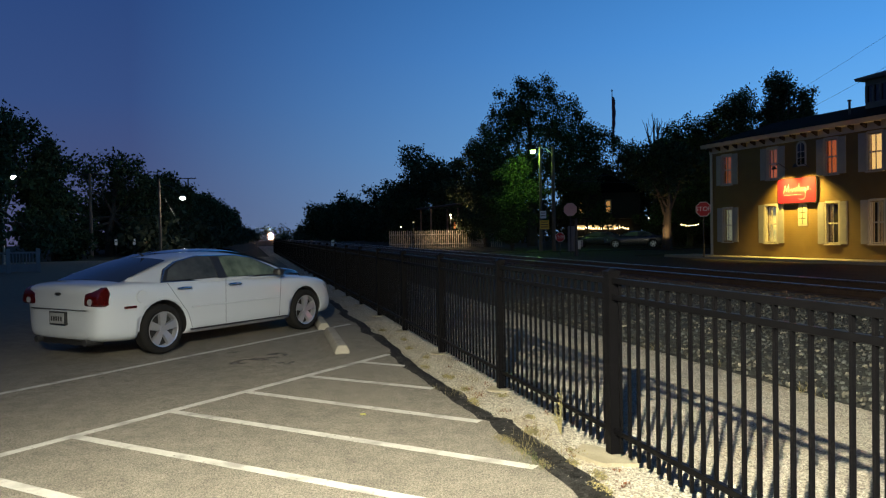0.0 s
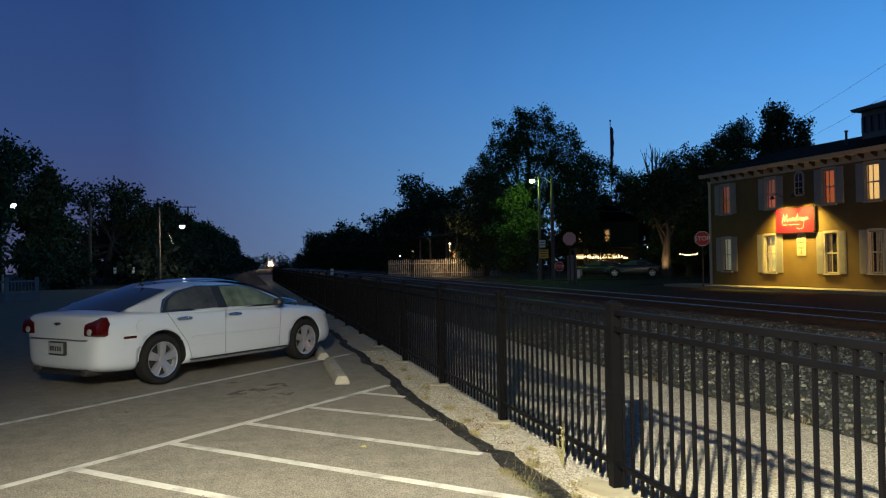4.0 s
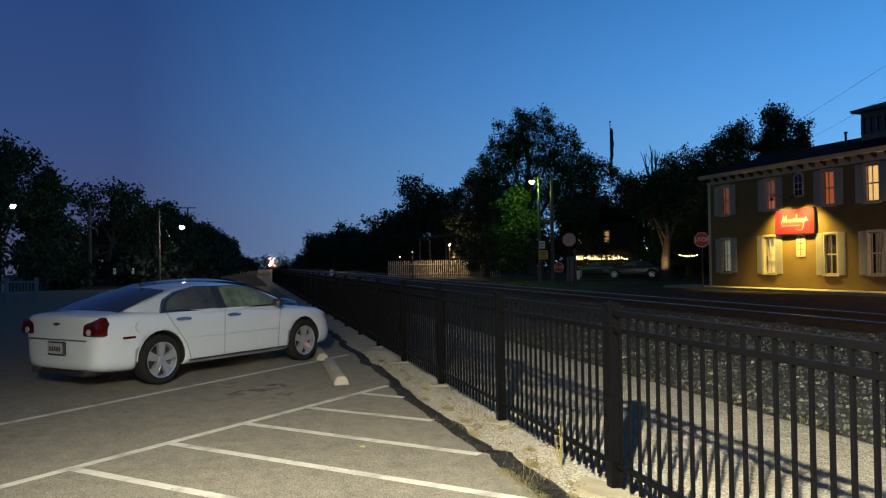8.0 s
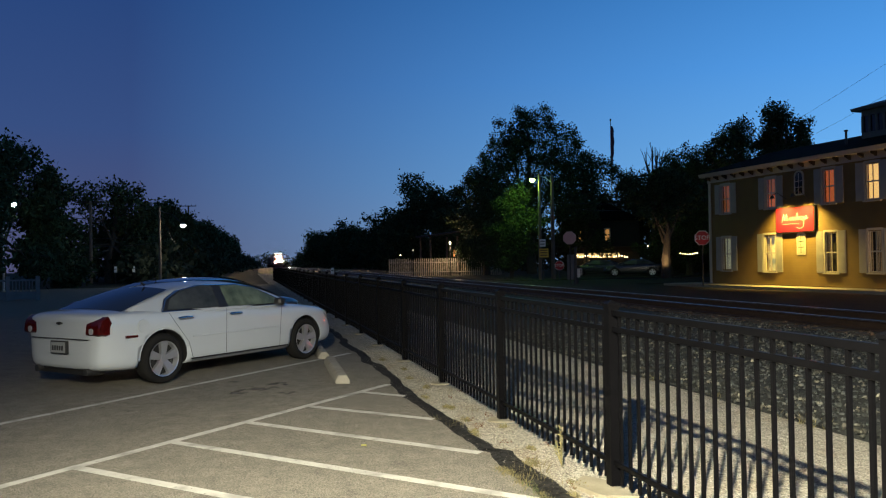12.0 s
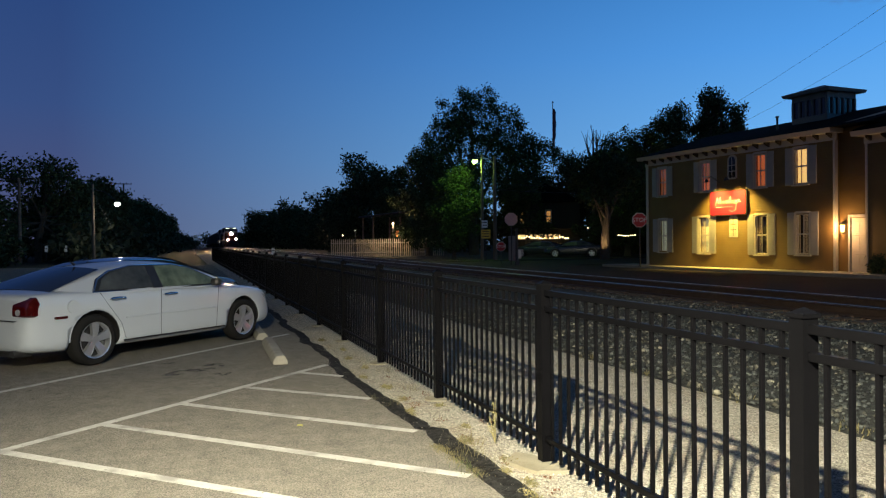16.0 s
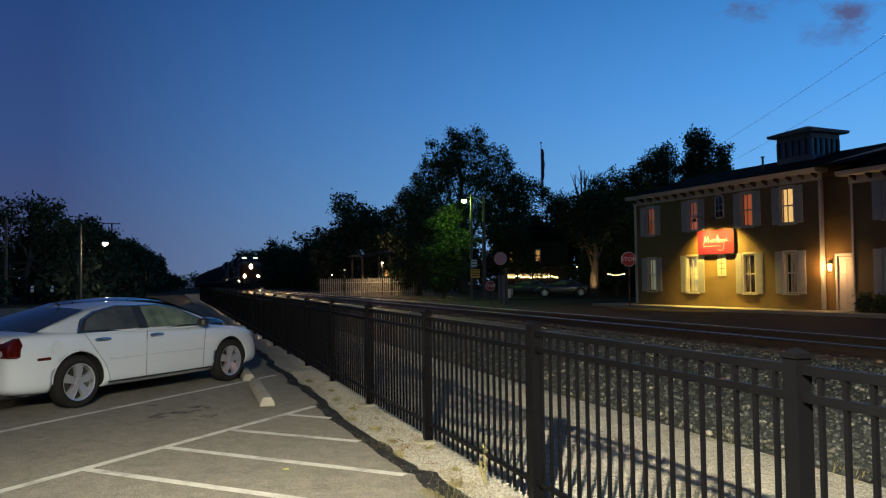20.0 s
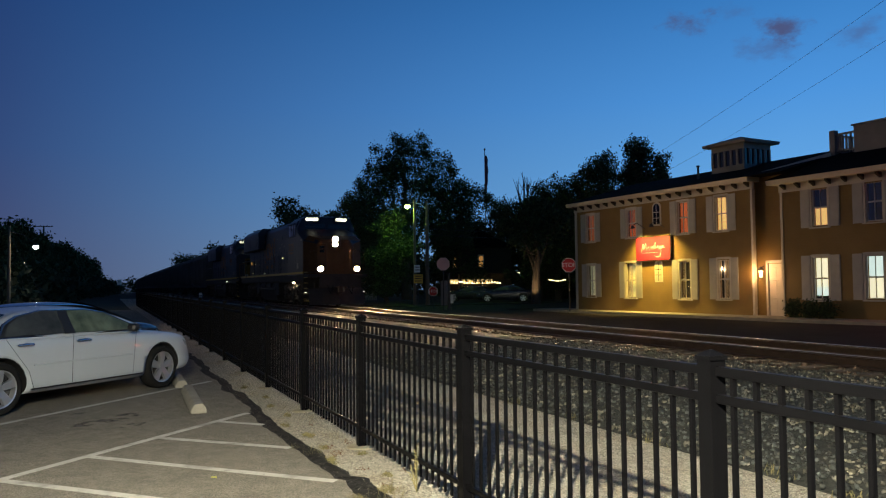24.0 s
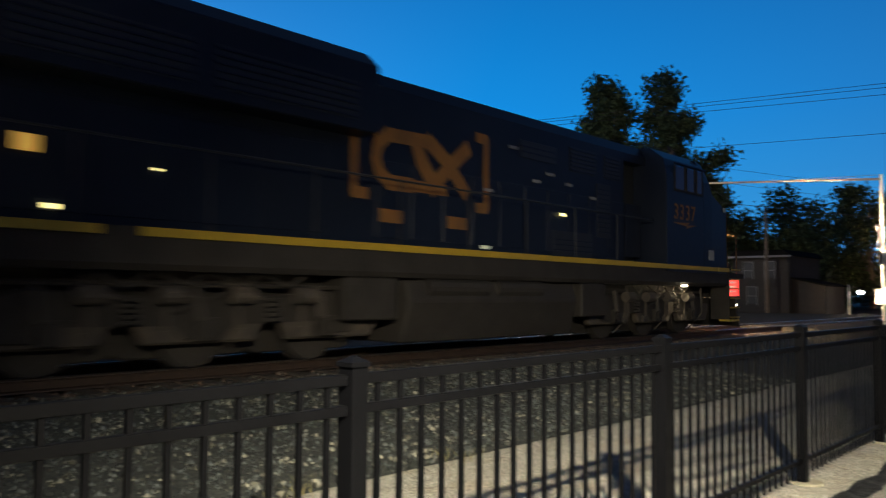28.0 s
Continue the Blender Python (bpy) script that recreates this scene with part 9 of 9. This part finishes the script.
bm = bmesh.new()
for s in (-1, 1):
    cube(bm, (-0.6, -0.1, -0.1), (0.6, -0.08, 0.1), Matrix.Translation((0, 0, 3.9)) @ Euler((0, radians(45 * s), 0)).to_matrix().to_4x4())
part("crossbuck", bm, "sign_white", ga)
mast2 = copy_thing(ga, pose(36.4, 8.5, 0.1, 0, 0, 180))
tagged(mast2, "white crossing mast with its gate beside the line")
bm = bmesh.new()
rod(bm, (0, 0, 4.38), (0, 0, 6.5), 0.065, 0.06, 10)
part("upper_mast", bm, "sign_white", mast2)
bm = bmesh.new()
rod(bm, (0, 0, 6.3), (4.2, -8.6, 6.35), 0.05, 0.04, 8)
rod(bm, (0, 0, 6.48), (1.5, -3.1, 6.36), 0.012, 0.012, 5)
part("cantilever_arm", bm, "hopper", mast2)
rs = thing("exit_sign", "red lit road sign beyond the crossing", "road sign", pose(42.0, 17.3, 0.1, 0, 0, -60))
boxpart("sign_plate", (-0.5, -0.03, 1.4), (0.5, 0.0, 2.6), "g_bar", rs)
for k in range(4):
    boxpart("sign_bar", (-0.34, -0.04, 1.6 + 0.24 * k), (0.34, -0.031, 1.7 + 0.24 * k), "sign_white", rs)
boxpart("post", (-0.04, 0.0, 0), (0.04, 0.05, 1.4), "darksteel", rs)
street_lamp(68.2, 18.4, 2.4, (68.23, 17.56, 1.94), "g_lamp", "low distant lamp beside the road")

# ---- verge growth and small things ----
def tufts(name, spots, material, label, blades=26, h=0.14, seed=7):
    rng = np.random.default_rng(seed)
    vs = []
    for x, y, r, s in spots:
        for k in range(blades):
            px, py = x + rng.normal() * r, y + rng.normal() * r * 0.5
            hh = h * s * rng.uniform(0.5, 1.2)
            lx, ly = rng.normal() * 0.4 * hh, rng.normal() * 0.4 * hh
            w = 0.006
            vs += [(px - w, py, 0.0), (px + w, py, 0.0), (px + lx + w * 0.3, py + ly, hh), (px + lx - w * 0.3, py + ly, hh)]
    o = new(name, quad_mesh(name, np.array(vs), material))
    return tagged(o, label, "grass", "", "stuff")


tufts("dry_grass", [(-7.3, 1.86, 0.10, 0.5), (-5.6, 1.98, 0.14, 0.6), (-5.35, 1.95, 0.16, 0.7), (-7.9, 2.2, 0.1, 0.5), (-10.2, 2.1, 0.2, 0.7), (-11.5, 2.0, 0.2, 0.6), (-12.6, 2.05, 0.2, 0.6), (-9.3, 2.25, 0.12, 0.5)], "dry", "dry yellow grass along the gravel rim")
tufts("path_grass", [(-9.2, 5.0, 0.12, 0.6), (-7.9, 5.05, 0.12, 0.5), (-6.4, 5.0, 0.14, 0.6), (-4.9, 5.05, 0.14, 0.6), (-4.1, 5.0, 0.12, 0.5), (-2.9, 5.05, 0.15, 0.6), (-1.6, 5.0, 0.12, 0.5), (2.5, 5.0, 0.15, 0.6), (4.2, 5.05, 0.2, 0.7), (6.0, 5.0, 0.2, 0.8)], "dry", "dry grass tufts where the path meets the ballast", 30, 0.12, 21)
tufts("dry_moss", [(-5.62, 1.76, 0.07, 0.3), (-5.3, 1.80, 0.09, 0.3), (-4.95, 1.82, 0.08, 0.3), (-5.5, 1.83, 0.08, 0.3), (-7.7, 1.75, 0.06, 0.25)], "dry", "tan dry moss caught in the tar seam", 220, 0.06, 22)
rng_m = np.random.default_rng(77)
moss_at = [(x, edge_y(x) + o) for x, o in ((-4.35, -0.03), (-4.6, 0.06), (-4.9, 0.02), (-5.1, 0.12), (-5.75, 0.05), (-6.9, 0.03), (-7.5, 0.10), (-8.2, 0.16), (-8.9, 0.10), (-9.6, 0.22), (-10.4, 0.15), (-11.3, 0.25), (-12.5, 0.2), (-6.2, 0.30), (-7.1, 0.36))]
cs_ = [(x, y, 0.004) for x, y in moss_at]
rs_ = [(rng_m.uniform(0.06, 0.16), rng_m.uniform(0.03, 0.07), 0.006) for _ in moss_at]
tagged(new("moss_patches", quad_mesh("moss_patches", leaf_cloud(rng_m, cs_, rs_, 5200, 0.009), "dry")), "tan dry moss and litter along the tar seam", "moss", "", "stuff")
cs_ = [(rng_m.uniform(-10, -2.5), rng_m.uniform(2.0, 2.5), 0.008) for _ in range(26)]
rs_ = [(rng_m.uniform(0.05, 0.14), rng_m.uniform(0.04, 0.09), 0.003) for _ in cs_]
tagged(new("leaf_litter", quad_mesh("leaf_litter", leaf_cloud(rng_m, cs_, rs_, 520, 0.010), "litter")), "red-brown leaf litter scattered on the gravel", "leaf litter", "", "stuff")
# pale chips of gravel pressed into the tar
n_ = 900
chips = np.stack([rng_m.uniform(-13, -2, n_), rng_m.uniform(-1, 1, n_)], 1)
cs_ = [(x, edge_y(x) - 0.075 + 0.07 * v, 0.013) for x, v in chips]
rs_ = [(0.02, 0.02, 0.002)] * n_
tagged(new("tar_chips", quad_mesh("tar_chips", leaf_cloud(rng_m, cs_, rs_, 1800, 0.0026), "pebble")), "pale stone chips pressed into the tar seam", "gravel", "", "stuff")
tufts("green_grass", [(-5.1, 1.78, 0.09, 0.5), (-4.95, 1.74, 0.1, 0.5)], "grass", "green grass tuft at the asphalt rim", 30, 0.06)
tufts("verge_grass", [(-50 - 8 * noise.random(), 17.6 + 1.4 * noise.random(), 1.0, 3.2) for k in range(40)], "grass", "rough grass on the verge", 30, 0.14, 8)
wd = thing("weed", "thin yellow weed beside a fence post", "plant", pose(-5.62, 2.22, 0))
bm = bmesh.new()
rng_ = np.random.default_rng(5)
for k in range(5):
    e = Vector((rng_.normal() * 0.04, rng_.normal() * 0.04, 0.16 + 0.055 * k))
    rod(bm, (0, 0, 0), e, 0.004, 0.002, 5)
    for j in range(7):
        p_ = Vector((0, 0, 0)).lerp(e, 0.35 + 0.09 * j)
        d_ = Vector((rng_.normal(), rng_.normal(), 0.7)).normalized() * 0.05
        rod(bm, p_, p_ + d_ * 0.8, 0.004, 0.001, 4)
part("stem", bm, "dry", wd)
lf = thing("fallen_leaf", "single yellow leaf lying on the asphalt", "leaf", pose(-6.72, 0.85, 0.004))
bm = bmesh.new()
vs = [bm.verts.new(p) for p in ((-0.06, 0, 0.004), (-0.02, 0.026, 0.016), (0.03, 0.02, 0.006), (0.06, 0.0, 0.018), (0.02, -0.026, 0.01), (-0.03, -0.02, 0.012))]
bm.faces.new(vs)
part("blade", bm, "leaf_yellow", lf)


# small lamps of the platform
for x, y, z in ((-73.3, 15.4, 2.58), (-72.2, 19.7, 2.84), (-71.4, 18.6, 3.2)):
    pl = thing("platform_lamp", "slim platform lamp glowing above a pale fence", "lamp", pose(x, y, 0.1), "platform lamps")
    bm = bmesh.new()
    rod(bm, (0, 0, 0), (0, 0, z - 0.14), 0.035, 0.03, 8)
    part("post", bm, "darksteel", pl)
    bm = bmesh.new()
    rod(bm, (0, 0, z - 0.14), (0, 0, z - 0.02), 0.07, 0.10, 10)
    part("lamp_glass", bm, "g_pale", pl)


motions()
